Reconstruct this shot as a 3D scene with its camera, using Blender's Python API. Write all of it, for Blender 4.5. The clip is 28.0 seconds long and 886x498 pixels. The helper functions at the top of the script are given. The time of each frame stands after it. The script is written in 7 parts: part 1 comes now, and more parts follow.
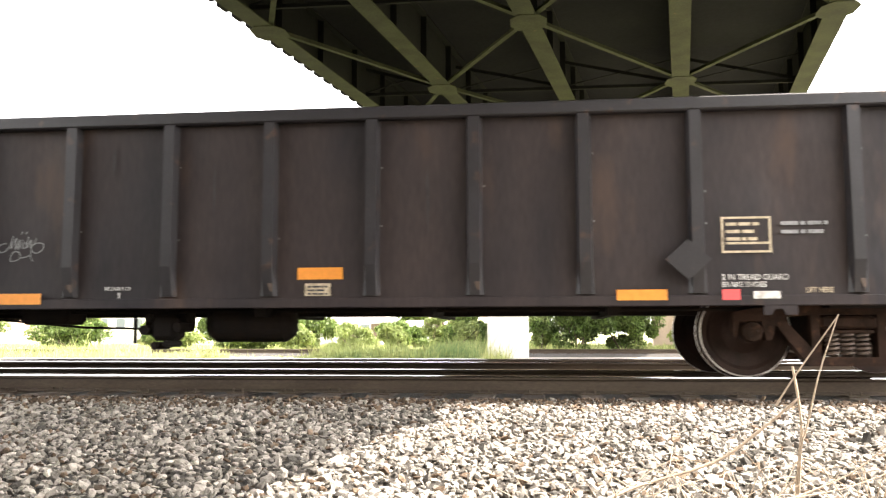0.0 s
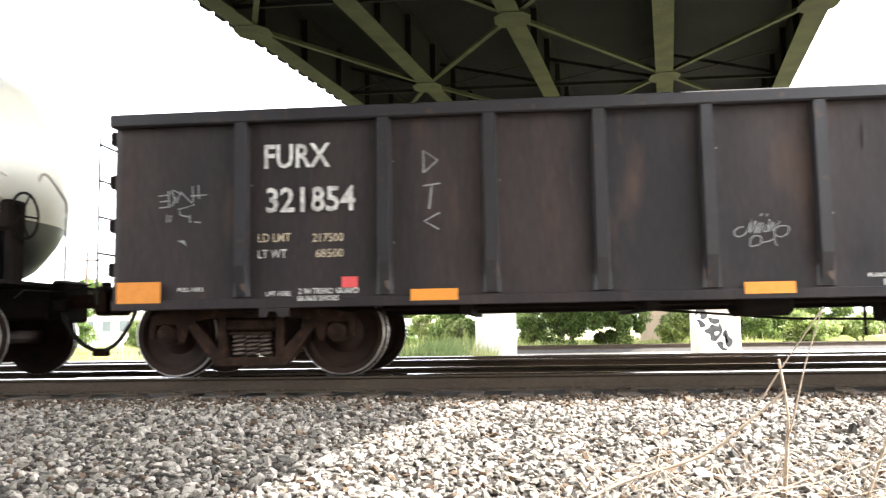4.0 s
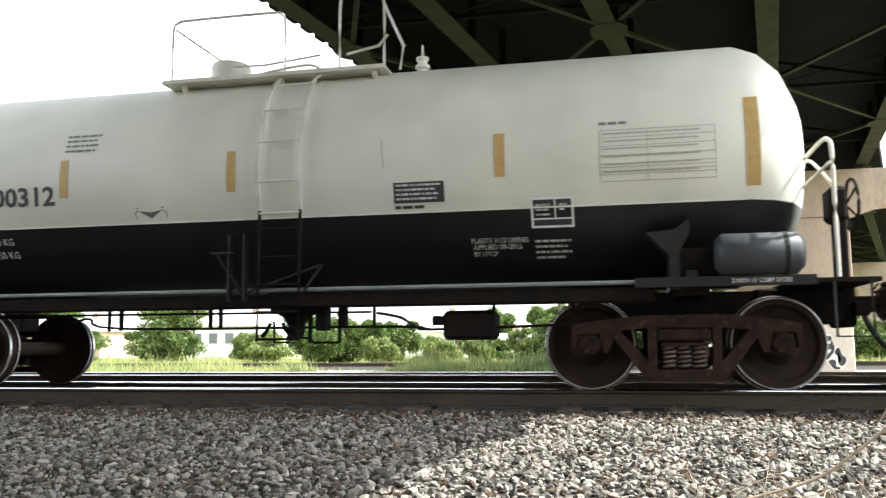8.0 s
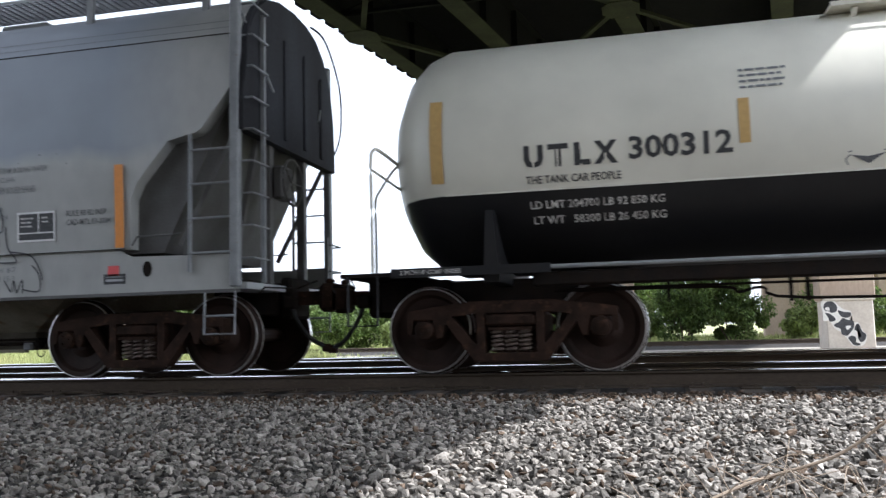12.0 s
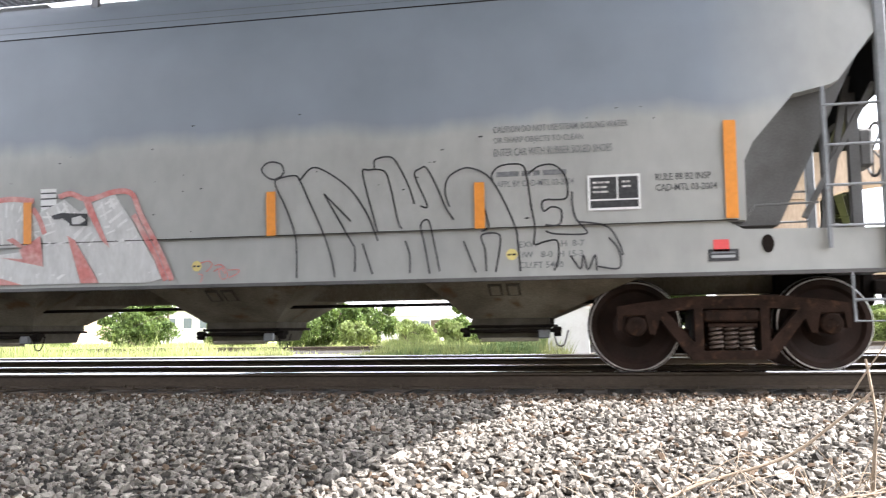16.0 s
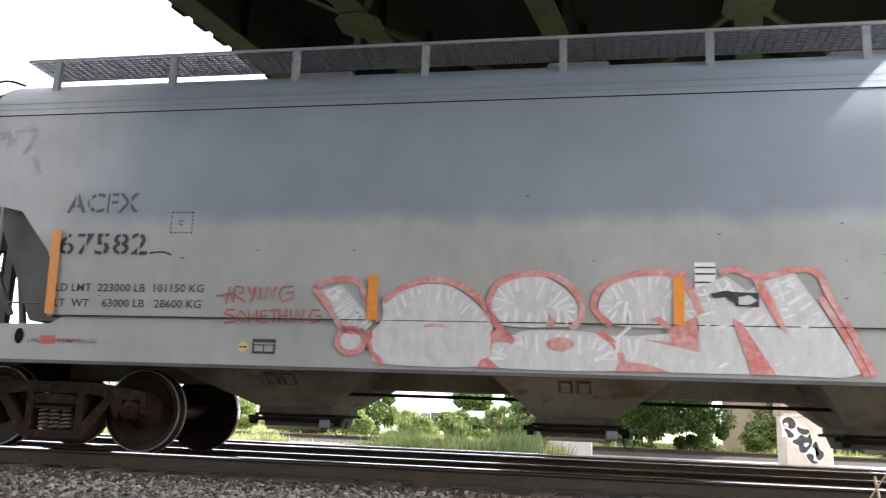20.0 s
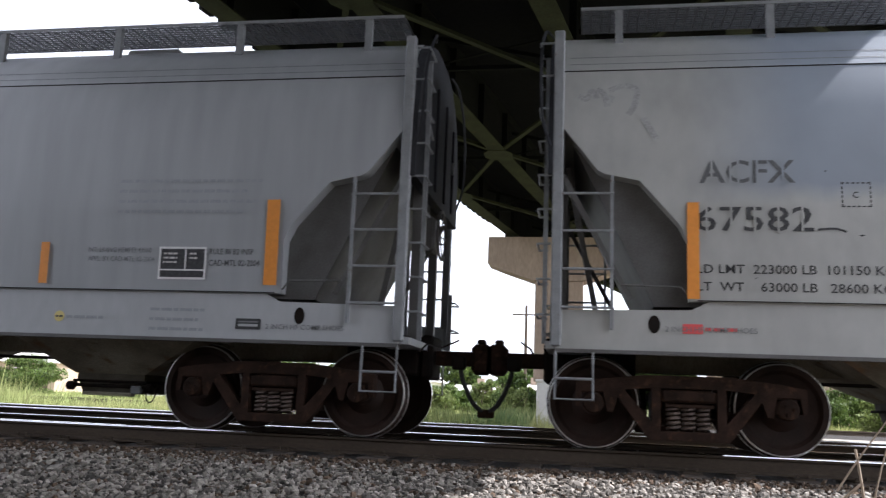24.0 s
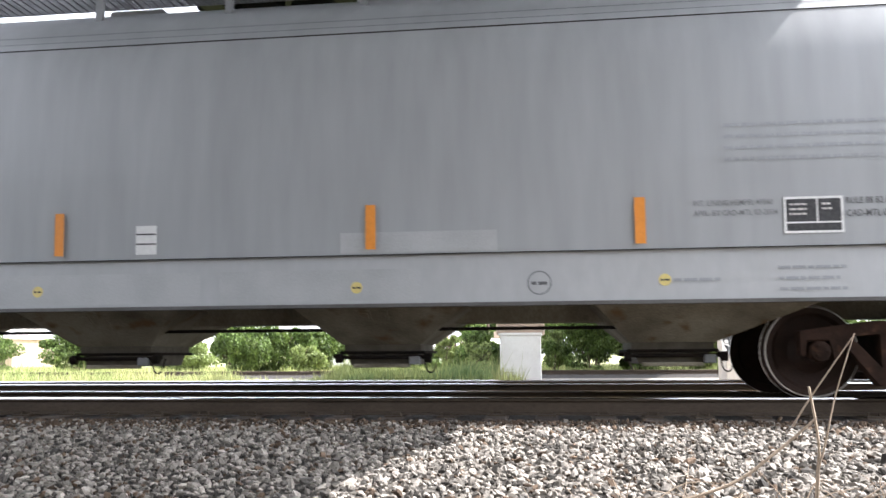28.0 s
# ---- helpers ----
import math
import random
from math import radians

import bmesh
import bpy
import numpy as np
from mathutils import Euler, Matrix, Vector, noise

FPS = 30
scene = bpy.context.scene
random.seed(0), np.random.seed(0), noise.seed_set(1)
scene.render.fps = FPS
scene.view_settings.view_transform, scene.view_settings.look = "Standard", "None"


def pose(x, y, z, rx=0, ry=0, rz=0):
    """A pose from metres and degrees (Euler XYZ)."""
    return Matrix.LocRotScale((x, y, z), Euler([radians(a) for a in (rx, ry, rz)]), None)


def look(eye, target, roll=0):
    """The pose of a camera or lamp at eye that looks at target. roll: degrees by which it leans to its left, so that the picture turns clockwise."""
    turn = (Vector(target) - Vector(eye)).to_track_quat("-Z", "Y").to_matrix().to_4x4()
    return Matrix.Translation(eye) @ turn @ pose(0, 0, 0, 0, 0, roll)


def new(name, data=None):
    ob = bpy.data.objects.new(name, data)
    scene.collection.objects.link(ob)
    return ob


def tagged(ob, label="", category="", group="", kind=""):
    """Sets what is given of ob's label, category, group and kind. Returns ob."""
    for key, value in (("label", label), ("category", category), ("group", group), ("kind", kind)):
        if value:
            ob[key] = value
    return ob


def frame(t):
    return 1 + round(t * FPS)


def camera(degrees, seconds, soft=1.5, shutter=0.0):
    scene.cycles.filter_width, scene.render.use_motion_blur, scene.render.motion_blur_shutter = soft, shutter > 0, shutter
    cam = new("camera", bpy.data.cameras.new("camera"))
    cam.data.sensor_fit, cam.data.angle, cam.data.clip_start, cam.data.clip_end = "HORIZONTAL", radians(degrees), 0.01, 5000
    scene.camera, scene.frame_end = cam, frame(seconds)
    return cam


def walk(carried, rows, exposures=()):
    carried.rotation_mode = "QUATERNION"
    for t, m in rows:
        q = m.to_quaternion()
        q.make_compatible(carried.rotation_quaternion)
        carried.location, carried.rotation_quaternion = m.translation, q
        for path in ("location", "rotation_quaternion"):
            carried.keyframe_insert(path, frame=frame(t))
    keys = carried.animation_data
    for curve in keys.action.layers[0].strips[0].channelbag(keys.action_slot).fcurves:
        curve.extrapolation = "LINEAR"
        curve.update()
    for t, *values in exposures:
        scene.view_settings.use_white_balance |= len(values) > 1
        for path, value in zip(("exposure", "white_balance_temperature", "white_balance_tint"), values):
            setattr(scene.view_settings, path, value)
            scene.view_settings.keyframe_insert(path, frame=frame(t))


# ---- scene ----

# ---- camera and its way ----
FOV = 56.19
# seconds, camera tilt, lean and heading in degrees, metres that the train has rolled
VIEW = [
    (0.0, 95.79, 0.11, 6.24, -0.000),
    (0.5, 95.96, -0.16, 6.67, 0.932),
    (1.0, 95.35, -1.23, 4.52, 1.858),
    (1.5, 94.91, -1.04, 2.07, 2.782),
    (2.0, 95.04, -0.76, 1.06, 3.721),
    (2.5, 95.22, -0.29, 1.35, 4.676),
    (4.5, 96.08, 0.68, 7.45, 8.433),
    (5.0, 98.14, -0.01, 9.59, 9.377),
    (5.5, 98.02, -0.16, 11.60, 10.340),
    (6.0, 97.61, -0.44, 13.34, 11.291),
    (6.5, 97.26, -0.82, 13.52, 12.234),
    (7.0, 97.44, 0.09, 12.81, 13.171),
    (7.5, 96.92, 0.03, 12.97, 14.103),
    (8.0, 96.71, 0.39, 12.00, 15.032),
    (8.5, 97.01, -0.36, 11.92, 15.958),
    (9.0, 96.91, -0.16, 12.42, 16.871),
    (9.5, 95.99, 0.41, 13.94, 17.771),
    (10.0, 95.88, 1.18, 14.95, 18.649),
    (10.5, 95.57, 0.91, 14.83, 19.498),
    (11.0, 94.88, 0.56, 14.00, 20.348),
    (11.5, 94.66, 0.35, 13.08, 21.218),
    (12.0, 95.63, 1.49, 13.17, 22.094),
    (12.5, 96.47, 2.21, 14.28, 22.970),
    (14.5, 94.84, 0.72, 9.56, 26.334),
    (15.0, 94.86, 0.70, 8.38, 27.155),
    (15.5, 95.72, 1.04, 10.24, 27.976),
    (16.0, 95.55, 0.75, 10.36, 28.799),
    (16.5, 95.67, 1.05, 10.67, 29.630),
    (17.0, 96.39, 0.76, 11.29, 30.460),
    (17.5, 101.05, -0.56, 11.93, 31.300),
    (18.0, 101.89, -0.38, 10.30, 32.144),
    (18.5, 101.42, -0.33, 11.16, 32.990),
    (19.0, 100.18, -0.68, 11.87, 33.839),
    (19.5, 100.55, -1.23, 11.55, 34.682),
    (20.0, 101.85, -2.20, 10.36, 35.520),
    (20.5, 102.00, -2.89, 9.85, 36.360),
    (22.5, 101.40, -2.17, 9.05, 39.753),
    (23.0, 100.86, -2.48, 9.64, 40.600),
    (23.5, 100.48, -2.32, 9.81, 41.447),
    (24.0, 100.12, -2.27, 9.51, 42.296),
    (24.5, 99.63, -1.55, 7.74, 43.148),
    (25.0, 99.74, -1.52, 7.06, 43.992),
    (25.5, 99.28, -1.53, 6.98, 44.825),
    (26.0, 97.26, -1.38, 7.50, 45.650),
    (26.5, 97.23, -0.89, 8.17, 46.458),
    (27.0, 96.28, -1.39, 7.73, 47.267),
    (27.5, 95.56, -0.27, 6.88, 48.081),
    (28.0, 97.25, 0.37, 7.09, 48.896),
]

EYE = (0.0, 0.0, 0.433)
cam = camera(FOV, 28.0, soft=1.3, shutter=0.4)
EXPOSURES = [(0.0, 2.4, 6900, 12), (2.5, 2.4, 6800, 12), (5.0, 2.35, 6100, 9), (6.0, 2.3, 6000, 8), (6.6, 1.6, 6050, 5), (8.0, 1.25, 6150, 5), (10.0, 1.05, 6000, 6), (12.0, 0.7, 5700, 11), (12.5, 0.7, 5700, 12),
             (14.5, 1.95, 6050, 13), (17.0, 1.6, 6150, 13), (17.6, 1.5, 6100, 13), (20.5, 1.5, 6150, 13), (22.5, 0.5, 5900, 14), (24.0, 0.7, 5900, 15), (25.0, 1.65, 6050, 14), (26.0, 2.0, 6200, 13), (28.0, 1.5, 6050, 13)]
walk(cam, [(t, pose(*EYE, rx, ry, rz)) for t, rx, ry, rz, s in VIEW], EXPOSURES)

# ---- world and sun ----
SUN_TO = Vector((0.80, 0.13, 1.0)).normalized()
world = bpy.data.worlds.new("world")
scene.world = world
world.use_nodes = True
wn = world.node_tree
sky = wn.nodes.new("ShaderNodeTexSky")
sky.sky_type, sky.sun_disc = "NISHITA", False
sky.sun_elevation = math.asin(SUN_TO.z)
sky.sun_rotation = math.atan2(SUN_TO.x, SUN_TO.y)
sky.dust_density = 2.0
haze = wn.nodes.new("ShaderNodeHueSaturation")
haze.inputs["Saturation"].default_value, haze.inputs["Value"].default_value = 0.12, 2.05
wn.links.new(sky.outputs[0], haze.inputs["Color"])
wn.links.new(haze.outputs[0], wn.nodes["Background"].inputs[0])
wn.nodes["Background"].inputs[1].default_value = 0.15
sun = new("sun", bpy.data.lights.new("sun", "SUN"))
sun.data.energy, sun.data.angle, sun.data.color = 5.0, radians(0.6), (1.0, 0.95, 0.88)
sun.matrix_world = look(SUN_TO * 60, (0, 0, 0))


# ---- materials ----
def mat(name, base, rough=0.7, metal=0.0, dark=None, scale=6.0, fine=60.0, amount=0.5, bump=0.15, stretch=(1, 1, 1), rnd=0.0, spec=0.5,
        rust=None, rust_at=0.62):
    m = bpy.data.materials.new(name)
    m.use_nodes = True
    t = m.node_tree
    b = t.nodes["Principled BSDF"]
    b.inputs["Roughness"].default_value, b.inputs["Metallic"].default_value = rough, metal
    b.inputs["Specular IOR Level"].default_value = spec
    co = t.nodes.new("ShaderNodeTexCoord")
    mp = t.nodes.new("ShaderNodeMapping")
    mp.inputs["Scale"].default_value = stretch
    t.links.new(co.outputs["Object"], mp.inputs[0])
    n1 = t.nodes.new("ShaderNodeTexNoise")
    n1.inputs["Scale"].default_value, n1.inputs["Detail"].default_value = scale, 6
    n2 = t.nodes.new("ShaderNodeTexNoise")
    n2.inputs["Scale"].default_value, n2.inputs["Detail"].default_value = fine, 4
    for n in (n1, n2):
        t.links.new(mp.outputs[0], n.inputs["Vector"])
    dark = dark or tuple(c * 0.55 for c in base)
    mix = t.nodes.new("ShaderNodeMix")
    mix.data_type = "RGBA"
    mix.inputs["A"].default_value, mix.inputs["B"].default_value = (*base, 1), (*dark, 1)
    ramp = t.nodes.new("ShaderNodeMapRange")
    ramp.inputs["From Min"].default_value, ramp.inputs["From Max"].default_value = 0.38, 0.72
    ramp.inputs["To Max"].default_value = amount
    t.links.new(n1.outputs["Fac"], ramp.inputs["Value"])
    t.links.new(ramp.outputs[0], mix.inputs["Factor"])
    out = mix.outputs["Result"]
    m2 = t.nodes.new("ShaderNodeMix")
    m2.data_type, m2.blend_type = "RGBA", "OVERLAY"
    m2.inputs["Factor"].default_value = amount * 0.5
    t.links.new(out, m2.inputs["A"])
    t.links.new(n2.outputs["Fac"], m2.inputs["B"])
    out = m2.outputs["Result"]
    if rust:
        r = t.nodes.new("ShaderNodeTexNoise")
        r.inputs["Scale"].default_value, r.inputs["Detail"].default_value = scale * 2.3, 9
        t.links.new(mp.outputs[0], r.inputs["Vector"])
        rr = t.nodes.new("ShaderNodeMapRange")
        rr.inputs["From Min"].default_value, rr.inputs["From Max"].default_value = rust_at, rust_at + 0.12
        rr.inputs["To Max"].default_value = 0.85
        t.links.new(r.outputs["Fac"], rr.inputs["Value"])
        m3 = t.nodes.new("ShaderNodeMix")
        m3.data_type = "RGBA"
        m3.inputs["B"].default_value = (*rust, 1)
        t.links.new(rr.outputs[0], m3.inputs["Factor"])
        t.links.new(out, m3.inputs["A"])
        out = m3.outputs["Result"]
    if rnd:
        oi = t.nodes.new("ShaderNodeObjectInfo")
        ge = t.nodes.new("ShaderNodeNewGeometry")
        ad = t.nodes.new("ShaderNodeMath")
        ad.operation = "ADD"
        t.links.new(oi.outputs["Random"], ad.inputs[0])
        t.links.new(ge.outputs["Random Per Island"], ad.inputs[1])
        fr = t.nodes.new("ShaderNodeMath")
        fr.operation = "FRACT"
        t.links.new(ad.outputs[0], fr.inputs[0])
        mr = t.nodes.new("ShaderNodeMapRange")
        mr.inputs["To Min"].default_value, mr.inputs["To Max"].default_value = 1 - rnd, 1 + rnd
        t.links.new(fr.outputs[0], mr.inputs["Value"])
        hs = t.nodes.new("ShaderNodeHueSaturation")
        t.links.new(mr.outputs[0], hs.inputs["Value"])
        t.links.new(out, hs.inputs["Color"])
        out = hs.outputs["Color"]
    t.links.new(out, b.inputs["Base Color"])
    if bump:
        bp = t.nodes.new("ShaderNodeBump")
        bp.inputs["Strength"].default_value, bp.inputs["Distance"].default_value = bump, 0.01
        t.links.new(n2.outputs["Fac"], bp.inputs["Height"])
        t.links.new(bp.outputs[0], b.inputs["Normal"])
    return m


def split_paint(m, axis, level, other, ragged=0.0, scale=3.0, lo=None, hi=None):
    """A second coat of paint above a level of the object's own axis, with a ragged or clean edge, between two ends."""
    t = m.node_tree
    b = t.nodes["Principled BSDF"]
    src = b.inputs["Base Color"].links[0].from_socket
    co = t.nodes.new("ShaderNodeTexCoord")
    sp = t.nodes.new("ShaderNodeSeparateXYZ")
    t.links.new(co.outputs["Object"], sp.inputs[0])
    n = t.nodes.new("ShaderNodeTexNoise")
    n.inputs["Scale"].default_value, n.inputs["Detail"].default_value = scale, 5
    mp = t.nodes.new("ShaderNodeMapping")
    mp.inputs["Scale"].default_value = (1, 1, 0.35)
    t.links.new(co.outputs["Object"], mp.inputs[0])
    t.links.new(mp.outputs[0], n.inputs["Vector"])

    def edge(out, at, sign, soft):
        ma = t.nodes.new("ShaderNodeMath")
        ma.operation = "MULTIPLY_ADD"
        ma.inputs[1].default_value = ragged
        t.links.new(n.outputs["Fac"], ma.inputs[0])
        t.links.new(out, ma.inputs[2])
        mr = t.nodes.new("ShaderNodeMapRange")
        mr.inputs["From Min"].default_value = at + ragged * 0.5 - sign * soft
        mr.inputs["From Max"].default_value = at + ragged * 0.5 + sign * soft
        t.links.new(ma.outputs[0], mr.inputs["Value"])
        return mr.outputs[0]

    fac = edge(sp.outputs[axis], level, 1, 0.004 if not ragged else 0.09)
    for at, sign in ((lo, 1), (hi, -1)):
        if at is not None:
            mu = t.nodes.new("ShaderNodeMath")
            mu.operation = "MULTIPLY"
            t.links.new(fac, mu.inputs[0])
            t.links.new(edge(sp.outputs[0], at, sign, 0.5), mu.inputs[1])
            fac = mu.outputs[0]
    hs = t.nodes.new("ShaderNodeMix")
    hs.data_type = "RGBA"
    t.links.new(fac, hs.inputs["Factor"])
    t.links.new(src, hs.inputs["A"])
    hs.inputs["B"].default_value = (*other, 1)
    mu = t.nodes.new("ShaderNodeMix")
    mu.data_type, mu.blend_type = "RGBA", "MULTIPLY"
    mu.inputs["Factor"].default_value = 0.35
    n3 = t.nodes.new("ShaderNodeTexNoise")
    n3.inputs["Scale"].default_value, n3.inputs["Detail"].default_value = 1.3, 7
    t.links.new(co.outputs["Object"], n3.inputs["Vector"])
    t.links.new(hs.outputs["Result"], mu.inputs["A"])
    t.links.new(n3.outputs["Fac"], mu.inputs["B"])
    t.links.new(mu.outputs["Result"], b.inputs["Base Color"])
    return m


def leafy(m, share=0.4):
    """Lets part of the light shine through blades and leaves."""
    t = m.node_tree
    b = t.nodes["Principled BSDF"]
    tr = t.nodes.new("ShaderNodeBsdfTranslucent")
    t.links.new(b.inputs["Base Color"].links[0].from_socket, tr.inputs["Color"])
    mx = t.nodes.new("ShaderNodeMixShader")
    mx.inputs[0].default_value = share
    t.links.new(b.outputs[0], mx.inputs[1])
    t.links.new(tr.outputs[0], mx.inputs[2])
    t.links.new(mx.outputs[0], t.nodes["Material Output"].inputs["Surface"])
    return m


M_GON = mat("gondola_paint", (0.0145, 0.0115, 0.0135), 0.62, scale=1.1, fine=22, amount=1.0, dark=(0.043, 0.030, 0.027), stretch=(1, 1, 0.3),
            rust=(0.062, 0.038, 0.028), rust_at=0.60, spec=0.35)
M_SCUFF = mat("rubbed_paint", (0.036, 0.031, 0.032), 0.75, scale=7, fine=60, amount=1.0, dark=(0.020, 0.0165, 0.0175), bump=0.0)
M_GONPOST = mat("gondola_post_paint", (0.019, 0.0168, 0.019), 0.5, scale=3, fine=40, amount=0.6, rust=(0.06, 0.032, 0.022), rust_at=0.60)
M_HOP1 = mat("hopper_paint_light", (0.47, 0.47, 0.44), 0.42, scale=0.8, fine=7, amount=0.28, dark=(0.39, 0.39, 0.38), stretch=(1, 1, 0.55), bump=0.02)
split_paint(M_HOP1, 2, 2.44, (0.29, 0.325, 0.37), ragged=0.35, scale=1.7, lo=-6.5, hi=7.2)
M_HOP2 = mat("hopper_paint_grey", (0.355, 0.366, 0.372), 0.42, scale=1.1, fine=5, amount=0.35, dark=(0.285, 0.292, 0.295), stretch=(1, 1, 0.12), bump=0.02)
M_HOPSILL = mat("hopper_sill_paint", (0.43, 0.44, 0.445), 0.5, scale=1.2, fine=9, amount=0.22, dark=(0.33, 0.33, 0.32), stretch=(1, 1, 0.5), bump=0.05)
# Hopper steel under the overhanging skin, darkened in colour for the shade there.
M_HOPEND = mat("shaded_hopper_paint", (0.115, 0.112, 0.108), 0.65, scale=2.5, amount=0.7, dark=(0.06, 0.054, 0.048))
# End sheets stand against the sky; their backlit darkness is put into this colour.
M_ENDSHEET = mat("backlit_end_paint", (0.042, 0.044, 0.050), 0.8, spec=0.10, scale=1.6, amount=0.8, dark=(0.022, 0.021, 0.022), stretch=(1, 1, 0.3))
M_HOLE = mat("poke_hole_rim", (0.12, 0.107, 0.085), 0.85, scale=6, amount=0.7, dark=(0.05, 0.042, 0.03), spec=0.2)
M_CHUTE = mat("chute_grime", (0.33, 0.30, 0.23), 0.85, scale=1.6, amount=1.0, dark=(0.14, 0.118, 0.085), rust=(0.17, 0.10, 0.05), rust_at=0.58, spec=0.2, stretch=(1, 1, 0.5))
M_UNDER = mat("underframe_black", (0.014, 0.012, 0.011), 0.8, scale=5, amount=0.6, dark=(0.026, 0.017, 0.012), spec=0.06)
M_TANK = mat("tank_paint", (0.013, 0.0135, 0.0155), 0.38, spec=0.35, scale=1.2, fine=18, amount=0.4, dark=(0.024, 0.021, 0.019), stretch=(1, 1, 0.3), bump=0.02)
M_TANKLOW = mat("tank_black_paint", (0.014, 0.0145, 0.0165), 0.5, scale=1.5, amount=0.5, dark=(0.024, 0.021, 0.018), bump=0.03, spec=0.3)
M_CREAM = mat("cream_steel", (0.70, 0.67, 0.58), 0.5, scale=6, amount=0.4, dark=(0.42, 0.38, 0.31))
M_STEEL = mat("grey_steel", (0.25, 0.258, 0.265), 0.55, scale=8, amount=0.5, rust=(0.16, 0.10, 0.07), rust_at=0.66)
M_RESERVOIR = mat("reservoir_paint", (0.044, 0.046, 0.051), 0.55, scale=4, amount=0.4)
M_TRUCK = mat("truck_rust", (0.036, 0.020, 0.014), 0.8, scale=6, amount=0.9, dark=(0.012, 0.0075, 0.005), bump=0.35, rust=(0.075, 0.038, 0.022), rust_at=0.58, spec=0.12)
M_WHEEL = mat("wheel_steel", (0.034, 0.019, 0.014), 0.65, scale=4, amount=0.8, dark=(0.013, 0.008, 0.006), spec=0.2)
M_SPRING = mat("spring_steel", (0.10, 0.07, 0.052), 0.6, scale=9, amount=0.8, dark=(0.05, 0.03, 0.02))
M_TREAD = mat("wheel_tread", (0.80, 0.79, 0.78), 0.36, 1.0, scale=8, amount=0.3, bump=0.03)
M_RAILTOP = mat("rail_head_polished", (0.86, 0.86, 0.87), 0.10, 1.0, scale=3, fine=50, amount=0.25, stretch=(0.1, 4, 4), bump=0.02)
M_RAIL = mat("rail_rust", (0.078, 0.060, 0.044), 0.85, scale=4, amount=0.7, dark=(0.048, 0.036, 0.027), stretch=(0.3, 1, 1), spec=0.2)
M_TIE = mat("tie_wood", (0.085, 0.065, 0.05), 0.9, scale=4, amount=0.7, dark=(0.04, 0.032, 0.026), stretch=(4, 0.5, 4), bump=0.4, rnd=0.3)
M_STONE = mat("ballast_stone", (0.252, 0.230, 0.200), 0.85, scale=14, fine=90, amount=0.8, dark=(0.103, 0.090, 0.076), rnd=0.8, bump=0.35, spec=0.25)
M_STONEBROWN = mat("rusty_ballast_stone", (0.120, 0.086, 0.060), 0.9, scale=14, fine=90, amount=0.8, dark=(0.06, 0.042, 0.03), rnd=0.6, bump=0.35, spec=0.15)
# Near black, so the gaps between stones carry their shade in the colour.
M_BED = mat("shaded_ballast_bed", (0.022, 0.018, 0.014), 0.95, scale=20, fine=90, amount=0.8, dark=(0.036, 0.029, 0.023), bump=0.8)
M_DIRT = mat("trackside_dirt", (0.16, 0.14, 0.11), 0.95, scale=1.5, fine=25, amount=0.8, dark=(0.10, 0.09, 0.065), bump=0.6)
M_PALE = mat("pale_sunlit_gravel", (0.34, 0.31, 0.26), 0.95, scale=3, fine=40, amount=0.6, dark=(0.22, 0.19, 0.15), bump=0.5)
# Concrete of the unseen abutment, toned down to bounce less light.
M_ABUT = mat("dim_abutment_concrete", (0.20, 0.18, 0.155), 0.9, scale=1.2, fine=14, amount=0.7, dark=(0.11, 0.10, 0.085), stretch=(1, 1, 0.3), bump=0.2)
M_CONC = mat("concrete_tan", (0.41, 0.315, 0.24), 0.85, scale=1.2, fine=14, amount=0.55, dark=(0.28, 0.21, 0.16), stretch=(1, 1, 0.35), bump=0.2)
M_PLINTH = mat("plinth_white_paint", (0.74, 0.72, 0.68), 0.8, scale=2.0, fine=15, amount=0.35, dark=(0.5, 0.46, 0.42), bump=0.15)
M_PLINTHTAN = mat("plinth_tan_concrete", (0.58, 0.52, 0.45), 0.85, scale=2.0, fine=15, amount=0.45, dark=(0.42, 0.36, 0.30), bump=0.15)
M_GIRDER = mat("girder_green_paint", (0.040, 0.044, 0.022), 0.7, scale=2.0, fine=20, amount=0.8, dark=(0.021, 0.023, 0.013), spec=0.08, rust=(0.09, 0.06, 0.03), rust_at=0.68)
# Girder steel painted near black: the shade between girders is in the colour.
M_WEB = mat("shaded_girder_web", (0.012, 0.0125, 0.0105), 0.8, scale=1.5, fine=15, amount=0.6, dark=(0.015, 0.015, 0.014), spec=0.04)
M_REDINK = mat("dark_red_spray", (0.42, 0.09, 0.09), 0.6, scale=9, amount=0.4, dark=(0.5, 0.25, 0.23), bump=0.0)
M_EARTH = mat("embankment_earth", (0.075, 0.08, 0.042), 0.95, scale=1.5, fine=12, amount=0.7, dark=(0.05, 0.048, 0.03), bump=0.5)
# Concrete far darker than its own tone, to paint in the underside's shade.
M_DECK = mat("shaded_deck_concrete", (0.011, 0.011, 0.012), 0.9, scale=0.8, fine=9, amount=0.6, dark=(0.015, 0.015, 0.015), spec=0.04)
M_ORANGE = mat("reflective_orange", (0.80, 0.30, 0.045), 0.45, scale=20, amount=0.25, bump=0.0)
M_AMBER = mat("faded_amber_tape", (0.55, 0.36, 0.13), 0.5, scale=20, amount=0.3, bump=0.0)
M_RED = mat("red_decal", (0.75, 0.10, 0.10), 0.5, scale=20, amount=0.2, bump=0.0)
M_WHITE = mat("white_lettering", (0.72, 0.70, 0.66), 0.6, scale=16, amount=0.85, dark=(0.22, 0.20, 0.18), bump=0.0)
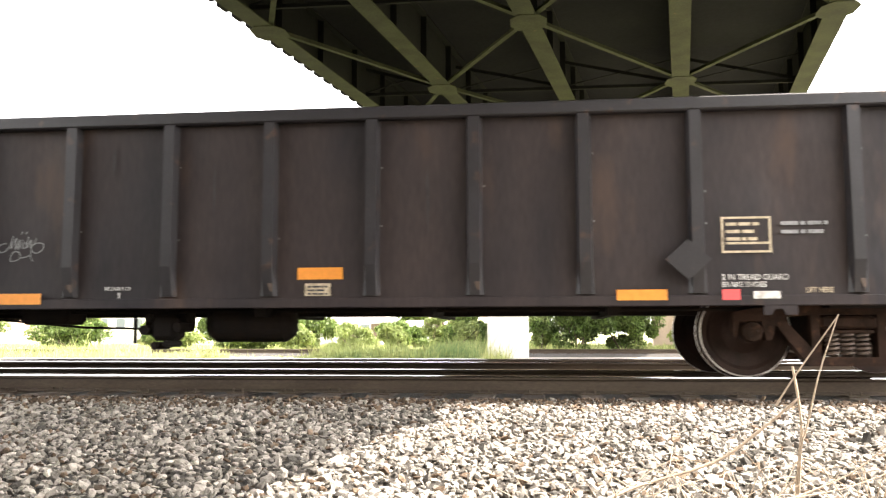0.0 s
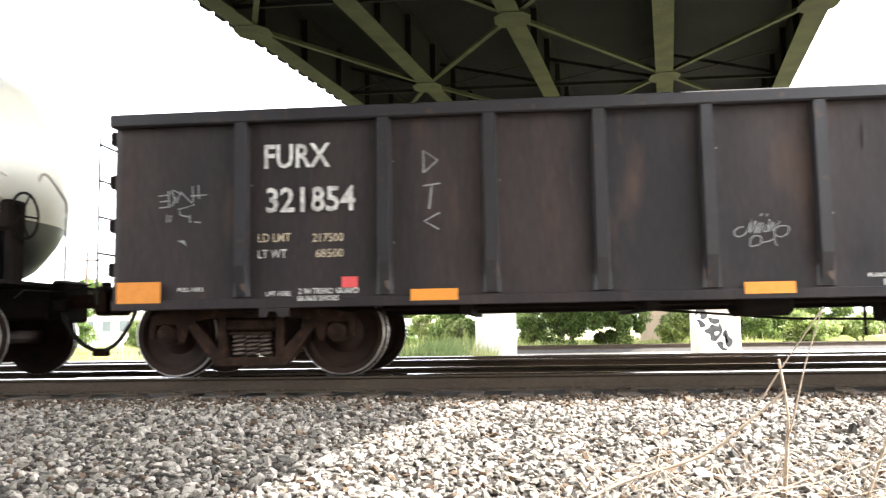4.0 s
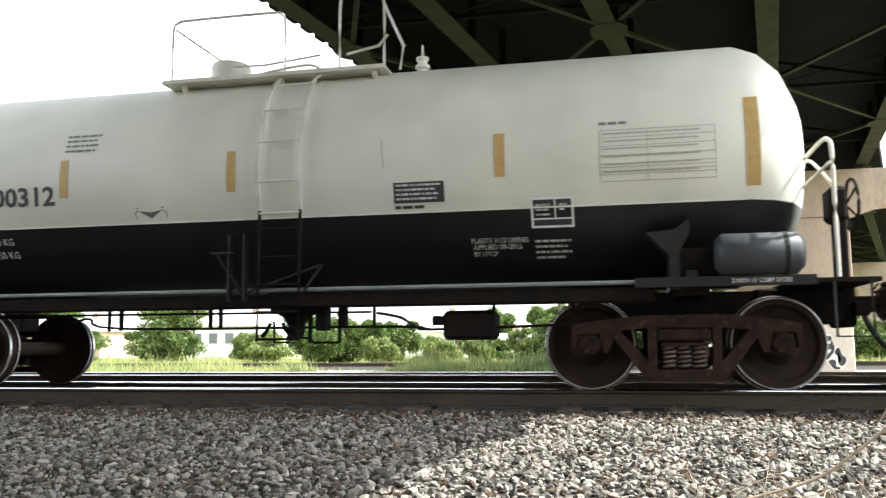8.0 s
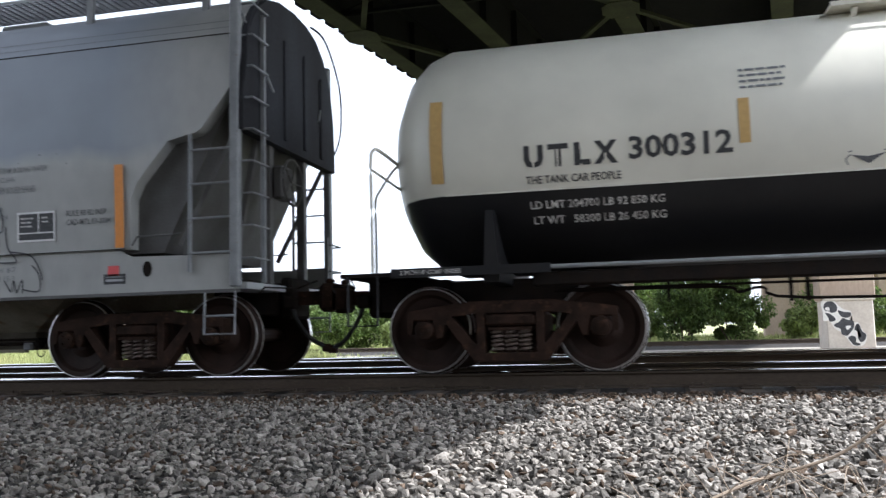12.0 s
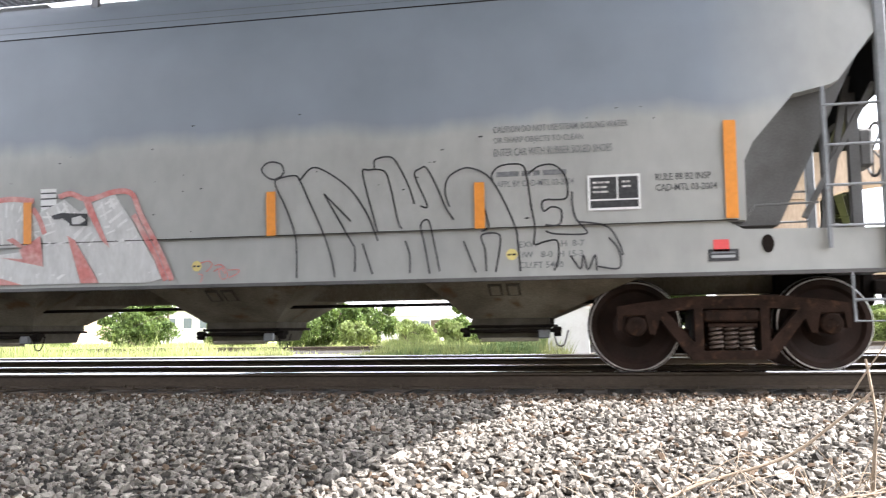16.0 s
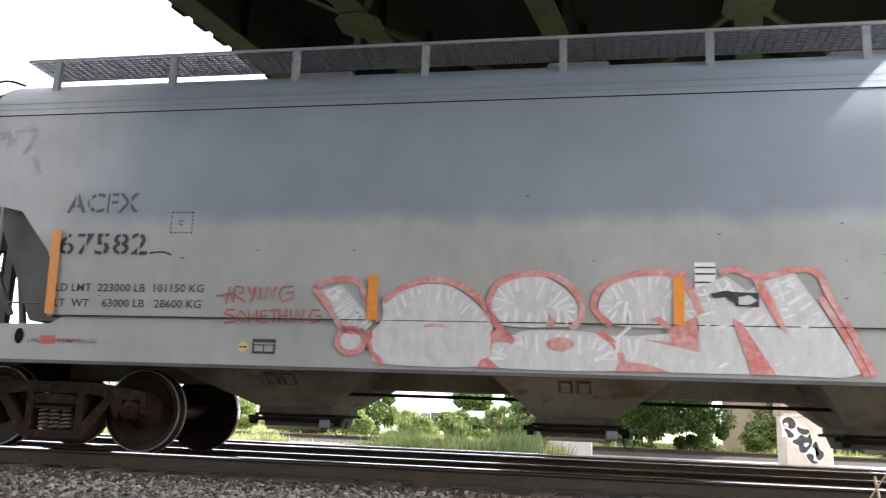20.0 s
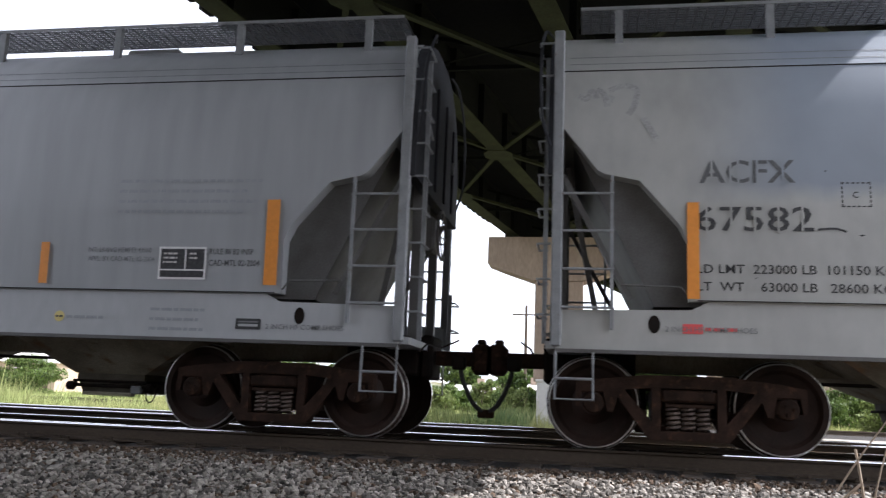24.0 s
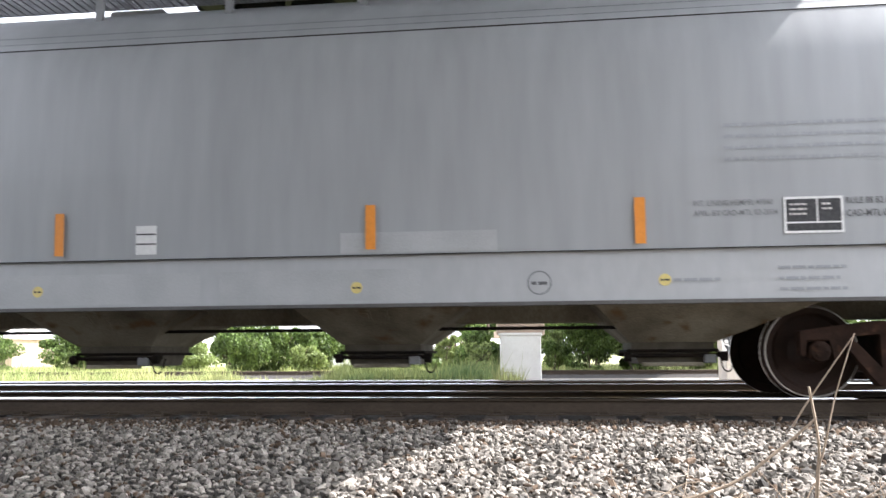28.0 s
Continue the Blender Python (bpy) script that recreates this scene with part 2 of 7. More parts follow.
M_YELLOWED = mat("cream_lettering", (0.60, 0.50, 0.35), 0.6, scale=18, amount=0.8, dark=(0.22, 0.17, 0.11), bump=0.0)
M_BLACK = mat("black_lettering", (0.03, 0.03, 0.032), 0.6, scale=30, amount=0.4, dark=(0.10, 0.10, 0.10), bump=0.0)
M_TABLE = mat("pale_ruled_lines", (0.40, 0.385, 0.33), 0.6, scale=30, amount=0.5, dark=(0.30, 0.29, 0.25), bump=0.0)
M_STENCIL = mat("worn_stencil_paint", (0.085, 0.087, 0.09), 0.6, scale=30, amount=0.5, dark=(0.17, 0.175, 0.18), bump=0.0)
M_FADE = mat("faded_lettering", (0.17, 0.175, 0.18), 0.6, scale=30, amount=0.5, dark=(0.28, 0.29, 0.29), bump=0.0)
M_YELLOW = mat("yellow_decal", (0.72, 0.60, 0.22), 0.5, scale=20, amount=0.2, bump=0.0)
M_LABEL = mat("label_vinyl", (0.80, 0.80, 0.78), 0.5, scale=20, amount=0.25, bump=0.0)
M_PINK = mat("red_spray_paint", (0.60, 0.20, 0.18), 0.6, scale=5, fine=20, amount=1.0, dark=(0.62, 0.40, 0.37), bump=0.0)
M_SILVER = mat("silver_spray_paint", (0.64, 0.63, 0.61), 0.5, scale=6, fine=24, amount=0.7, dark=(0.50, 0.495, 0.48), bump=0.0, stretch=(1.6, 1, 0.6))
M_INK = mat("black_spray_paint", (0.030, 0.030, 0.034), 0.6, scale=9, amount=0.5, dark=(0.09, 0.09, 0.095), bump=0.0)
M_HATCH = mat("white_spray_paint", (0.80, 0.79, 0.77), 0.6, scale=9, amount=0.7, dark=(0.62, 0.61, 0.60), bump=0.0)
M_SMUDGE = mat("old_smudge", (0.37, 0.37, 0.355), 0.6, scale=8, amount=1.0, dark=(0.29, 0.29, 0.28), bump=0.0)
M_GHOST = mat("ghost_lettering", (0.305, 0.318, 0.33), 0.5, scale=9, amount=0.5, dark=(0.34, 0.35, 0.36), bump=0.0)
M_GRATE = mat("galvanised_grating", (0.13, 0.135, 0.145), 0.5, scale=9, amount=0.5)
M_CHALK = mat("chalk_scribble", (0.30, 0.30, 0.30), 0.8, scale=40, amount=0.7, dark=(0.12, 0.12, 0.12), bump=0.0)
M_HOSE = mat("rubber_hose", (0.018, 0.018, 0.018), 0.6, scale=20, amount=0.4)
M_STRAW = mat("dry_stalk", (0.38, 0.30, 0.22), 0.8, scale=15, amount=0.5, rnd=0.25)
M_GRASS = leafy(mat("grass_blade", (0.25, 0.30, 0.10), 0.8, scale=0.25, amount=0.9, dark=(0.40, 0.38, 0.17), rnd=0.35), 0.3)
M_FIELD = mat("field_ground", (0.24, 0.26, 0.10), 0.95, scale=0.3, fine=8, amount=0.8, dark=(0.36, 0.33, 0.17), bump=0.5)
M_LEAF = leafy(mat("leaf", (0.10, 0.155, 0.038), 0.55, scale=1.2, amount=0.6, dark=(0.16, 0.20, 0.05), rnd=0.55))
M_LEAFPALE = leafy(mat("pale_leaf", (0.22, 0.27, 0.09), 0.6, scale=1.0, amount=0.6, dark=(0.17, 0.22, 0.07), rnd=0.4))
M_TALLGRASS = leafy(mat("lush_grass_blade", (0.14, 0.21, 0.075), 0.7, scale=0.6, amount=0.7, dark=(0.22, 0.27, 0.10), rnd=0.3), 0.3)
M_BARK = mat("bark", (0.11, 0.08, 0.06), 0.9, scale=8, amount=0.6)
M_SIDING = mat("house_siding", (0.72, 0.70, 0.66), 0.7, scale=2, amount=0.25)
M_ROOF = mat("roof_shingle", (0.56, 0.54, 0.51), 0.9, scale=3, amount=0.4)
M_PANE = mat("window_pane", (0.16, 0.18, 0.20), 0.1, scale=2, amount=0.3, bump=0.0)


# ---- mesh helpers ----
def part(name, bm, material, parent=None, label=""):
    me = bpy.data.meshes.new(name)
    bm.normal_update()
    bm.to_mesh(me)
    bm.free()
    me.materials.append(material)
    ob = new(name, me)
    ob.parent = parent
    if label:
        tagged(ob, label)
    return ob


def thing(name, label, category, group="", kind="", at=(0, 0, 0)):
    ob = new(name)
    ob.location = at
    ob.empty_display_size = 0.2
    return tagged(ob, label, category, group, kind)


def box(bm, x0, x1, y0, y1, z0, z1, bevel=0.0):
    m = Matrix.LocRotScale(((x0 + x1) / 2, (y0 + y1) / 2, (z0 + z1) / 2), None, (abs(x1 - x0), abs(y1 - y0), abs(z1 - z0)))
    r = bmesh.ops.create_cube(bm, size=1.0, matrix=m)
    if bevel:
        es = list({e for v in r["verts"] for e in v.link_edges})
        bmesh.ops.bevel(bm, geom=es, offset=bevel, segments=1, affect="EDGES")
    return bm


def B(*a, bevel=0.0):
    return box(bmesh.new(), *a, bevel=bevel)


def prism(bm, pts, y0, y1):
    """A flat outline of (x, z) given a thickness along y."""
    a = [bm.verts.new((x, y0, z)) for x, z in pts]
    b = [bm.verts.new((x, y1, z)) for x, z in pts]
    n = len(pts)
    area = sum(pts[i][0] * pts[(i + 1) % n][1] - pts[(i + 1) % n][0] * pts[i][1] for i in range(n))
    fl = area < 0
    bm.faces.new(a[::-1] if fl else a)
    bm.faces.new(b if fl else b[::-1])
    for i in range(n):
        j = (i + 1) % n
        q = (a[i], b[i], b[j], a[j])
        bm.faces.new(q[::-1] if fl else q)
    return bm


def bar(bm, p, q, w, h=None):
    """A straight bar of rectangular section from p to q."""
    p, q = Vector(p), Vector(q)
    d = q - p
    m = Matrix.Translation((p + q) / 2) @ d.to_track_quat("X", "Z").to_matrix().to_4x4() @ Matrix.Diagonal((d.length, w, h or w, 1))
    bmesh.ops.create_cube(bm, size=1.0, matrix=m)
    return bm


def rod(bm, p, q, r, seg=8, r2=None):
    p, q = Vector(p), Vector(q)
    d = q - p
    m = Matrix.Translation((p + q) / 2) @ d.to_track_quat("Z", "Y").to_matrix().to_4x4()
    bmesh.ops.create_cone(bm, cap_ends=True, segments=seg, radius1=r, radius2=r if r2 is None else r2, depth=d.length, matrix=m)
    return bm


def tube(bm, pts, r, seg=6, taper=1.0):
    """A bent round bar through the points."""
    pts = [Vector(p) for p in pts]
    rings = []
    for i, p in enumerate(pts):
        d = (pts[min(i + 1, len(pts) - 1)] - pts[max(i - 1, 0)]).normalized()
        q = d.to_track_quat("Z", "Y")
        rr = r * (1 + (taper - 1) * i / (len(pts) - 1))
        rings.append([bm.verts.new(p + q @ Vector((rr * math.cos(a), rr * math.sin(a), 0)))
                      for a in (2 * math.pi * k / seg for k in range(seg))])
    for a, b in zip(rings, rings[1:]):
        for k in range(seg):
            bm.faces.new((a[k], a[(k + 1) % seg], b[(k + 1) % seg], b[k]))
    bm.faces.new(rings[0][::-1])
    bm.faces.new(rings[-1])
    return bm


def curve_pts(pts, n=6, closed=False):
    """Points on a smooth line through the given ones."""
    k = len(pts)
    out = []
    for i in range(k if closed else k - 1):
        g = [pts[(i + j) % k] if closed else pts[min(max(i + j, 0), k - 1)] for j in (-1, 0, 1, 2)]
        for s in range(n):
            u = s / n
            out.append(tuple(0.5 * (2 * b + (c - a) * u + (2 * a - 5 * b + 4 * c - d) * u * u + (3 * b - a - 3 * c + d) * u ** 3)
                             for a, b, c, d in zip(*g)))
    if not closed:
        out.append(tuple(pts[-1]))
    return out


def lathe(bm, prof, axis_x0=0.0, seg=24, y=0.0, z=0.0, along="y"):
    """A turned body: profile of (distance along the axis, radius)."""
    rings = []
    for a, r in prof:
        ring = []
        for k in range(seg):
            c, s = math.cos(2 * math.pi * k / seg), math.sin(2 * math.pi * k / seg)
            ring.append(bm.verts.new((axis_x0 + r * c, y + a, z + r * s) if along == "y" else
                                     (axis_x0 + a, y + r * c, z + r * s) if along == "x" else (axis_x0 + r * c, y + r * s, z + a)))
        rings.append(ring)
    for p, q in zip(rings, rings[1:]):
        for k in range(seg):
            bm.faces.new((p[k], p[(k + 1) % seg], q[(k + 1) % seg], q[k]))
    bm.faces.new(rings[0])
    bm.faces.new(rings[-1])
    bmesh.ops.recalc_face_normals(bm, faces=bm.faces)
    return bm


def smooth(ob):
    for p in ob.data.polygons:
        p.use_smooth = True
    return ob


def ribbon(bm, pts, w, y, closed=False, n=5, curvy=True):
    """A painted stroke of width w on an upright surface; y is a number or a function of z."""
    ps = curve_pts(pts, n, closed) if curvy else [tuple(p) for p in pts]
    k = len(ps)
    yy = y if callable(y) else (lambda z: y)
    L = []
    for i, (x, z) in enumerate(ps):
        a = ps[(i - 1) % k] if closed or i else ps[0]
        b = ps[(i + 1) % k] if closed or i < k - 1 else ps[-1]
        d = Vector((b[0] - a[0], b[1] - a[1]))
        d = d.normalized() if d.length > 1e-9 else Vector((1, 0))
        nx, nz = -d.y * w / 2, d.x * w / 2
        L.append((bm.verts.new((x + nx, yy(z + nz), z + nz)), bm.verts.new((x - nx, yy(z - nz), z - nz))))
    for i in range(k if closed else k - 1):
        a, b = L[i], L[(i + 1) % k]
        bm.faces.new((a[0], a[1], b[1], b[0]))
    return bm


def patch(bm, pts, y, n=5, curvy=True):
    """A painted area with a smooth outline on an upright surface."""
    ps = curve_pts(pts, n, True) if curvy else pts
    yy = y if callable(y) else (lambda z: y)
    f = bm.faces.new([bm.verts.new((x, yy(z), z)) for x, z in ps])
    bmesh.ops.triangulate(bm, faces=[f])
    return bm


def letters(name, words, x, z, height, width, y, material, parent, bold=0.0, lean=0.0, label=""):
    """Flat lettering that faces the near side, its lower left corner at (x, z), fitted to a height and width; y is a number or a function of z."""
    cu = bpy.data.curves.new("type", "FONT")
    cu.body, cu.size, cu.offset, cu.resolution_u = words, 1.0, bold, 2
    tmp = bpy.data.objects.new("type", cu)
    me = bpy.data.meshes.new_from_object(tmp)
    bpy.data.objects.remove(tmp)
    co = np.empty(len(me.vertices) * 3)
    me.vertices.foreach_get("co", co)
    co = co.reshape(-1, 3)
    lo, hi = co[:, :2].min(0), co[:, :2].max(0)
    u = (co[:, :2] - lo) / (hi - lo)
    yy = y if callable(y) else (lambda z: y)
    zz = z + u[:, 1] * height
    me.vertices.foreach_set("co", np.stack([x + u[:, 0] * width + lean * (zz - z), [yy(v) for v in zz], zz], 1).ravel())
    # every character is a part of its own
    src = bmesh.new()
    src.from_mesh(me)
    bpy.data.meshes.remove(me)
    left = set(src.faces)
    ob = None
    while left:
        stack = [next(f for f in src.faces if f in left)]
        left.discard(stack[0])
        glyph = []
        while stack:
            f = stack.pop()
            glyph.append(f)
            for v in f.verts:
                for g in v.link_faces:
                    if g in left:
                        left.discard(g)
                        stack.append(g)
        bm = bmesh.new()
        vs = {}
        for f in glyph:
            for v in f.verts:
                if v.index not in vs:
                    vs[v.index] = bm.verts.new(v.co)
            bm.faces.new([vs[v.index] for v in f.verts])
        ob = part(name, bm, material, parent, label)
    src.free()
    return ob


def bars(name, x, z, width, rows, pitch, height, y, material, parent, fill=0.9, seed=1, label=""):
    """Small writing that cannot be read: rows of plain word bars."""
    rg = random.Random(seed)
    ob = None
    yy = y if callable(y) else (lambda q: y)
    for r in range(rows):
        zz = z - r * pitch
        u = x
        end = x + width * (fill if r % 2 else 1.0)
        while u < end - height:
            w = min(height * rg.uniform(1.2, 4.5), end - u)
            bm = bmesh.new()
            bm.faces.new([bm.verts.new((a, yy(b), b)) for a, b in ((u, zz), (u + w, zz), (u + w, zz + height), (u, zz + height))])
            ob = part(name, bm, material, parent, label)
            u += w + height * 0.55
    return ob


# ---- ground ----
GROUND = [(-60, -0.62), (-5, -0.62), (1.5, -0.60), (3.2, -0.47), (5.0, -0.33), (7.0, -0.225), (8.0, -0.205), (14.9, -0.205), (15.6, -0.205), (17.6, -0.56), (23, -0.585), (36, -0.60), (37.5, -0.52),
          (41.5, -0.52), (43, -0.62), (120, -0.62), (1500, -0.62)]


def ground_z(y):
    for (a, za), (b, zb) in zip(GROUND, GROUND[1:]):
        if y <= b:
            return za + (zb - za) * (y - a) / (b - a)
    return GROUND[-1][1]


def build_ground():
    xs = [-1500, -200, -60, -20, -8, 0, 8, 20, 60, 200, 1500]
    bm = bmesh.new()
    grid = [[bm.verts.new((x, y, z)) for x in xs] for y, z in GROUND]
    for j in range(len(GROUND) - 1):
        for i in range(len(xs) - 1):
            f = bm.faces.new((grid[j][i], grid[j][i + 1], grid[j + 1][i + 1], grid[j + 1][i]))
            y = (GROUND[j][0] + GROUND[j + 1][0]) / 2
            # 14.9 to 15.6 is ballast painted pale as sunlit; 23 to 36 is pale gravel.
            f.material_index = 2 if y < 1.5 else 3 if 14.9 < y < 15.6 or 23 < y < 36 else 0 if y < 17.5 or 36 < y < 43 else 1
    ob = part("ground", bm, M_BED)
    for m in (M_FIELD, M_DIRT, M_PALE):
        ob.data.materials.append(m)
    return tagged(ob, "track ballast and grassy open ground to the horizon", "ground", kind="structure")


build_ground()


def build_stones():
    """Crushed stone lying on the ballast shoulder: rough angular lumps in one joined mesh."""
    rg = np.random.RandomState(4)
    ico = bmesh.new()
    bmesh.ops.create_icosphere(ico, subdivisions=1, radius=1.0)
    base = np.array([v.co[:] for v in ico.verts])
    tri = np.array([[v.index for v in f.verts] for f in ico.faces])
    ico.free()
    base /= (np.abs(base) ** 5).sum(1)[:, None] ** 0.2        # blocky, with flat faces
    spots = []
    for y0, y1, x0, x1, step in ((3.4, 5.0, -5.6, 3.0, 0.039), (5.0, 6.6, -7.2, 3.8, 0.0385), (6.6, 7.7, -8.6, 4.6, 0.039), (7.7, 8.08, -9.0, 5.0, 0.044)):
        gx, gy = np.meshgrid(np.arange(x0, x1, step), np.arange(y0, y1, step))
        p = np.stack([gx.ravel(), gy.ravel()], 1) + rg.uniform(-0.6, 0.6, (gx.size, 2)) * step
        spots.append(p)
    p = np.concatenate(spots)
    n = len(p)
    zz = np.interp(p[:, 1], [a for a, _ in GROUND], [b for _, b in GROUND])
    r = rg.uniform(0.011, 0.023, n) * (1 + 0.5 * (rg.rand(n) > 0.9)) * np.where(p[:, 1] > 7.6, 0.85, 1.0)
    sc = np.stack([rg.uniform(0.85, 1.5, n), rg.uniform(0.75, 1.2, n), rg.uniform(0.5, 0.95, n)], 1) * r[:, None]
    ang = rg.uniform(0, 2 * np.pi, n)
    tilt = rg.normal(0, 0.55, n)
    shapes = base[None] * rg.uniform(0.62, 1.2, (60, len(base), 1)) + rg.normal(0, 0.10, (60, len(base), 3))
    v = shapes[rg.randint(0, 60, n)] * sc[:, None, :]
    c, s = np.cos(tilt)[:, None], np.sin(tilt)[:, None]
    v = np.stack([v[..., 0] * c - v[..., 2] * s, v[..., 1], v[..., 0] * s + v[..., 2] * c], -1)
    c, s = np.cos(ang)[:, None], np.sin(ang)[:, None]
    v = np.stack([v[..., 0] * c - v[..., 1] * s, v[..., 0] * s + v[..., 1] * c, v[..., 2]], -1)
    v += np.stack([p[:, 0], p[:, 1], zz + rg.uniform(-0.014, 0.012, n) + r * 0.25], 1)[:, None, :]
    f = (tri[None] + (np.arange(n) * len(base))[:, None, None]).reshape(-1, 3)
    me = bpy.data.meshes.new("ballast_stones")
    me.vertices.add(n * len(base))
    me.vertices.foreach_set("co", v.astype(np.float32).ravel())
    me.loops.add(len(f) * 3)
    me.loops.foreach_set("vertex_index", f.astype(np.int32).ravel())
    me.polygons.add(len(f))
    me.polygons.foreach_set("loop_start", np.arange(0, len(f) * 3, 3, dtype=np.int32))
    me.polygons.foreach_set("use_smooth", np.zeros(len(f), dtype=bool))
    me.update(calc_edges=True)
    me.materials.append(M_STONE)
    me.materials.append(M_STONEBROWN)
    brown = rg.rand(n) < 0.10 + 0.7 * np.clip((p[:, 1] - 6.9) / 1.0, 0, 1)
    me.polygons.foreach_set("material_index", np.repeat(brown.astype(np.int32), len(tri)))
    return tagged(new("ballast_stones", me), "loose grey and buff crushed-stone railway ballast", "gravel", kind="stuff")


build_stones()


# ---- tracks ----

def rail_mesh(bm, y, x0, x1):
    prof = [(-0.07, -0.175), (-0.07, -0.163), (-0.012, -0.145), (-0.009, -0.05), (-0.034, -0.036), (-0.036, -0.012),
            (0.036, -0.012), (0.034, -0.036), (0.009, -0.05), (0.012, -0.145), (0.07, -0.163), (0.07, -0.175)]
    a = [bm.verts.new((x0, y + p, z)) for p, z in prof]
    b = [bm.verts.new((x1, y + p, z)) for p, z in prof]
    for i in range(len(prof)):
        j = (i + 1) % len(prof)
        bm.faces.new((a[i], a[j], b[j], b[i]))
    bm.faces.new(a)
    bm.faces.new(b[::-1])
    bmesh.ops.recalc_face_normals(bm, faces=bm.faces)
    return bm


def crown(y, x0, x1):
    """The worn top of a rail, slightly domed with rounded shoulders."""
    prof = [(-0.0375, -0.016), (-0.035, -0.008), (-0.028, -0.003), (0.0, 0.0), (0.028, -0.003), (0.035, -0.008), (0.0375, -0.016)]
    bm = bmesh.new()
    a = [bm.verts.new((x0, y + p, z)) for p, z in prof]
    b = [bm.verts.new((x1, y + p, z)) for p, z in prof]
    for i in range(len(prof)):
        j = (i + 1) % len(prof)
        bm.faces.new((a[i], a[j], b[j], b[i]))
    bmesh.ops.recalc_face_normals(bm, faces=bm.faces)
    return bm


def build_track(name, yc, label, x0, x1, ties, z=0.0, shiny=True):
    tr = thing(name, label, "railway track", kind="structure", at=(0, yc, z))
    for s in (-1, 1):
        r = part("rail", rail_mesh(bmesh.new(), s * 0.7535, x0, x1), M_RAIL, tr, "rusty steel rail")
        part("rail_head", crown(s * 0.7535, x0, x1), M_RAILTOP if shiny else M_RAIL, r,
             "polished running surface" if shiny else "dull rusty running surface")
    rg = random.Random(7)
    me = None
    plate = None
    for i in range(ties):
        x = -ties * 0.255 + i * 0.51 + rg.uniform(-0.03, 0.03)
        if me is None:
            ob = part("tie", B(-0.115, 0.115, -1.3, 1.3, -0.36, -0.182, bevel=0.012), M_TIE, tr)
            me = ob.data
            bm = B(-0.09, 0.09, -0.93, -0.60, -0.182, -0.166)
            for dx, dy in ((-0.05, -0.09), (0.05, 0.09), (0.05, -0.09)):
                box(bm, dx - 0.012, dx + 0.012, -0.7535 + dy - 0.012, -0.7535 + dy + 0.012, -0.166, -0.135)
            pl = part("tie_plate", bm, M_RAIL, ob)
            plate = pl.data
        else:
            ob = new("tie", me)
            ob.parent = tr
            pl = new("tie_plate", plate)
            pl.parent = ob
        ob.location = (x, rg.uniform(-0.04, 0.04), rg.uniform(-0.012, 0.006))
        ob.rotation_euler.z = rg.uniform(-0.02, 0.02)
    return tr


build_track("track", 9.31, "mainline track with polished rails on wooden ties", -140, 140, 56)
build_track("second_track", 13.4, "parallel track with polished rails on wooden ties", -140, 140, 60)
build_track("yard_track", 39.5, "rusty yard siding in the grass beyond", -160, 160, 20, z=-0.33, shiny=False)

# ---- bridge overhead ----
TURN = radians(-9.8)
H_BOT = 6.6


BEND = 33.0            # the far span swings to the right from its pier


def along(u, y):
    """Plan place of a point u metres to the right of the middle girder's line, at that y."""
    return u + (min(y, BEND) - 16.0) * math.tan(-TURN) - 0.05 + max(y - BEND, 0.0) * 0.31


def slanted(bm, u0, u1, y0, y1, z0, z1):
    v = [bm.verts.new((along(u, y), y, z)) for z in (z0, z1) for u, y in ((u0, y0), (u1, y0), (u1, y1), (u0, y1))]
    for q in ((3, 2, 1, 0), (4, 5, 6, 7), (0, 1, 5, 4), (1, 2, 6, 5), (2, 3, 7, 6), (3, 0, 4, 7)):
        bm.faces.new([v[i] for i in q])
    return bm


NEAR, FAR = -5.2, 92.0
SPANS = ((NEAR, BEND), (BEND, FAR))
LEFT_E, RIGHT_E = -6.9, 6.75


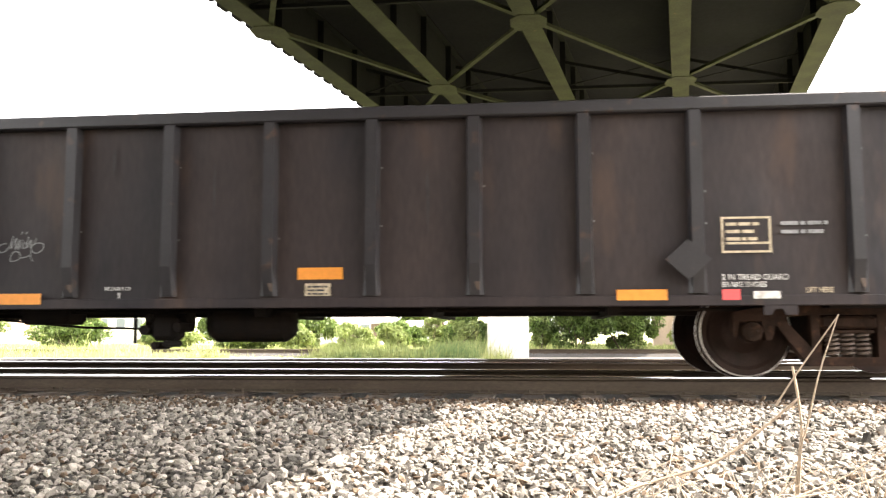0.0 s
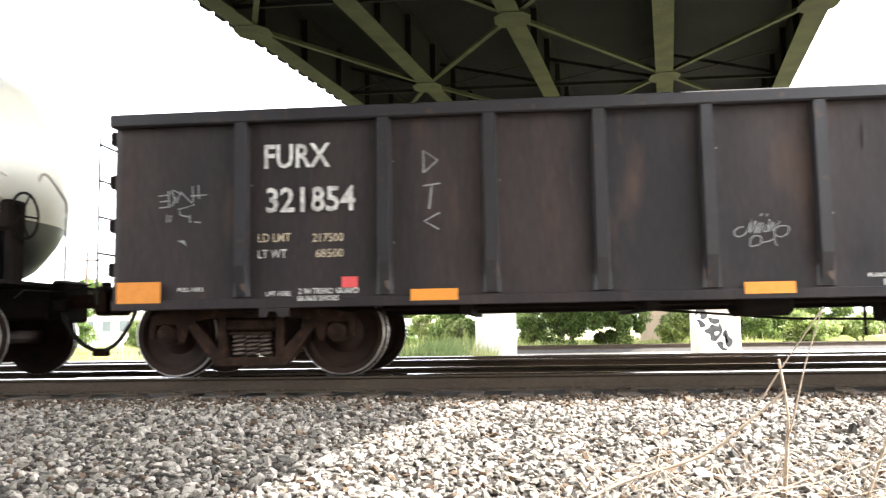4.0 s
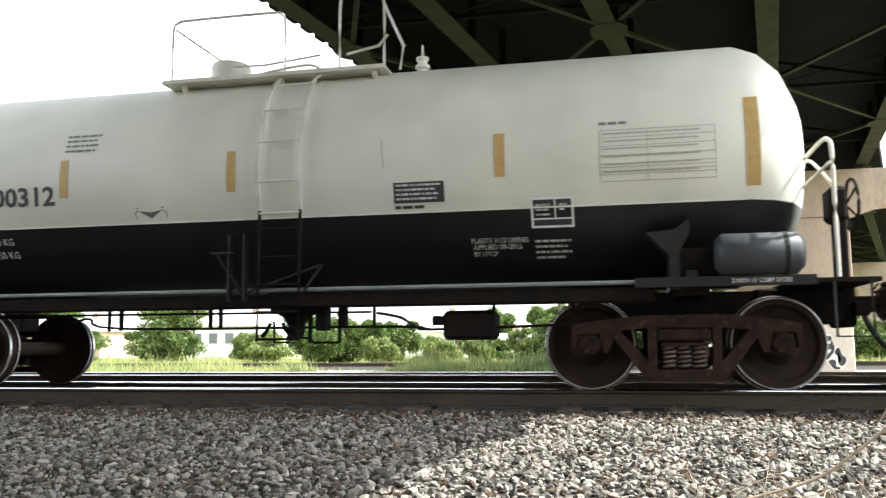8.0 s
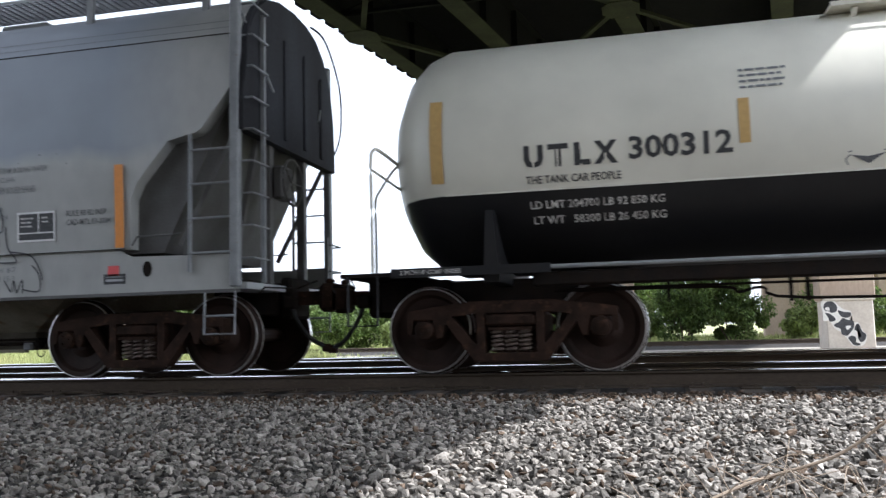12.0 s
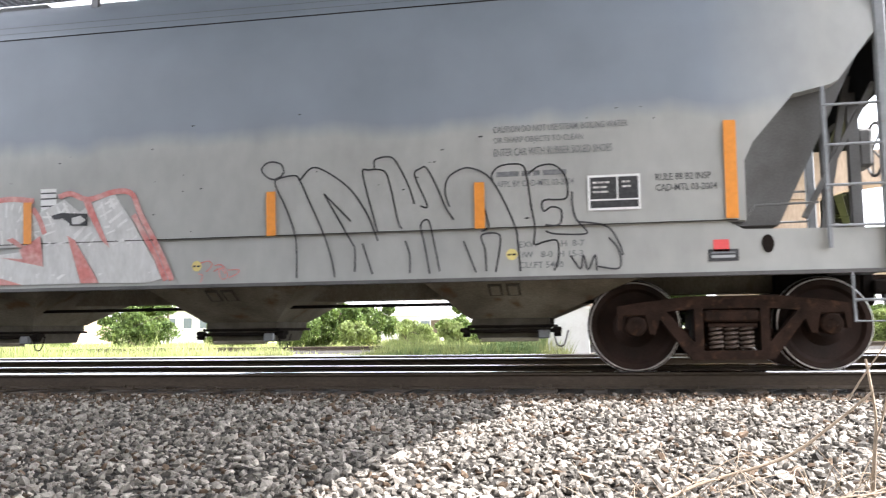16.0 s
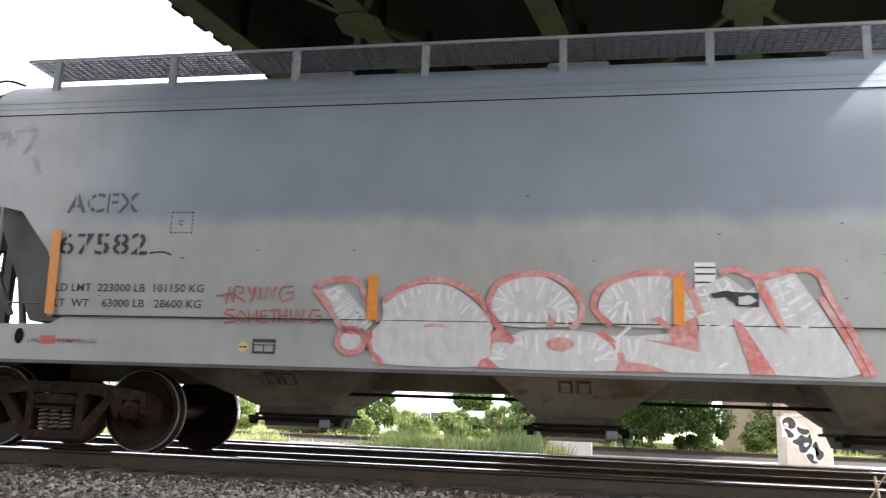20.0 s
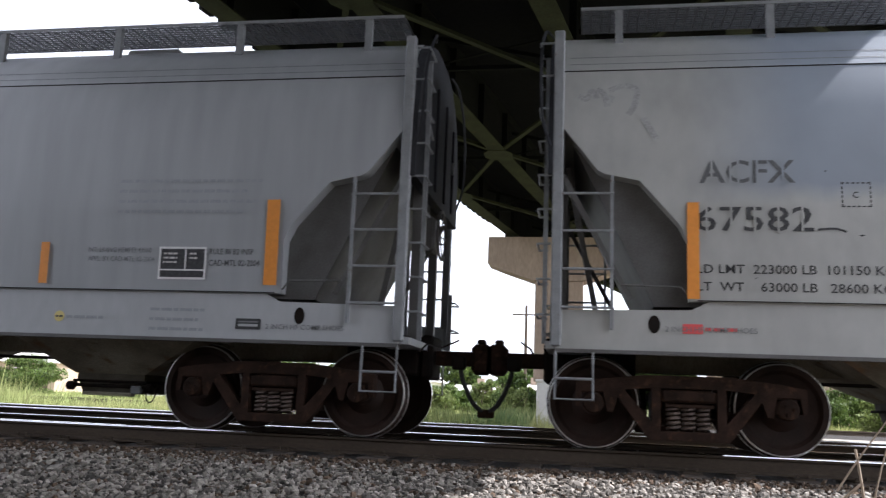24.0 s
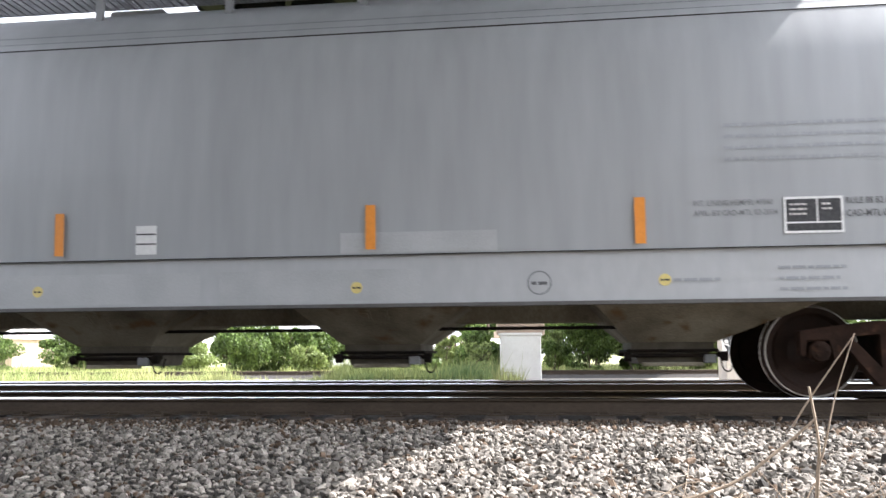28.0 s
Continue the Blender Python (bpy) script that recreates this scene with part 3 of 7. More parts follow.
def build_bridge():
    br = thing("road_bridge", "steel girder road bridge with olive green paint over the tracks", "bridge", kind="structure")
    for y0, y1 in SPANS:
        part("deck", slanted(bmesh.new(), LEFT_E, RIGHT_E, y0, y1, 7.75, 8.0), M_DECK, br, "concrete bridge deck, underside shade painted in")
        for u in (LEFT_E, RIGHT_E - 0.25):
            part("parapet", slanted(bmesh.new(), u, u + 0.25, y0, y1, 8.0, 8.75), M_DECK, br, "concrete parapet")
        for u in (-5.3, -2.88, 0.0, 2.95, 5.9):
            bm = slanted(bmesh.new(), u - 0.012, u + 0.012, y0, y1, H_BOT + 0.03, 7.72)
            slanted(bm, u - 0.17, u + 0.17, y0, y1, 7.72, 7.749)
            g = part("girder", bm, M_WEB, br, "riveted plate girder web, painted dark for shade")
            part("bottom_flange", slanted(bmesh.new(), u - 0.21, u + 0.21, y0, y1, H_BOT, H_BOT + 0.03), M_GIRDER, g)
            if y0 == NEAR:
                for k in range(18):
                    y = NEAR + 1 + k * 2.05
                    for q in (-1, 1):
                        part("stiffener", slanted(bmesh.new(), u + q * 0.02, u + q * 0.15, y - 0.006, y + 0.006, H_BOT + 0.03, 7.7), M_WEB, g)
    # lateral bracing in a zigzag between the inner girders, with gusset plates where it meets them
    nodes = [16.1 + k * 4.35 for k in range(-4, 16)]
    for k, y in enumerate(nodes):
        us = (0.0,) if k % 2 == 0 else (-2.95, 2.95)
        us = us if k % 2 else (0.0, -5.3, 5.9)
        for u in us:
            x = along(u, y)
            bm = bmesh.new()
            bm2 = [(x - 0.36, y - 0.20), (x - 0.20, y - 0.42), (x + 0.20, y - 0.42), (x + 0.36, y - 0.20), (x + 0.36, y + 0.20), (x + 0.20, y + 0.42),
                   (x - 0.20, y + 0.42), (x - 0.36, y + 0.20)]
            lo = [bm.verts.new((a, b, H_BOT - 0.014)) for a, b in bm2]
            hi = [bm.verts.new((a, b, H_BOT - 0.002)) for a, b in bm2]
            bm.faces.new(lo[::-1])
            bm.faces.new(hi)
            for i in range(8):
                bm.faces.new((lo[i], lo[(i + 1) % 8], hi[(i + 1) % 8], hi[i]))
            part("gusset_plate", bm, M_GIRDER, br)
        if k:
            pu = (-5.3, 0.0, 5.9) if (k - 1) % 2 == 0 else (-2.95, 2.95)
            py = nodes[k - 1]
            for a in pu:
                for b in us:
                    if abs(abs(a - b) - 2.95) < 0.7:
                        bm = bar(bmesh.new(), (along(a, py), py, H_BOT + 0.05), (along(b, y), y, H_BOT + 0.05), 0.11, 0.012)
                        bar(bm, (along(a, py), py, H_BOT + 0.10), (along(b, y), y, H_BOT + 0.10), 0.012, 0.09)
                        part("lateral_brace", bm, M_GIRDER, br)
    for k, y in enumerate(NEAR + 2 + 6.15 * i for i in range(14)):
        for a, b in ((-5.3, -2.95), (-2.95, 0), (0, 2.95), (2.95, 5.9)):
            bm = bmesh.new()
            A, C = (along(a, y), y), (along(b, y), y)
            bar(bm, (*A, 7.5), (*C, 6.85), 0.02, 0.08)
            bar(bm, (*A, 6.85), (*C, 7.5), 0.08, 0.02)
            bar(bm, (*A, 6.8), (*C, 6.8), 0.08, 0.08)
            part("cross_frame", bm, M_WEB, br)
    # saw-toothed drip edge along the deck's outer side
    for k in range(60):
        y = 4 + k * 0.62
        if not y < BEND < y + 0.36:
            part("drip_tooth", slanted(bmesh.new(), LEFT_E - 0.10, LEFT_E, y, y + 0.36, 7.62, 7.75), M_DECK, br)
    return br


build_bridge()


def build_bent(y, columns, plinths, label, z_cap=(5.05, 6.42), ends=None, paint=M_CONC, half=0.88):
    b = thing("bridge_pier", label, "bridge pier", group="piers under the bridge", kind="structure")
    x0, x1 = ends
    pts = [(x0, z_cap[1]), (x0, z_cap[0] + 0.35)]
    for c in columns:
        pts += [(c - half - 1.1, z_cap[0] + 0.10), (c - half - 0.06, z_cap[0] - 0.25), (c + half + 0.06, z_cap[0] - 0.25), (c + half + 1.1, z_cap[0] + 0.10)]
    pts += [(x1, z_cap[0] + 0.35), (x1, z_cap[1])]
    part("cap_beam", prism(bmesh.new(), pts, y - 0.6, y + 0.6), paint, b, "tan concrete cap beam")
    for u in (-5.3, -2.95, 0.0, 2.95, 5.9):
        part("bearing", B(along(u, y) - 0.25, along(u, y) + 0.25, y - 0.3, y + 0.3, z_cap[1], H_BOT - 0.016), M_GIRDER, b)
    for c in columns:
        part("column", B(c - half, c + half, y - 0.5, y + 0.5, -0.9 if not plinths else 1.12, z_cap[0] - 0.24, bevel=0.04), paint, b, "tan concrete column")
        if plinths:
            p = part("plinth", B(c - 0.74, c + 0.74, y - 0.7, y + 0.7, -0.9, 1.10, bevel=0.03), M_PLINTH if c < 3 else M_PLINTHTAN, b, "white-painted concrete plinth" if c < 3 else "pale tan concrete plinth")
            part("coping", B(c - 0.79, c + 0.79, y - 0.75, y + 0.75, 1.10, 1.20, bevel=0.02), M_PLINTH if c < 3 else M_PLINTHTAN, p)
    return b


# an assumed abutment and road embankment, out of view, cut skylight from behind the viewer
ab = thing("abutment", "unseen concrete bridge abutment, added to block skylight", "abutment", kind="structure")
part("breast_wall", slanted(bmesh.new(), -7.2, 8.8, -5.8, -4.6, -0.9, H_BOT - 0.12), M_ABUT, ab)
part("back_wall", slanted(bmesh.new(), -7.2, 8.8, -5.8, -5.25, H_BOT - 0.12, 7.95), M_ABUT, ab)
bm = bmesh.new()
lo = [bm.verts.new((x, y, -0.75)) for x, y in ((-26, -5.9), (22, -5.9), (24, -90), (-30, -90))]
hi = [bm.verts.new((x, y, 7.9)) for x, y in ((-11, -5.9), (6.5, -5.9), (4, -90), (-24, -90))]
for i in range(4):
    bm.faces.new((lo[i], lo[(i + 1) % 4], hi[(i + 1) % 4], hi[i]))
bm.faces.new(hi)
tagged(part("embankment", bm, M_EARTH), "unseen grassy earth embankment, added to block skylight", "embankment", kind="structure")

PIER = build_bent(31.0, (-0.95, 6.95), True, "tan concrete bridge pier on white plinths, one tagged with graffiti", ends=(-3.6, 11.2))
build_bent(67.0, (10.6, 18.6), False, "plain concrete pier farther along the bridge", z_cap=(4.75, 6.42), ends=(3.4, 22.0), half=1.3)
build_bent(90.0, (16.0, 25.0), False, "plain concrete pier farther along the bridge", z_cap=(4.75, 6.42), ends=(9.5, 29.5), half=1.3)

# black tag on the right-hand plinth
GY = 31.0 - 0.705
def tag_patch(bm, pts, off):
    """A flat spray-painted shape on the plinth; points are in hundredths of the plinth's width and depth from its upper left."""
    return patch(bm, [(6.20 + u * 0.0069, 1.09 - v * 0.0069) for u, v in pts], GY - off, curvy=True, n=3)


halo = tag_patch(bmesh.new(), [(-22, 11), (-8, -6), (32, -6), (56, 20), (80, 41), (110, 50), (116, 76), (104, 93), (126, 106), (144, 110), (160, 149), (174, 162), (173, 188), (156, 218), (112, 218), (92, 192), (80, 175), (56, 149), (32, 132), (14, 97), (-4, 97), (-16, 93), (-14, 67), (-19, 37)], 0.004)
halo = part("tag_outline", halo, M_PLINTH, PIER, "white outline of the tag")
for pts in ([(-10, 24), (4, 4), (32, 3), (50, 24), (48, 50), (24, 58), (16, 50), (-4, 46)], [(-4, 58), (16, 61), (40, 84), (36, 97), (14, 99), (8, 80)],
            [(54, 46), (80, 54), (110, 58), (108, 76), (88, 84), (64, 73)], [(32, 114), (56, 102), (72, 84), (96, 93), (122, 102), (120, 132), (108, 149), (88, 170), (64, 162), (60, 136), (40, 127)],
            [(130, 119), (144, 114), (156, 149), (173, 164), (168, 190), (148, 202), (136, 183), (152, 175), (132, 149), (122, 140)],
            [(92, 179), (112, 170), (128, 183), (120, 200), (144, 209), (140, 218), (116, 216), (100, 196)]):
    part("graffiti_letter", tag_patch(bmesh.new(), pts, 0.008), M_INK, PIER, "black bubble letter of a spray-paint tag")
for pts in ([(-3, 32), (14, 30), (16, 46), (0, 44)], [(86, 123), (108, 123), (96, 140), (86, 137)], [(42, 89), (56, 87), (52, 97)]):
    part("letter_gap", tag_patch(bmesh.new(), pts, 0.011), M_PLINTH, halo)


# ---- the train ----
WHEEL_R = 0.44
WHEELSETS = []


def add_truck(car, x0):
    """A three-piece freight truck with two wheelsets, roller bearings and coil springs."""
    for s in (-1, 1):
        yo, yi = s * 1.06, s * 0.90
        # one casting: outer outline with the two side windows and the spring window cut in
        half = [(0.0, 0.72), (0.40, 0.72), (0.86, 0.665), (1.06, 0.63), (1.06, 0.40), (1.02, 0.40), (1.00, 0.555), (0.80, 0.575), (0.76, 0.36), (0.71, 0.36), (0.66, 0.50), (0.37, 0.115), (0.0, 0.115)]
        out = half + [(-a, b) for a, b in half[::-1][1:-1]]
        bm = bmesh.new()
        face_sets = []
        for yy in (yi, yo):
            edges = []
            for loop in (out, [(-0.26, 0.20), (0.26, 0.20), (0.26, 0.60), (-0.26, 0.60)], [(0.34, 0.28), (0.60, 0.575), (0.34, 0.60)], [(-0.34, 0.28), (-0.60, 0.575), (-0.34, 0.60)]):
                vs = [bm.verts.new((a, yy, b)) for a, b in loop]
                edges += [bm.edges.new((vs[k], vs[(k + 1) % len(vs)])) for k in range(len(vs))]
            bmesh.ops.triangle_fill(bm, use_beauty=True, use_dissolve=False, edges=edges)
            face_sets.append(edges)
        for ea, eb in zip(*face_sets):
            bm.faces.new((ea.verts[0], ea.verts[1], eb.verts[1], eb.verts[0]))
        bmesh.ops.recalc_face_normals(bm, faces=bm.faces)
        fr = part("sideframe", bm, M_TRUCK, car, "rusty cast-steel truck sideframe")
        fr.location.x = x0
        part("bolster_end", B(-0.25, 0.25, min(yi, yo) - 0.01, max(yi, yo) + 0.02, 0.47, 0.585, bevel=0.02), M_TRUCK, fr)
        part("wedge_plate", B(-0.22, 0.22, min(yi, yo) - 0.012, max(yi, yo) + 0.012, 0.425, 0.455), M_TRUCK, fr)
        for k in (-0.14, 0.0, 0.14):
            pts = [(k + 0.055 * math.cos(a), s * 0.99 + 0.055 * math.sin(a), 0.205 + 0.215 * a / (2 * math.pi * 5.0)) for a in
                   [i * math.pi / 6 for i in range(61)]]
            part("coil_spring", tube(bmesh.new(), pts, 0.017, 5), M_SPRING, fr, "worn coil spring")
        for q in (-0.889, 0.889):
            part("bearing_adapter", B(q - 0.13, q + 0.13, min(yi, yo), max(yi, yo), 0.535, 0.60, bevel=0.015), M_TRUCK, fr)
    bo = part("bolster", B(-0.24, 0.24, -0.88, 0.88, 0.24, 0.62, bevel=0.04), M_TRUCK, car)
    bo.location.x = x0
    br = part("brake_beam", bar(bar(bmesh.new(), (-0.40, -0.8, 0.36), (-0.40, 0.8, 0.36), 0.06, 0.09), (0.40, -0.8, 0.36), (0.40, 0.8, 0.36), 0.06, 0.09), M_TRUCK, car)
    br.location.x = x0
    for q in (-0.889, 0.889):
        ax = part("wheelset", lathe(bmesh.new(), [(-0.93, 0.07), (-0.8, 0.09), (-0.6, 0.085), (0.6, 0.085), (0.8, 0.09), (0.93, 0.07)], seg=12), M_WHEEL, car)
        ax.location = (x0 + q, 0, WHEEL_R)
        for s in (-1, 1):
            R = WHEEL_R
            prof = [(0.68, 0.10), (0.68, R - 0.09), (0.66, R - 0.07), (0.66, R + 0.022), (0.685, R + 0.026), (0.70, R + 0.001)]
            prof2 = [(0.80, R - 0.003), (0.803, R - 0.012)]
            rim = [(0.803, R - 0.012), (0.80, R - 0.065), (0.765, R - 0.10), (0.74, 0.21), (0.78, 0.15), (0.80, 0.12), (0.80, 0.09)]
            w = part("wheel", lathe(bmesh.new(), [(s * a, r) for a, r in prof + [(0.80, R - 0.004)] + rim], seg=40), M_WHEEL, ax, "rusty steel wheel with a flange")
            part("worn_edge", lathe(bmesh.new(), [(s * 0.71, R - 0.02), (s * 0.788, R + 0.001), (s * 0.8035, R - 0.001), (s * 0.8045, R - 0.010), (s * 0.80, R - 0.016), (s * 0.72, R - 0.03)], seg=48),
                 M_TREAD, ax, "bright worn edge of the tread")
            part("worn_flange", lathe(bmesh.new(), [(s * 0.70, R - 0.05), (s * 0.672, R + 0.0235), (s * 0.680, R + 0.0275), (s * 0.688, R + 0.0235), (s * 0.71, R - 0.05)], seg=48), M_TREAD, ax, "bright worn flange tip")
            bm = lathe(bmesh.new(), [(s * 0.92, 0.10), (s * 1.05, 0.105), (s * 1.09, 0.09), (s * 1.10, 0.05)], seg=16)
            for k in range(3):
                a = k * 2 * math.pi / 3
                rod(bm, (0.05 * math.cos(a), s * 1.09, 0.05 * math.sin(a)), (0.05 * math.cos(a), s * 1.125, 0.05 * math.sin(a)), 0.016, 6)
            part("bearing_cap", bm, M_TRUCK, ax, "roller bearing with cap bolts")
        WHEELSETS.append((ax, x0 + q))


def add_coupler(car, x, s, z=0.84, reach=0.535, drop=0.10):
    """Draft gear, knuckle coupler and air hose at a car's end; s is the way that it points, reach the distance to the meeting point."""
    co = part("coupler", bar(bmesh.new(), (x, 0, z), (x + s * (reach - 0.1), 0, z), 0.16, 0.16), M_TRUCK, car, "cast-steel knuckle coupler")
    bm = B(x + s * (reach - 0.20), x + s * (reach + 0.02), -0.16, 0.10, z - 0.17, z + 0.17, bevel=0.05)
    box(bm, *sorted((x + s * (reach - 0.04), x + s * (reach + 0.10))), -0.15, -0.03, z - 0.14, z + 0.14)
    part("knuckle", bm, M_TRUCK, co)
    part("lock_lifter", B(x + s * (reach - 0.15), x + s * (reach - 0.05), -0.05, 0.05, z + 0.165, z + 0.225, bevel=0.02), M_TRUCK, co)
    part("striker", B(x - s * 0.08, x + s * 0.06, -0.3, 0.3, z - 0.24, z + 0.24, bevel=0.03), M_UNDER, co)
    part("uncoupling_lever", tube(bmesh.new(), [(x + s * 0.1, -1.25, z + 0.0), (x + s * 0.16, -1.2, z + 0.08), (x + s * 0.18, -0.4, z + 0.1), (x + s * 0.32, -0.12, z + 0.2)], 0.010), M_UNDER, co)
    d = reach - drop
    part("air_hose", tube(bmesh.new(), curve_pts([(x + s * drop, -0.35, z - 0.08), (x + s * (drop + d * 0.12), -0.36, z - 0.24), (x + s * (drop + d * 0.5), -0.34, z - 0.47), (x + s * (drop + d * 0.92), -0.30, z - 0.575),
                                                 (x + s * (reach - 0.005), -0.28, z - 0.58)], 5), 0.026, 8), M_HOSE, co, "hanging rubber air hose")
    part("hose_coupling", B(x + s * (reach - 0.09), x + s * (reach + 0.01), -0.33, -0.25, z - 0.63, z - 0.54, bevel=0.015), M_TRUCK, co, "worn metal hose coupling")
    part("angle_cock", B(x + s * (drop - 0.09), x + s * (drop + 0.06), -0.42, -0.30, z - 0.13, z + 0.02, bevel=0.02), M_UNDER, co)
    part("draft_pocket", B(x - s * 0.9, x - s * 0.09, -0.34, 0.34, z - 0.20, z + 0.16, bevel=0.02), M_UNDER, co)
    return co


def decal(car, name, x0, x1, z0, z1, y, m, label=""):
    yy = y if callable(y) else (lambda z: y)
    bm = bmesh.new()
    bm.faces.new([bm.verts.new((x, yy(z), z)) for x, z in ((x0, z0), (x1, z0), (x1, z1), (x0, z1))])
    return part(name, bm, m, car, label)


def frame_lines(bm, x0, x1, z0, z1, w, y):
    yy = y if callable(y) else (lambda z: y)
    for a, b, c, d in ((x0, x1, z0, z0 + w), (x0, x1, z1 - w, z1), (x0, x0 + w, z0 + w, z1 - w), (x1 - w, x1, z0 + w, z1 - w)):
        bm.faces.new([bm.verts.new((x, yy(z), z)) for x, z in ((a, c), (b, c), (b, d), (a, d))])
    return bm


def data_box(car, x0, x1, z0, z1, y, div=0.55, label="black inspection data panel with white border"):
    yf = y if callable(y) else (lambda z: y)
    d = decal(car, "data_panel", x0, x1, z0, z1, lambda z: yf(z) - 0.002, M_BLACK, label)
    bm = frame_lines(bmesh.new(), x0, x1, z0, z1, 0.022, lambda z: yf(z) - 0.005)
    zs = z0 + (z1 - z0) * 0.27
    xm = x0 + (x1 - x0) * div
    for a, b, c, e in ((x0 + 0.022, x1 - 0.022, zs, zs + 0.014), (xm, xm + 0.014, zs + 0.014, z1 - 0.022)):
        bm.faces.new([bm.verts.new((x, yf(z) - 0.005, z)) for x, z in ((a, c), (b, c), (b, e), (a, e))])
    part("panel_border", bm, M_LABEL, d)
    bars("panel_writing", x0 + 0.05, z1 - 0.08, (xm - x0) * 0.6, 3, 0.045, 0.018, lambda z: yf(z) - 0.005, M_WHITE, d, seed=3)
    bars("panel_writing", xm + 0.05, z1 - 0.08, (x1 - xm) * 0.4, 2, 0.045, 0.018, lambda z: yf(z) - 0.005, M_WHITE, d, seed=4)
    return d


# gondola, 15.9 m long; its middle is the train's place -3.64
GON_X = -3.64
gon = thing("gondola_car", "dirty black open-top steel gondola car with side posts", "railcar", group="cars of the train")
YS = -1.335            # near face of the side sheets
GL = 7.93
GON_POSTS = (-6.6, -5.17, -4.13, -3.08, -2.07, -1.04, 0.0, 1.04, 2.07, 3.08, 4.13, 5.17, 6.6)


def dented_sheet(s):
    """A side sheet that bellies out between its posts, with knocks from loading."""
    rg = random.Random(19 + s)
    knocks = [(rg.uniform(-GL, GL), rg.uniform(1.0, 2.45), rg.uniform(0.10, 0.32), rg.uniform(-0.022, 0.03)) for _ in range(70)]
    edges = (-GL,) + GON_POSTS + (GL,)
    bm = bmesh.new()
    xs, zs = [-GL + 2 * GL * k / 210 for k in range(211)], [0.70 + 1.86 * k / 30 for k in range(31)]
    outer, inner = [], []
    for z in zs:
        row = []
        for x in xs:
            a, b = next((a, b) for a, b in zip(edges, edges[1:]) if x <= b + 1e-6)
            u, v = (x - a) / (b - a), (z - 0.70) / 1.86
            d = -0.016 * math.sin(math.pi * u) ** 0.8 * math.sin(math.pi * v) ** 0.6
            hem = min(1.0, max(0.0, (z - 0.95) / 0.2))
            for kx, kz, r, h in knocks:
                q = ((x - kx) / r) ** 2 + ((z - kz) / (r * 1.5)) ** 2
                if q < 6:
                    d += h * hem * math.exp(-q * 1.4) * math.sin(math.pi * u)
            row.append(bm.verts.new((x, s * (1.335 + min(d, 0.0)), z)))
        outer.append(row)
        inner.append([bm.verts.new((x, s * 1.30, z)) for x in (-GL, GL)])
    for j in range(30):
        for i in range(210):
            bm.faces.new((outer[j][i], outer[j][i + 1], outer[j + 1][i + 1], outer[j + 1][i]))
        bm.faces.new((inner[j][0], inner[j][1], inner[j + 1][1], inner[j + 1][0]))
        bm.faces.new((outer[j][0], inner[j][0], inner[j + 1][0], outer[j + 1][0]))
        bm.faces.new((outer[j][-1], inner[j][1], inner[j + 1][1], outer[j + 1][-1]))
    bmesh.ops.recalc_face_normals(bm, faces=bm.faces)
    for f in bm.faces:
        f.smooth = True
    return bm


for s in (-1, 1):
    part("side_sheet", dented_sheet(s), M_GON, gon, "dented black side sheet")
    part("top_chord", B(-GL - 0.03, GL + 0.03, s * 1.44, s * 1.30, 2.53, 2.66, bevel=0.015), M_GONPOST, gon)
    part("side_sill", B(-GL, GL, s * 1.375, s * 1.337, 0.68, 0.78, bevel=0.008), M_GON, gon)
    for x in GON_POSTS:
        bm = bmesh.new()
        a = [(x - 0.075, s * 1.337, 0.0), (x + 0.075, s * 1.337, 0.0), (x + 0.055, s * 1.435, 0.0), (x - 0.055, s * 1.435, 0.0)]
        lo = [bm.verts.new((p[0], p[1], 1.02 if i < 2 else 1.10)) for i, p in enumerate(a)]
        hi = [bm.verts.new((p[0], p[1], 2.53)) for p in a]
        ft = [bm.verts.new((x + q * 0.09, s * 1.338, 0.80)) for q in (-1, 1)] + [bm.verts.new((x + q * 0.05, s * 1.375, 0.80)) for q in (1, -1)]
        for L, U in ((ft, lo), (lo, hi)):
            for i in range(4):
                j = (i + 1) % 4
                bm.faces.new((L[i], L[j], U[j], U[i]))
        bm.faces.new(ft)
        bmesh.ops.recalc_face_normals(bm, faces=bm.faces)
        part("side_post", bm, M_GONPOST, gon)
for s in (-1, 1):
    e = part("end_sheet", B(s * GL, s * (GL - 0.02), -1.31, 1.31, 0.72, 2.62), M_UNDER, gon)
    for z in (1.1, 1.55, 2.0, 2.45):
        part("end_rib", B(s * GL, s * (GL + 0.09), -1.3, 1.3, z - 0.07, z + 0.07, bevel=0.02), M_UNDER, e)
    lad = part("end_ladder", rod(rod(bmesh.new(), (s * (GL + 0.16), -1.36, 0.75), (s * (GL + 0.16), -1.36, 2.45), 0.016), (s * (GL + 0.16), -0.95, 0.75), (s * (GL + 0.16), -0.95, 2.45), 0.016), M_UNDER, gon)
    for k in range(5):
        part("rung", rod(bmesh.new(), (s * (GL + 0.16), -1.36, 0.9 + k * 0.37), (s * (GL + 0.16), -0.95, 0.9 + k * 0.37), 0.012), M_UNDER, lad)
    add_truck(gon, s * 6.6)
    add_coupler(gon, s * (GL + 0.12), s)
    part("body_bolster", B(s * 6.6 - 0.25, s * 6.6 + 0.25, -1.3, 1.3, 0.66, 0.76), M_UNDER, gon)
part("floor", B(-GL, GL, -1.3, 1.3, 0.76, 0.80), M_GON, gon)
part("centre_sill", B(-GL - 0.1, GL + 0.1, -0.20, 0.20, 0.62, 0.76), M_UNDER, gon)
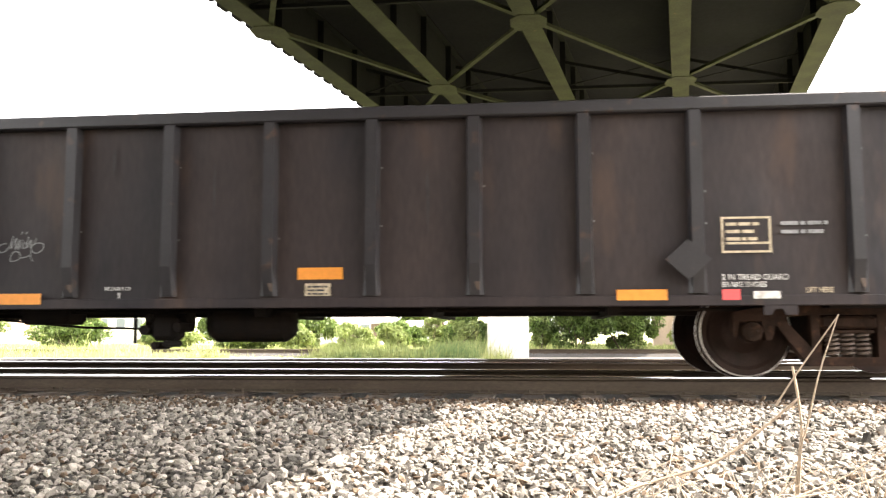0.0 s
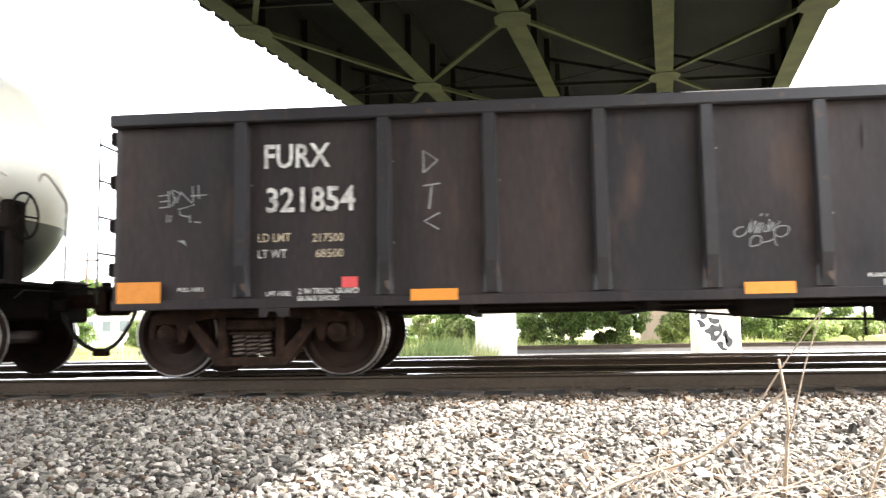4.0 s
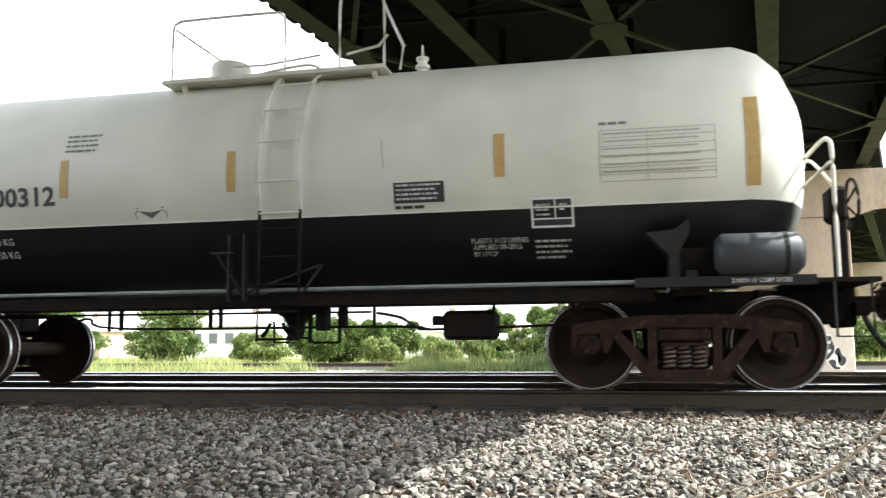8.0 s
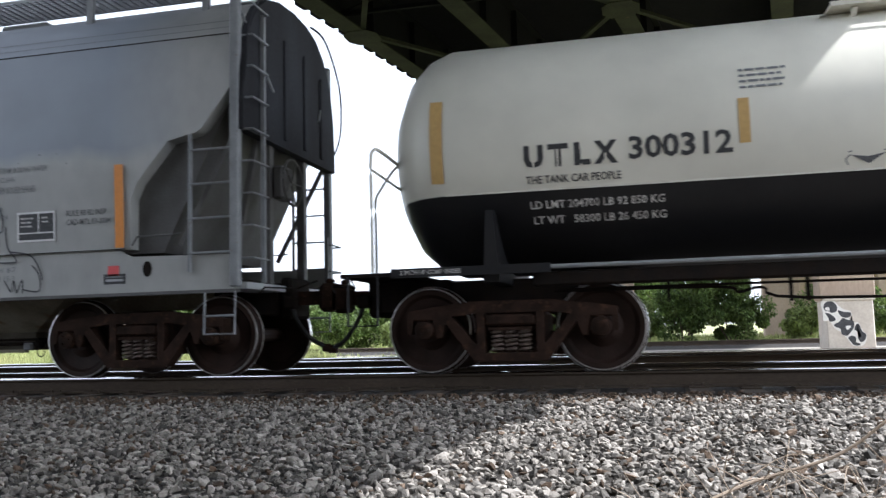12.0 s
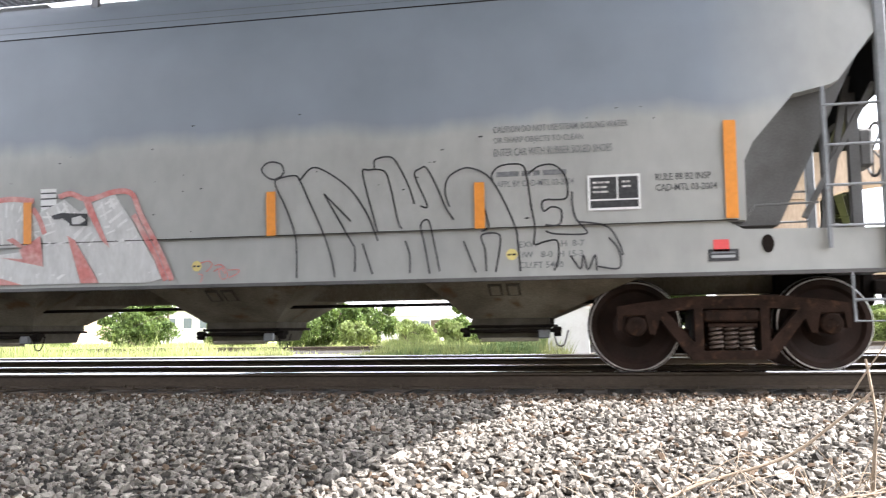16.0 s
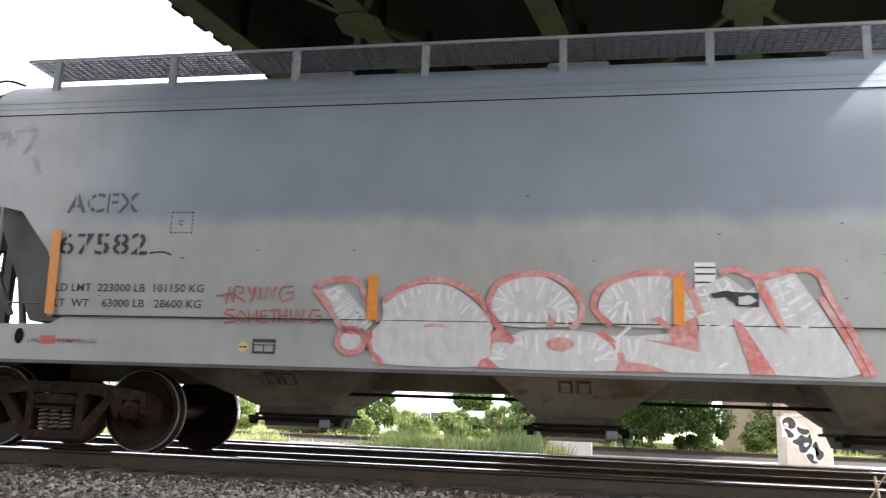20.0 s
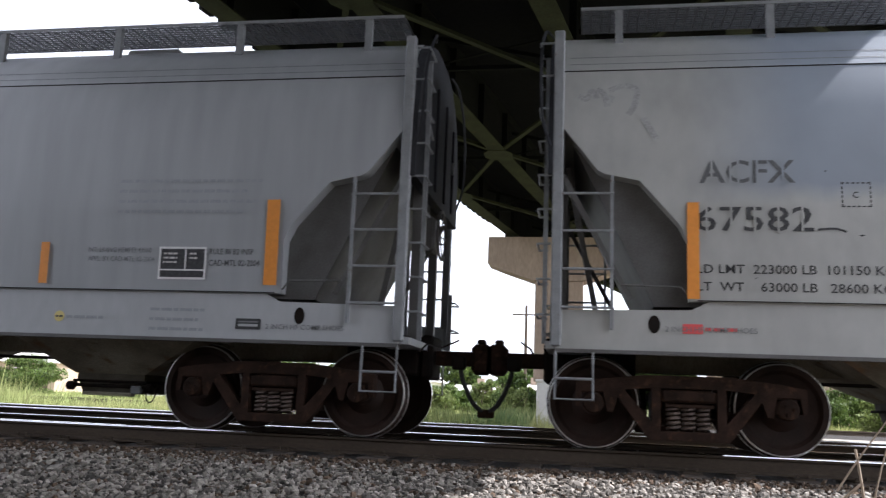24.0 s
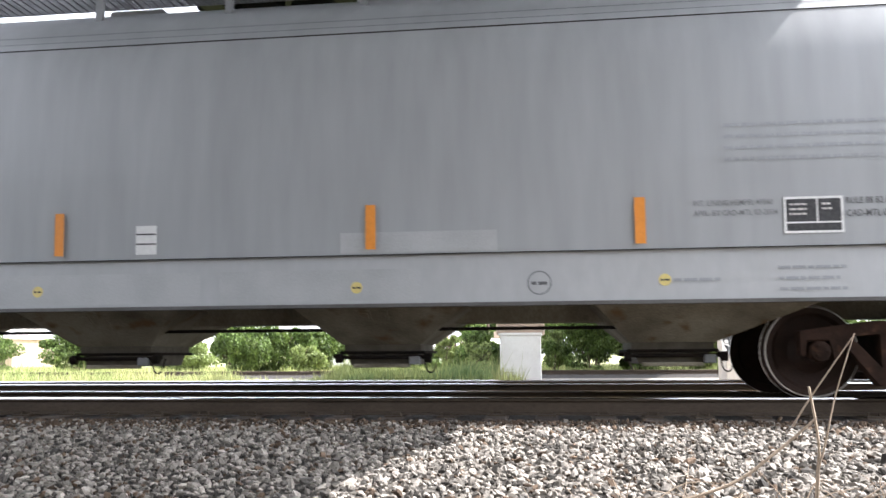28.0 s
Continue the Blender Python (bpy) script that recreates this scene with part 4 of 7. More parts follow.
for x in (-4.4, -2.6, 0.9, 2.6, 4.4):
    part("crossbearer", prism(bmesh.new(), [(x - 0.08, 0.76), (x - 0.05, 0.60), (x + 0.05, 0.60), (x + 0.08, 0.76)], -1.2, 1.2), M_UNDER, gon)
part("brake_cylinder", rod(bmesh.new(), (-0.42, -0.85, 0.57), (0.05, -0.85, 0.57), 0.11, 16), M_UNDER, gon)
part("air_reservoir", lathe(bmesh.new(), [(0.22, 0.05), (0.24, 0.14), (0.33, 0.20), (1.06, 0.20), (1.15, 0.14), (1.17, 0.05)], 0, 20, -0.8, 0.545, "x"), M_UNDER, gon)
bv = part("brake_valve", B(-0.30, -0.02, -1.1, -0.8, 0.36, 0.64, bevel=0.05), M_UNDER, gon)
for dx, dz, w in ((-0.34, 0.47, 0.05), (0.02, 0.50, 0.05), (-0.22, 0.31, 0.04), (-0.10, 0.33, 0.035), (-0.28, 0.60, 0.05)):
    part("valve_flange", rod(bmesh.new(), (dx - 0.02, -1.12, dz), (dx + 0.02, -0.85, dz), w, 8), M_UNDER, bv)
part("brake_rod", tube(bmesh.new(), [(-2.6, -0.7, 0.62), (-1.2, -0.75, 0.50), (-0.3, -0.8, 0.48)], 0.014), M_UNDER, gon)
part("brake_pipe", tube(bmesh.new(), [(-7.0, -0.95, 0.66), (7.0, -0.95, 0.66)], 0.02), M_UNDER, gon)
part("equipment_box", B(-1.78, -1.24, -1.05, -0.6, 0.53, 0.76, bevel=0.05), M_UNDER, gon)
part("hanger", bar(bmesh.new(), (-0.55, -0.9, 0.68), (-0.55, -0.9, 0.33), 0.03), M_UNDER, gon)
DY = YS - 0.004


def G(x):
    return x - GON_X


for a, b, c, d in ((-11.514, -11.058, 0.751, 0.962), (-8.557, -8.10, 0.728, 0.839), (-2.314, -1.86, 0.961, 1.078), (0.776, 1.241, 0.736, 0.836),
                   (-5.43, -4.97, 0.73, 0.84)):
    decal(gon, "reflector", G(a), G(b), c, d, DY if c > 0.785 else -1.379, M_ORANGE, "orange reflective sticker")
decal(gon, "red_sticker", G(-9.241), G(-9.08), 0.87, 0.976, DY, M_RED)
decal(gon, "red_sticker", G(1.739), G(1.90), 0.735, 0.832, -1.379, M_RED)
decal(gon, "white_label", G(-2.24), G(-1.98), 0.80, 0.922, DY, M_YELLOWED, "small cream label plate")
bars("label_writing", G(-2.21), 0.88, 0.2, 3, 0.035, 0.018, DY - 0.003, M_BLACK, gon, seed=8)
letters("lettering", "FURX", G(-10.02), 2.07, 0.245, 0.67, DY, M_WHITE, gon, 0.02)
letters("lettering", "321854", G(-10.0), 1.625, 0.255, 0.90, DY, M_WHITE, gon, 0.02)
letters("lettering", "LD LMT", G(-10.08), 1.335, 0.085, 0.33, DY, M_YELLOWED, gon, 0.01)
letters("lettering", "217500", G(-9.53), 1.325, 0.085, 0.31, DY, M_YELLOWED, gon, 0.01)
letters("lettering", "LT WT", G(-10.08), 1.175, 0.085, 0.29, DY, M_WHITE, gon, 0.01)
letters("lettering", "68500", G(-9.5), 1.17, 0.085, 0.28, DY, M_YELLOWED, gon, 0.01)
letters("lettering", "LIFT HERE", G(-10.0), 0.80, 0.045, 0.25, DY, M_WHITE, gon, 0.012)
letters("lettering", "PULL HERE", G(-10.9), 0.86, 0.04, 0.27, DY, M_WHITE, gon, 0.012)
letters("lettering", "2 IN TREAD GUARD", G(-9.67), 0.815, 0.055, 0.60, DY, M_WHITE, gon, 0.012)
letters("lettering", "BRAKE SHOES", G(-9.67), 0.735 + 0.01, 0.05, 0.41, -1.379, M_WHITE, gon, 0.012)
letters("lettering", "2 IN TREAD GUARD", G(1.75), 0.92, 0.055, 0.60, DY, M_WHITE, gon, 0.012)
letters("lettering", "BRAKE SHOES", G(1.75), 0.855, 0.05, 0.40, DY, M_WHITE, gon, 0.012)
decal(gon, "white_label", G(2.02), G(2.26), 0.745, 0.815, -1.379, M_WHITE)
letters("lettering", "LIFT HERE", G(2.5), 0.80, 0.05, 0.24, DY, M_YELLOWED, gon, 0.012)
letters("lettering", "RELEASE ROD", G(-4.31), 0.868, 0.035, 0.27, DY, M_WHITE, gon, 0.012)
decal(gon, "release_mark", G(-4.17), G(-4.15), 0.787, 0.845, DY, M_WHITE)
d = decal(gon, "stencil_box", G(1.756), G(2.208), 1.175, 1.515, DY, M_GON)
part("stencil_border", frame_lines(frame_lines(bmesh.new(), G(1.756), G(2.208), 1.175, 1.515, 0.02, DY - 0.003), G(1.80), G(2.19), 1.255, 1.275, 0.009, DY - 0.003), M_YELLOWED, d)
bars("stencil_writing", G(1.80), 1.43, 0.30, 3, 0.07, 0.03, DY - 0.003, M_YELLOWED, d, seed=5)
bars("stencil_writing", G(2.30), 1.43, 0.42, 2, 0.08, 0.035, DY, M_CHALK, gon, seed=15)
part("placard_holder", prism(bmesh.new(), [(G(1.43) - 0.21, 1.11), (G(1.43), 0.92), (G(1.43) + 0.21, 1.11), (G(1.43), 1.30)], -1.455, -1.437), M_GONPOST, gon, "square placard holder hung by a corner")
bm = bmesh.new()
# a flourished signature-like scribble, in units of 1.9 mm from its upper left
for pts in ([(45, 50), (20, 55), (2, 75), (15, 98), (45, 90), (68, 55), (80, 10)], [(80, 10), (70, 82), (98, 20), (92, 85), (115, 30), (108, 85), (130, 30)], [(135, 45), (130, 75), (150, 70), (145, 40)],
            [(160, 15), (152, 78), (175, 30), (172, 75), (202, 25)], [(180, 65), (205, 50), (238, 55), (235, 85), (205, 105), (178, 90), (180, 65)], [(178, 90), (175, 120), (185, 148)],
            [(70, 148), (72, 115), (92, 95), (118, 105), (110, 140), (70, 148)], [(120, 130), (150, 125), (170, 115)], [(122, 0), (128, -15)], [(145, 0), (152, -12)]):
    ribbon(bm, [(-1.855 + u * 0.0021, 1.456 - v * 0.0019) for u, v in pts], 0.010, DY)
part("chalk_drawing", bm, M_CHALK, gon, "scratchy chalk scribble")
bm = bmesh.new()
for pts in ([(0, .18), (.14, .30), (0, .40), (0, .18)], [(0, .05), (.16, .07)], [(.08, .06), (.05, -.18)], [(.14, -.38), (0, -.30), (.15, -.22)]):
    ribbon(bm, [(G(-8.42) + x, 1.80 + z) for x, z in pts], 0.016, DY, curvy=False)
part("chalk_letters", bm, M_CHALK, gon, "chalk marks like D T and an arrow")
bm = bmesh.new()
for pts in ([(-7.47, 1.83), (-7.37, 1.84)], [(-7.46, 1.77), (-7.37, 1.78)], [(-7.46, 1.71), (-7.36, 1.72)], [(-7.37, 1.88), (-7.36, 1.71)], [(-7.34, 1.88), (-7.3, 1.79), (-7.33, 1.72)], [(-7.33, 1.89), (-7.25, 1.85), (-7.28, 1.75), (-7.3, 1.82)],
            [(-7.25, 1.87), (-7.1, 1.73), (-7.26, 1.69), (-7.24, 1.63), (-7.16, 1.61)], [(-7.12, 1.92), (-7.11, 1.76)], [(-7.06, 1.93), (-7.05, 1.79)], [(-7.14, 1.82), (-6.97, 1.83)], [(-7.38, 1.64), (-7.38, 1.56)],
            [(-7.34, 1.63), (-7.35, 1.56)], [(-7.15, 1.63), (-7.14, 1.55)], [(-7.1, 1.56), (-7.03, 1.55)]):
    ribbon(bm, pts, 0.013, DY, curvy=False)
rgg = random.Random(41)
for x, z, w, h in ((-4.85, 1.62, 0.02, 0.35), (-4.40, 2.02, 0.015, 0.30), (-3.35, 1.95, 0.02, 0.22), (0.45, 1.90, 0.018, 0.30), (-0.62, 2.2, 0.02, 0.18), (2.62, 1.75, 0.022, 0.34), (-5.9, 1.9, 0.018, 0.25)):
    pts = [(x + w * math.cos(a) * rgg.uniform(0.45, 1.1), z + h * math.sin(a) * rgg.uniform(0.45, 1.1)) for a in (k * math.pi / 7 for k in range(14))]
    part("rubbed_mark", patch(bmesh.new(), pts, DY - 0.002, n=2), M_SCUFF, gon, "paler place where the paint is rubbed")
for x in GON_POSTS:
    for z in (1.35 + rgg.uniform(-0.2, 0.2), 1.95 + rgg.uniform(-0.2, 0.2)):
        if rgg.random() < 0.7:
            decal(gon, "paint_chip", x + 0.085, x + 0.097, z, z + 0.014, DY - 0.002, M_CHALK)
    if rgg.random() < 0.5:
        part("rust_drip", patch(bmesh.new(), [(x + 0.02, 1.0), (x + 0.045, 0.93), (x + 0.05, 0.84), (x + 0.02, 0.86), (x, 0.93)], -1.4, n=2), M_SPRING, gon, "rusty drip at the foot of a post")
part("chalk_smear", patch(bmesh.new(), [(-7.27, 1.37), (-7.20, 1.38), (-7.17, 1.31), (-7.21, 1.345)], DY, curvy=False), M_CHALK, gon)
for x in (-6.27, 5.9):
    part("lift_tab", prism(bmesh.new(), [(x - 0.15, 0.72), (x - 0.15, 0.595), (x - 0.08, 0.595), (x - 0.055, 0.65), (x + 0.02, 0.65), (x + 0.045, 0.595), (x + 0.15, 0.595), (x + 0.15, 0.72)], -1.37, -1.345), M_GON, gon, "notched lifting tab under the sill")
part("chalk_drawing", bm, M_CHALK, gon, "scratchy chalk scribble")


# tank car; its middle is the train's place -18.885
TANK_X = -18.885
TR, TZ = 1.30, 2.32
tank = thing("tank_car", "cream tank car with black lower half", "railcar", group="cars of the train")


def tank_y(z):
    return -math.sqrt(max(TR * TR - (z - TZ) ** 2, 0.01)) - 0.006


prof = [(-5.78, 0.02), (-5.76, 0.33), (-5.68, 0.72), (-5.52, 1.03), (-5.32, 1.21), (-5.08, TR)] + [(-5.08 + 10.16 * k / 12, TR) for k in range(1, 12)]
prof += [(-a, r) for a, r in prof[:6][::-1]]
split_paint(M_TANK, 2, 1.79, (0.86, 0.83, 0.71))
smooth(part("tank_shell", lathe(bmesh.new(), prof, 0, 64, 0, TZ, "x"), M_TANK, tank, "welded cylindrical shell, cream over black"))
part("paint_line", B(-5.05, 5.05, tank_y(1.79) - 0.001, tank_y(1.79) + 0.03, 1.785, 1.803), M_CREAM, tank)
for s in (-1, 1):
    xt = s * 4.45
    add_truck(tank, xt)
    if s < 0:
        part("saddle", prism(bmesh.new(), [(-4.68, 0.90), (-4.64, 1.62), (-4.56, 1.62), (-4.51, 0.90)], -1.22, 1.22), M_TANKLOW, tank, "black saddle plate over the truck")
    else:
        sd = part("saddle", prism(bmesh.new(), [(4.33, 0.95), (4.33, 1.28), (4.12, 1.50), (4.38, 1.52), (4.52, 1.62), (4.52, 1.48), (4.42, 1.30), (4.42, 0.95)], -1.24, -0.6), M_TANKLOW, tank, "black flared saddle post")
        part("saddle_web", B(4.4, 4.7, -1.15, 1.15, 0.9, 1.35), M_UNDER, sd)
        part("bracket", B(4.47, 4.58, -1.27, -1.1, 1.0, 1.13, bevel=0.01), M_TANKLOW, sd)
    part("stub_sill", B(s * 3.6, s * 6.1, -0.30, 0.30, 0.66, 0.98, bevel=0.02), M_UNDER, tank)
    pf = part("end_platform", B(s * 5.45, s * 6.15, -1.30, 1.30, 0.99, 1.03), M_UNDER, tank)
    part("platform_lip", B(s * 4.0, s * 5.60, -1.34, -1.28, 0.97, 1.06), M_TANKLOW, pf)
    add_coupler(tank, s * 6.12, s)
    bend = [(s * 5.78, -1.36, 1.03), (s * 5.78, -1.36, 1.7), (s * 5.78, -1.36, 2.18), (s * 5.765, -1.31, 2.29), (s * 5.74, -1.15, 2.31), (s * 5.66, -0.42, 2.22)]
    hr = part("end_handrail", tube(bmesh.new(), curve_pts(bend, 5), 0.020, 8), M_CREAM, tank)
    part("rail_stay", rod(bmesh.new(), (s * 5.77, -1.34, 2.08), (s * 5.64, -0.45, 1.95), 0.015), M_CREAM, hr)
    part("end_handrail", tube(bmesh.new(), curve_pts([(s * 6.12, -0.15, 1.03), (s * 6.12, -0.15, 1.6), (s * 6.12, -0.15, 1.95), (s * 6.06, -0.15, 2.08), (s * 5.90, -0.15, 2.30), (s * 5.82, -0.15, 2.34), (s * 5.77, -0.15, 2.26)], 4), 0.018, 8), M_CREAM, tank)
    part("sill_step", tube(bmesh.new(), [(s * 5.74, -1.33, 1.0), (s * 5.74, -1.35, 0.50), (s * 6.05, -1.35, 0.50), (s * 6.05, -1.33, 1.0)], 0.014), M_TANKLOW, tank)
part("side_rail", rod(bmesh.new(), (-4.7, -1.22, 1.03), (4.7, -1.22, 1.03), 0.022), M_STEEL, tank, "long grey handrail along the shell")
rv = smooth(part("air_reservoir", lathe(bmesh.new(), [(4.73, 0.05), (4.74, 0.14), (4.80, 0.195), (5.44, 0.195), (5.50, 0.14), (5.51, 0.05)], 0, 24, -1.30, 1.26, "x"), M_RESERVOIR, tank, "dark grey air reservoir"))
part("reservoir_strap", lathe(bmesh.new(), [(5.32, 0.199), (5.36, 0.199)], 0, 24, -1.30, 1.26, "x"), M_TANKLOW, rv)
letters("lettering", "2 INCH HF COMP SHOES", 4.87, 0.995, 0.042, 0.52, -1.345, M_WHITE, tank, 0.012)
letters("lettering", "2 INCH HF COMP SHOES", -5.5, 0.995, 0.045, 0.62, -1.345, M_WHITE, tank, 0.012)
bm = tube(bmesh.new(), [(6.05, -0.85 + 0.25 * math.cos(k * math.pi / 10), 1.75 + 0.25 * math.sin(k * math.pi / 10)) for k in range(21)], 0.016, 6)
for k in range(5):
    rod(bm, (6.0, -0.85, 1.75), (6.05, -0.85 + 0.25 * math.cos(k * 1.2566), 1.75 + 0.25 * math.sin(k * 1.2566)), 0.012, 5)
hb = part("hand_brake", bm, M_UNDER, tank, "spoked hand brake wheel on a stand")
part("brake_stand", B(5.88, 5.98, -0.95, -0.72, 1.02, 1.92, bevel=0.02), M_UNDER, hb)
part("brake_gear", B(5.82, 5.99, -1.0, -0.7, 1.58, 1.92, bevel=0.04), M_UNDER, hb)
T = lambda x: x - TANK_X
LX0, LX1 = T(-18.69), T(-18.24)
ladder = part("side_ladder", bmesh.new(), M_TANKLOW, tank)
bm = bmesh.new()
for x in (LX0, LX1):
    tube(bm, [(x, -1.30, 1.86), (x, -1.31, 1.2), (x, -1.31, 0.50)], 0.020, 6)
part("ladder_stile", bm, M_UNDER, ladder, "black lower ladder rails")
for k, z in enumerate((0.52, 0.80, 1.08, 1.37, 1.66)):
    y = -1.31
    part("rung", rod(bmesh.new(), (LX0, y, z), (LX1, y, z), 0.012), M_UNDER, ladder)
bm = bmesh.new()
for x in (LX0, LX1):
    bend = [-0.34 + k * 0.12 for k in range(13)]
    rings = [[bm.verts.new((x + dx, -(TR + q) * math.cos(a), TZ + (TR + q) * math.sin(a))) for dx, q in ((-0.025, 0.084), (0.025, 0.084), (0.025, 0.096), (-0.025, 0.096))] for a in bend]
    for p, q in zip(rings, rings[1:]):
        for i in range(4):
            bm.faces.new((p[i], p[(i + 1) % 4], q[(i + 1) % 4], q[i]))
    bm.faces.new(rings[0][::-1])
    bm.faces.new(rings[-1])
part("ladder_stile", bm, M_CREAM, ladder, "cream upper ladder rails")
for a in (-0.36, -0.12, 0.185, 0.47, 0.78):
    part("rung", rod(bmesh.new(), (LX0, -(TR + 0.10) * math.cos(a), TZ + (TR + 0.10) * math.sin(a)), (LX1, -(TR + 0.10) * math.cos(a), TZ + (TR + 0.10) * math.sin(a)), 0.013), M_CREAM, ladder)
pl = part("dome_platform", B(T(-20.13), T(-17.45), -0.86, -0.38, 3.468, 3.492), M_CREAM, tank, "cream dome platform grating")
part("toe_board", B(T(-20.13), T(-17.45), -0.875, -0.855, 3.465, 3.51), M_CREAM, pl)
for x in (-19.9, -18.7, -17.6):
    part("platform_bracket", bar(bmesh.new(), (T(x), -0.8, 3.468), (T(x), -0.62, 3.30), 0.05), M_CREAM, pl)
for x0, x1, h in ((-20.02, -18.63, 4.22), (-17.98, -17.47, 4.34)):
    r = tube(bmesh.new(), curve_pts([(T(x0), -0.84, 3.47), (T(x0), -0.84, h - 0.12), (T(x0) + 0.06, -0.84, h - 0.02), (T(x0) + 0.2, -0.84, h), (T(x1) - 0.2, -0.84, h), (T(x1) - 0.05, -0.84, h - 0.03), (T(x1), -0.84, h - 0.15), (T(x1), -0.84, 3.47)], 3), 0.015, 6)
    part("platform_rail", r, M_CREAM, pl)
part("platform_rail", tube(bmesh.new(), [(T(-17.47), -0.84, 4.2), (T(-17.25), -0.84, 3.7), (T(-17.3), -0.8, 3.45)], 0.018), M_CREAM, pl)
part("platform_rail", tube(bmesh.new(), curve_pts([(T(-19.0), -0.6, 3.60), (T(-18.5), -0.6, 3.66), (T(-18.3), -0.6, 3.60), (T(-18.25), -0.6, 3.45)], 4), 0.016), M_CREAM, pl)
part("platform_rail", tube(bmesh.new(), [(T(-20.0), -0.82, 4.13), (T(-19.46), -0.62, 3.74), (T(-19.34), -0.62, 3.70), (T(-18.93), -0.70, 3.66), (T(-18.25), -0.72, 3.72)], 0.012), M_CREAM, pl)
part("platform_rail", tube(bmesh.new(), [(T(-17.98), -0.6, 3.75), (T(-17.6), -0.6, 3.82), (T(-17.47), -0.7, 3.9)], 0.016), M_CREAM, pl)
part("stain_streak", ribbon(bmesh.new(), [(T(-17.37), 2.54), (T(-17.36), 2.40), (T(-17.345), 2.24)], 0.006, tank_y), M_FADE, tank, "thin dark run in the cream paint")
part("manway", lathe(bmesh.new(), [(3.45, 0.24), (3.84, 0.24), (3.87, 0.225), (3.89, 0.1)], T(-19.60), 24, -0.2, 0, "z"), M_CREAM, tank, "cream manway dome")
part("safety_valve", lathe(bmesh.new(), [(3.5, 0.05), (3.66, 0.05), (3.67, 0.085), (3.70, 0.085), (3.71, 0.055), (3.76, 0.055), (3.77, 0.075), (3.80, 0.07), (3.81, 0.014), (3.95, 0.012)], T(-17.2), 16, -0.15, 0, "z"), M_CREAM, tank)
for a, b, z0, z1 in ((-13.826, -13.70, 1.91, 2.765), (-16.20, -16.10, 2.10, 2.537), (-19.08, -18.98, 2.08, 2.52), (-21.09, -20.99, 2.10, 2.525), (-24.06, -23.93, 1.91, 2.76)):
    bm = bmesh.new()
    n = 6
    for k in range(n):
        za, zb = z0 + (z1 - z0) * k / n, z0 + (z1 - z0) * (k + 1) / n
        bm.faces.new([bm.verts.new((T(x), tank_y(z), z)) for x, z in ((a, za), (b, za), (b, zb), (a, zb))])
    part("reflector", bm, M_AMBER, tank, "faded amber reflective strip")
for w, x, q in (("U", -23.11, 0.19), ("T", -22.875, 0.20), ("L", -22.62, 0.155), ("X", -22.43, 0.225)):
    letters("lettering", w, T(x), 2.0, 0.22, q, tank_y, M_BLACK, tank, 0.05)
for x, z0, z1 in ((-23.03, 1.98, 2.10), (-22.79, 1.98, 2.17), (-22.565, 1.98, 2.24), (-22.33, 1.98, 2.10)):
    decal(tank, "stencil_gap", T(x), T(x) + 0.018, z0, z1, lambda z: tank_y(z) - 0.003, M_TANK)
letters("lettering", "300312", T(-22.10), 2.02, 0.22, 0.95, tank_y, M_BLACK, tank, 0.025)
letters("lettering", "THE TANK CAR PEOPLE", T(-23.10), 1.85, 0.075, 0.92, tank_y, M_BLACK, tank, 0.012)
letters("lettering", "LD LMT 204700 LB 92 850 KG", T(-23.08), 1.615, 0.075, 1.30, tank_y, M_WHITE, tank, 0.018)
letters("lettering", "LT WT   58300 LB 26 450 KG", T(-23.06), 1.475, 0.075, 1.29, tank_y, M_WHITE, tank, 0.018)
letters("lettering", "PLASITE 9133 LINING", T(-16.49), 1.475, 0.05, 0.58, tank_y, M_WHITE, tank, 0.018)
letters("lettering", "APPLIED 09-2015", T(-16.48), 1.415, 0.05, 0.50, tank_y, M_WHITE, tank, 0.018)
letters("lettering", "BY UTCP", T(-16.48), 1.355, 0.045, 0.25, tank_y, M_WHITE, tank, 0.018)
bars("small_writing", T(-15.84), 1.47, 0.36, 4, 0.05, 0.022, tank_y, M_WHITE, tank, seed=11)
data_box(tank, T(-15.86), T(-15.44), 1.60, 1.885, tank_y)
d = decal(tank, "notice_panel", T(-17.247), T(-16.72), 1.885, 2.09, lambda z: tank_y(z) - 0.001, M_BLACK, "black notice panel")
bars("notice_writing", T(-17.22), 2.05, 0.46, 4, 0.045, 0.02, lambda z: tank_y(z) - 0.005, M_WHITE, d, seed=12)
bars("small_writing", T(-17.24), 1.83, 0.33, 1, 0.05, 0.03, tank_y, M_BLACK, tank, seed=13)
bars("small_writing", T(-21.06), 2.80, 0.42, 4, 0.06, 0.025, tank_y, M_FADE, tank, seed=14)
bars("small_writing", T(-15.18), 2.56, 0.30, 1, 0.06, 0.03, tank_y, M_FADE, tank, seed=16)
x0, x1, z0, z1 = T(-15.174), T(-14.10), 2.0, 2.50
table = part("ruled_table", patch(bmesh.new(), [(x0, 2.0), (x1, 2.0), (x1, 2.007), (x0, 2.007)], tank_y, curvy=False), M_TABLE, tank, "thin ruled test-date table")
for k in range(8):
    z = z0 + (z1 - z0) * (.13, .2, .27, .34, .5, .68, .85, 1.0)[k]
    part("ruled_line", patch(bmesh.new(), [(x0, z), (x1, z), (x1, z + 0.006), (x0, z + 0.006)], tank_y, curvy=False), M_TABLE, table)
for x in (x0, x0 + (x1 - x0) * 0.42, x1):
    part("ruled_line", ribbon(bmesh.new(), [(x, z0 + (z1 - z0) * k / 6) for k in range(7)], 0.006, tank_y, curvy=False), M_TABLE, table)
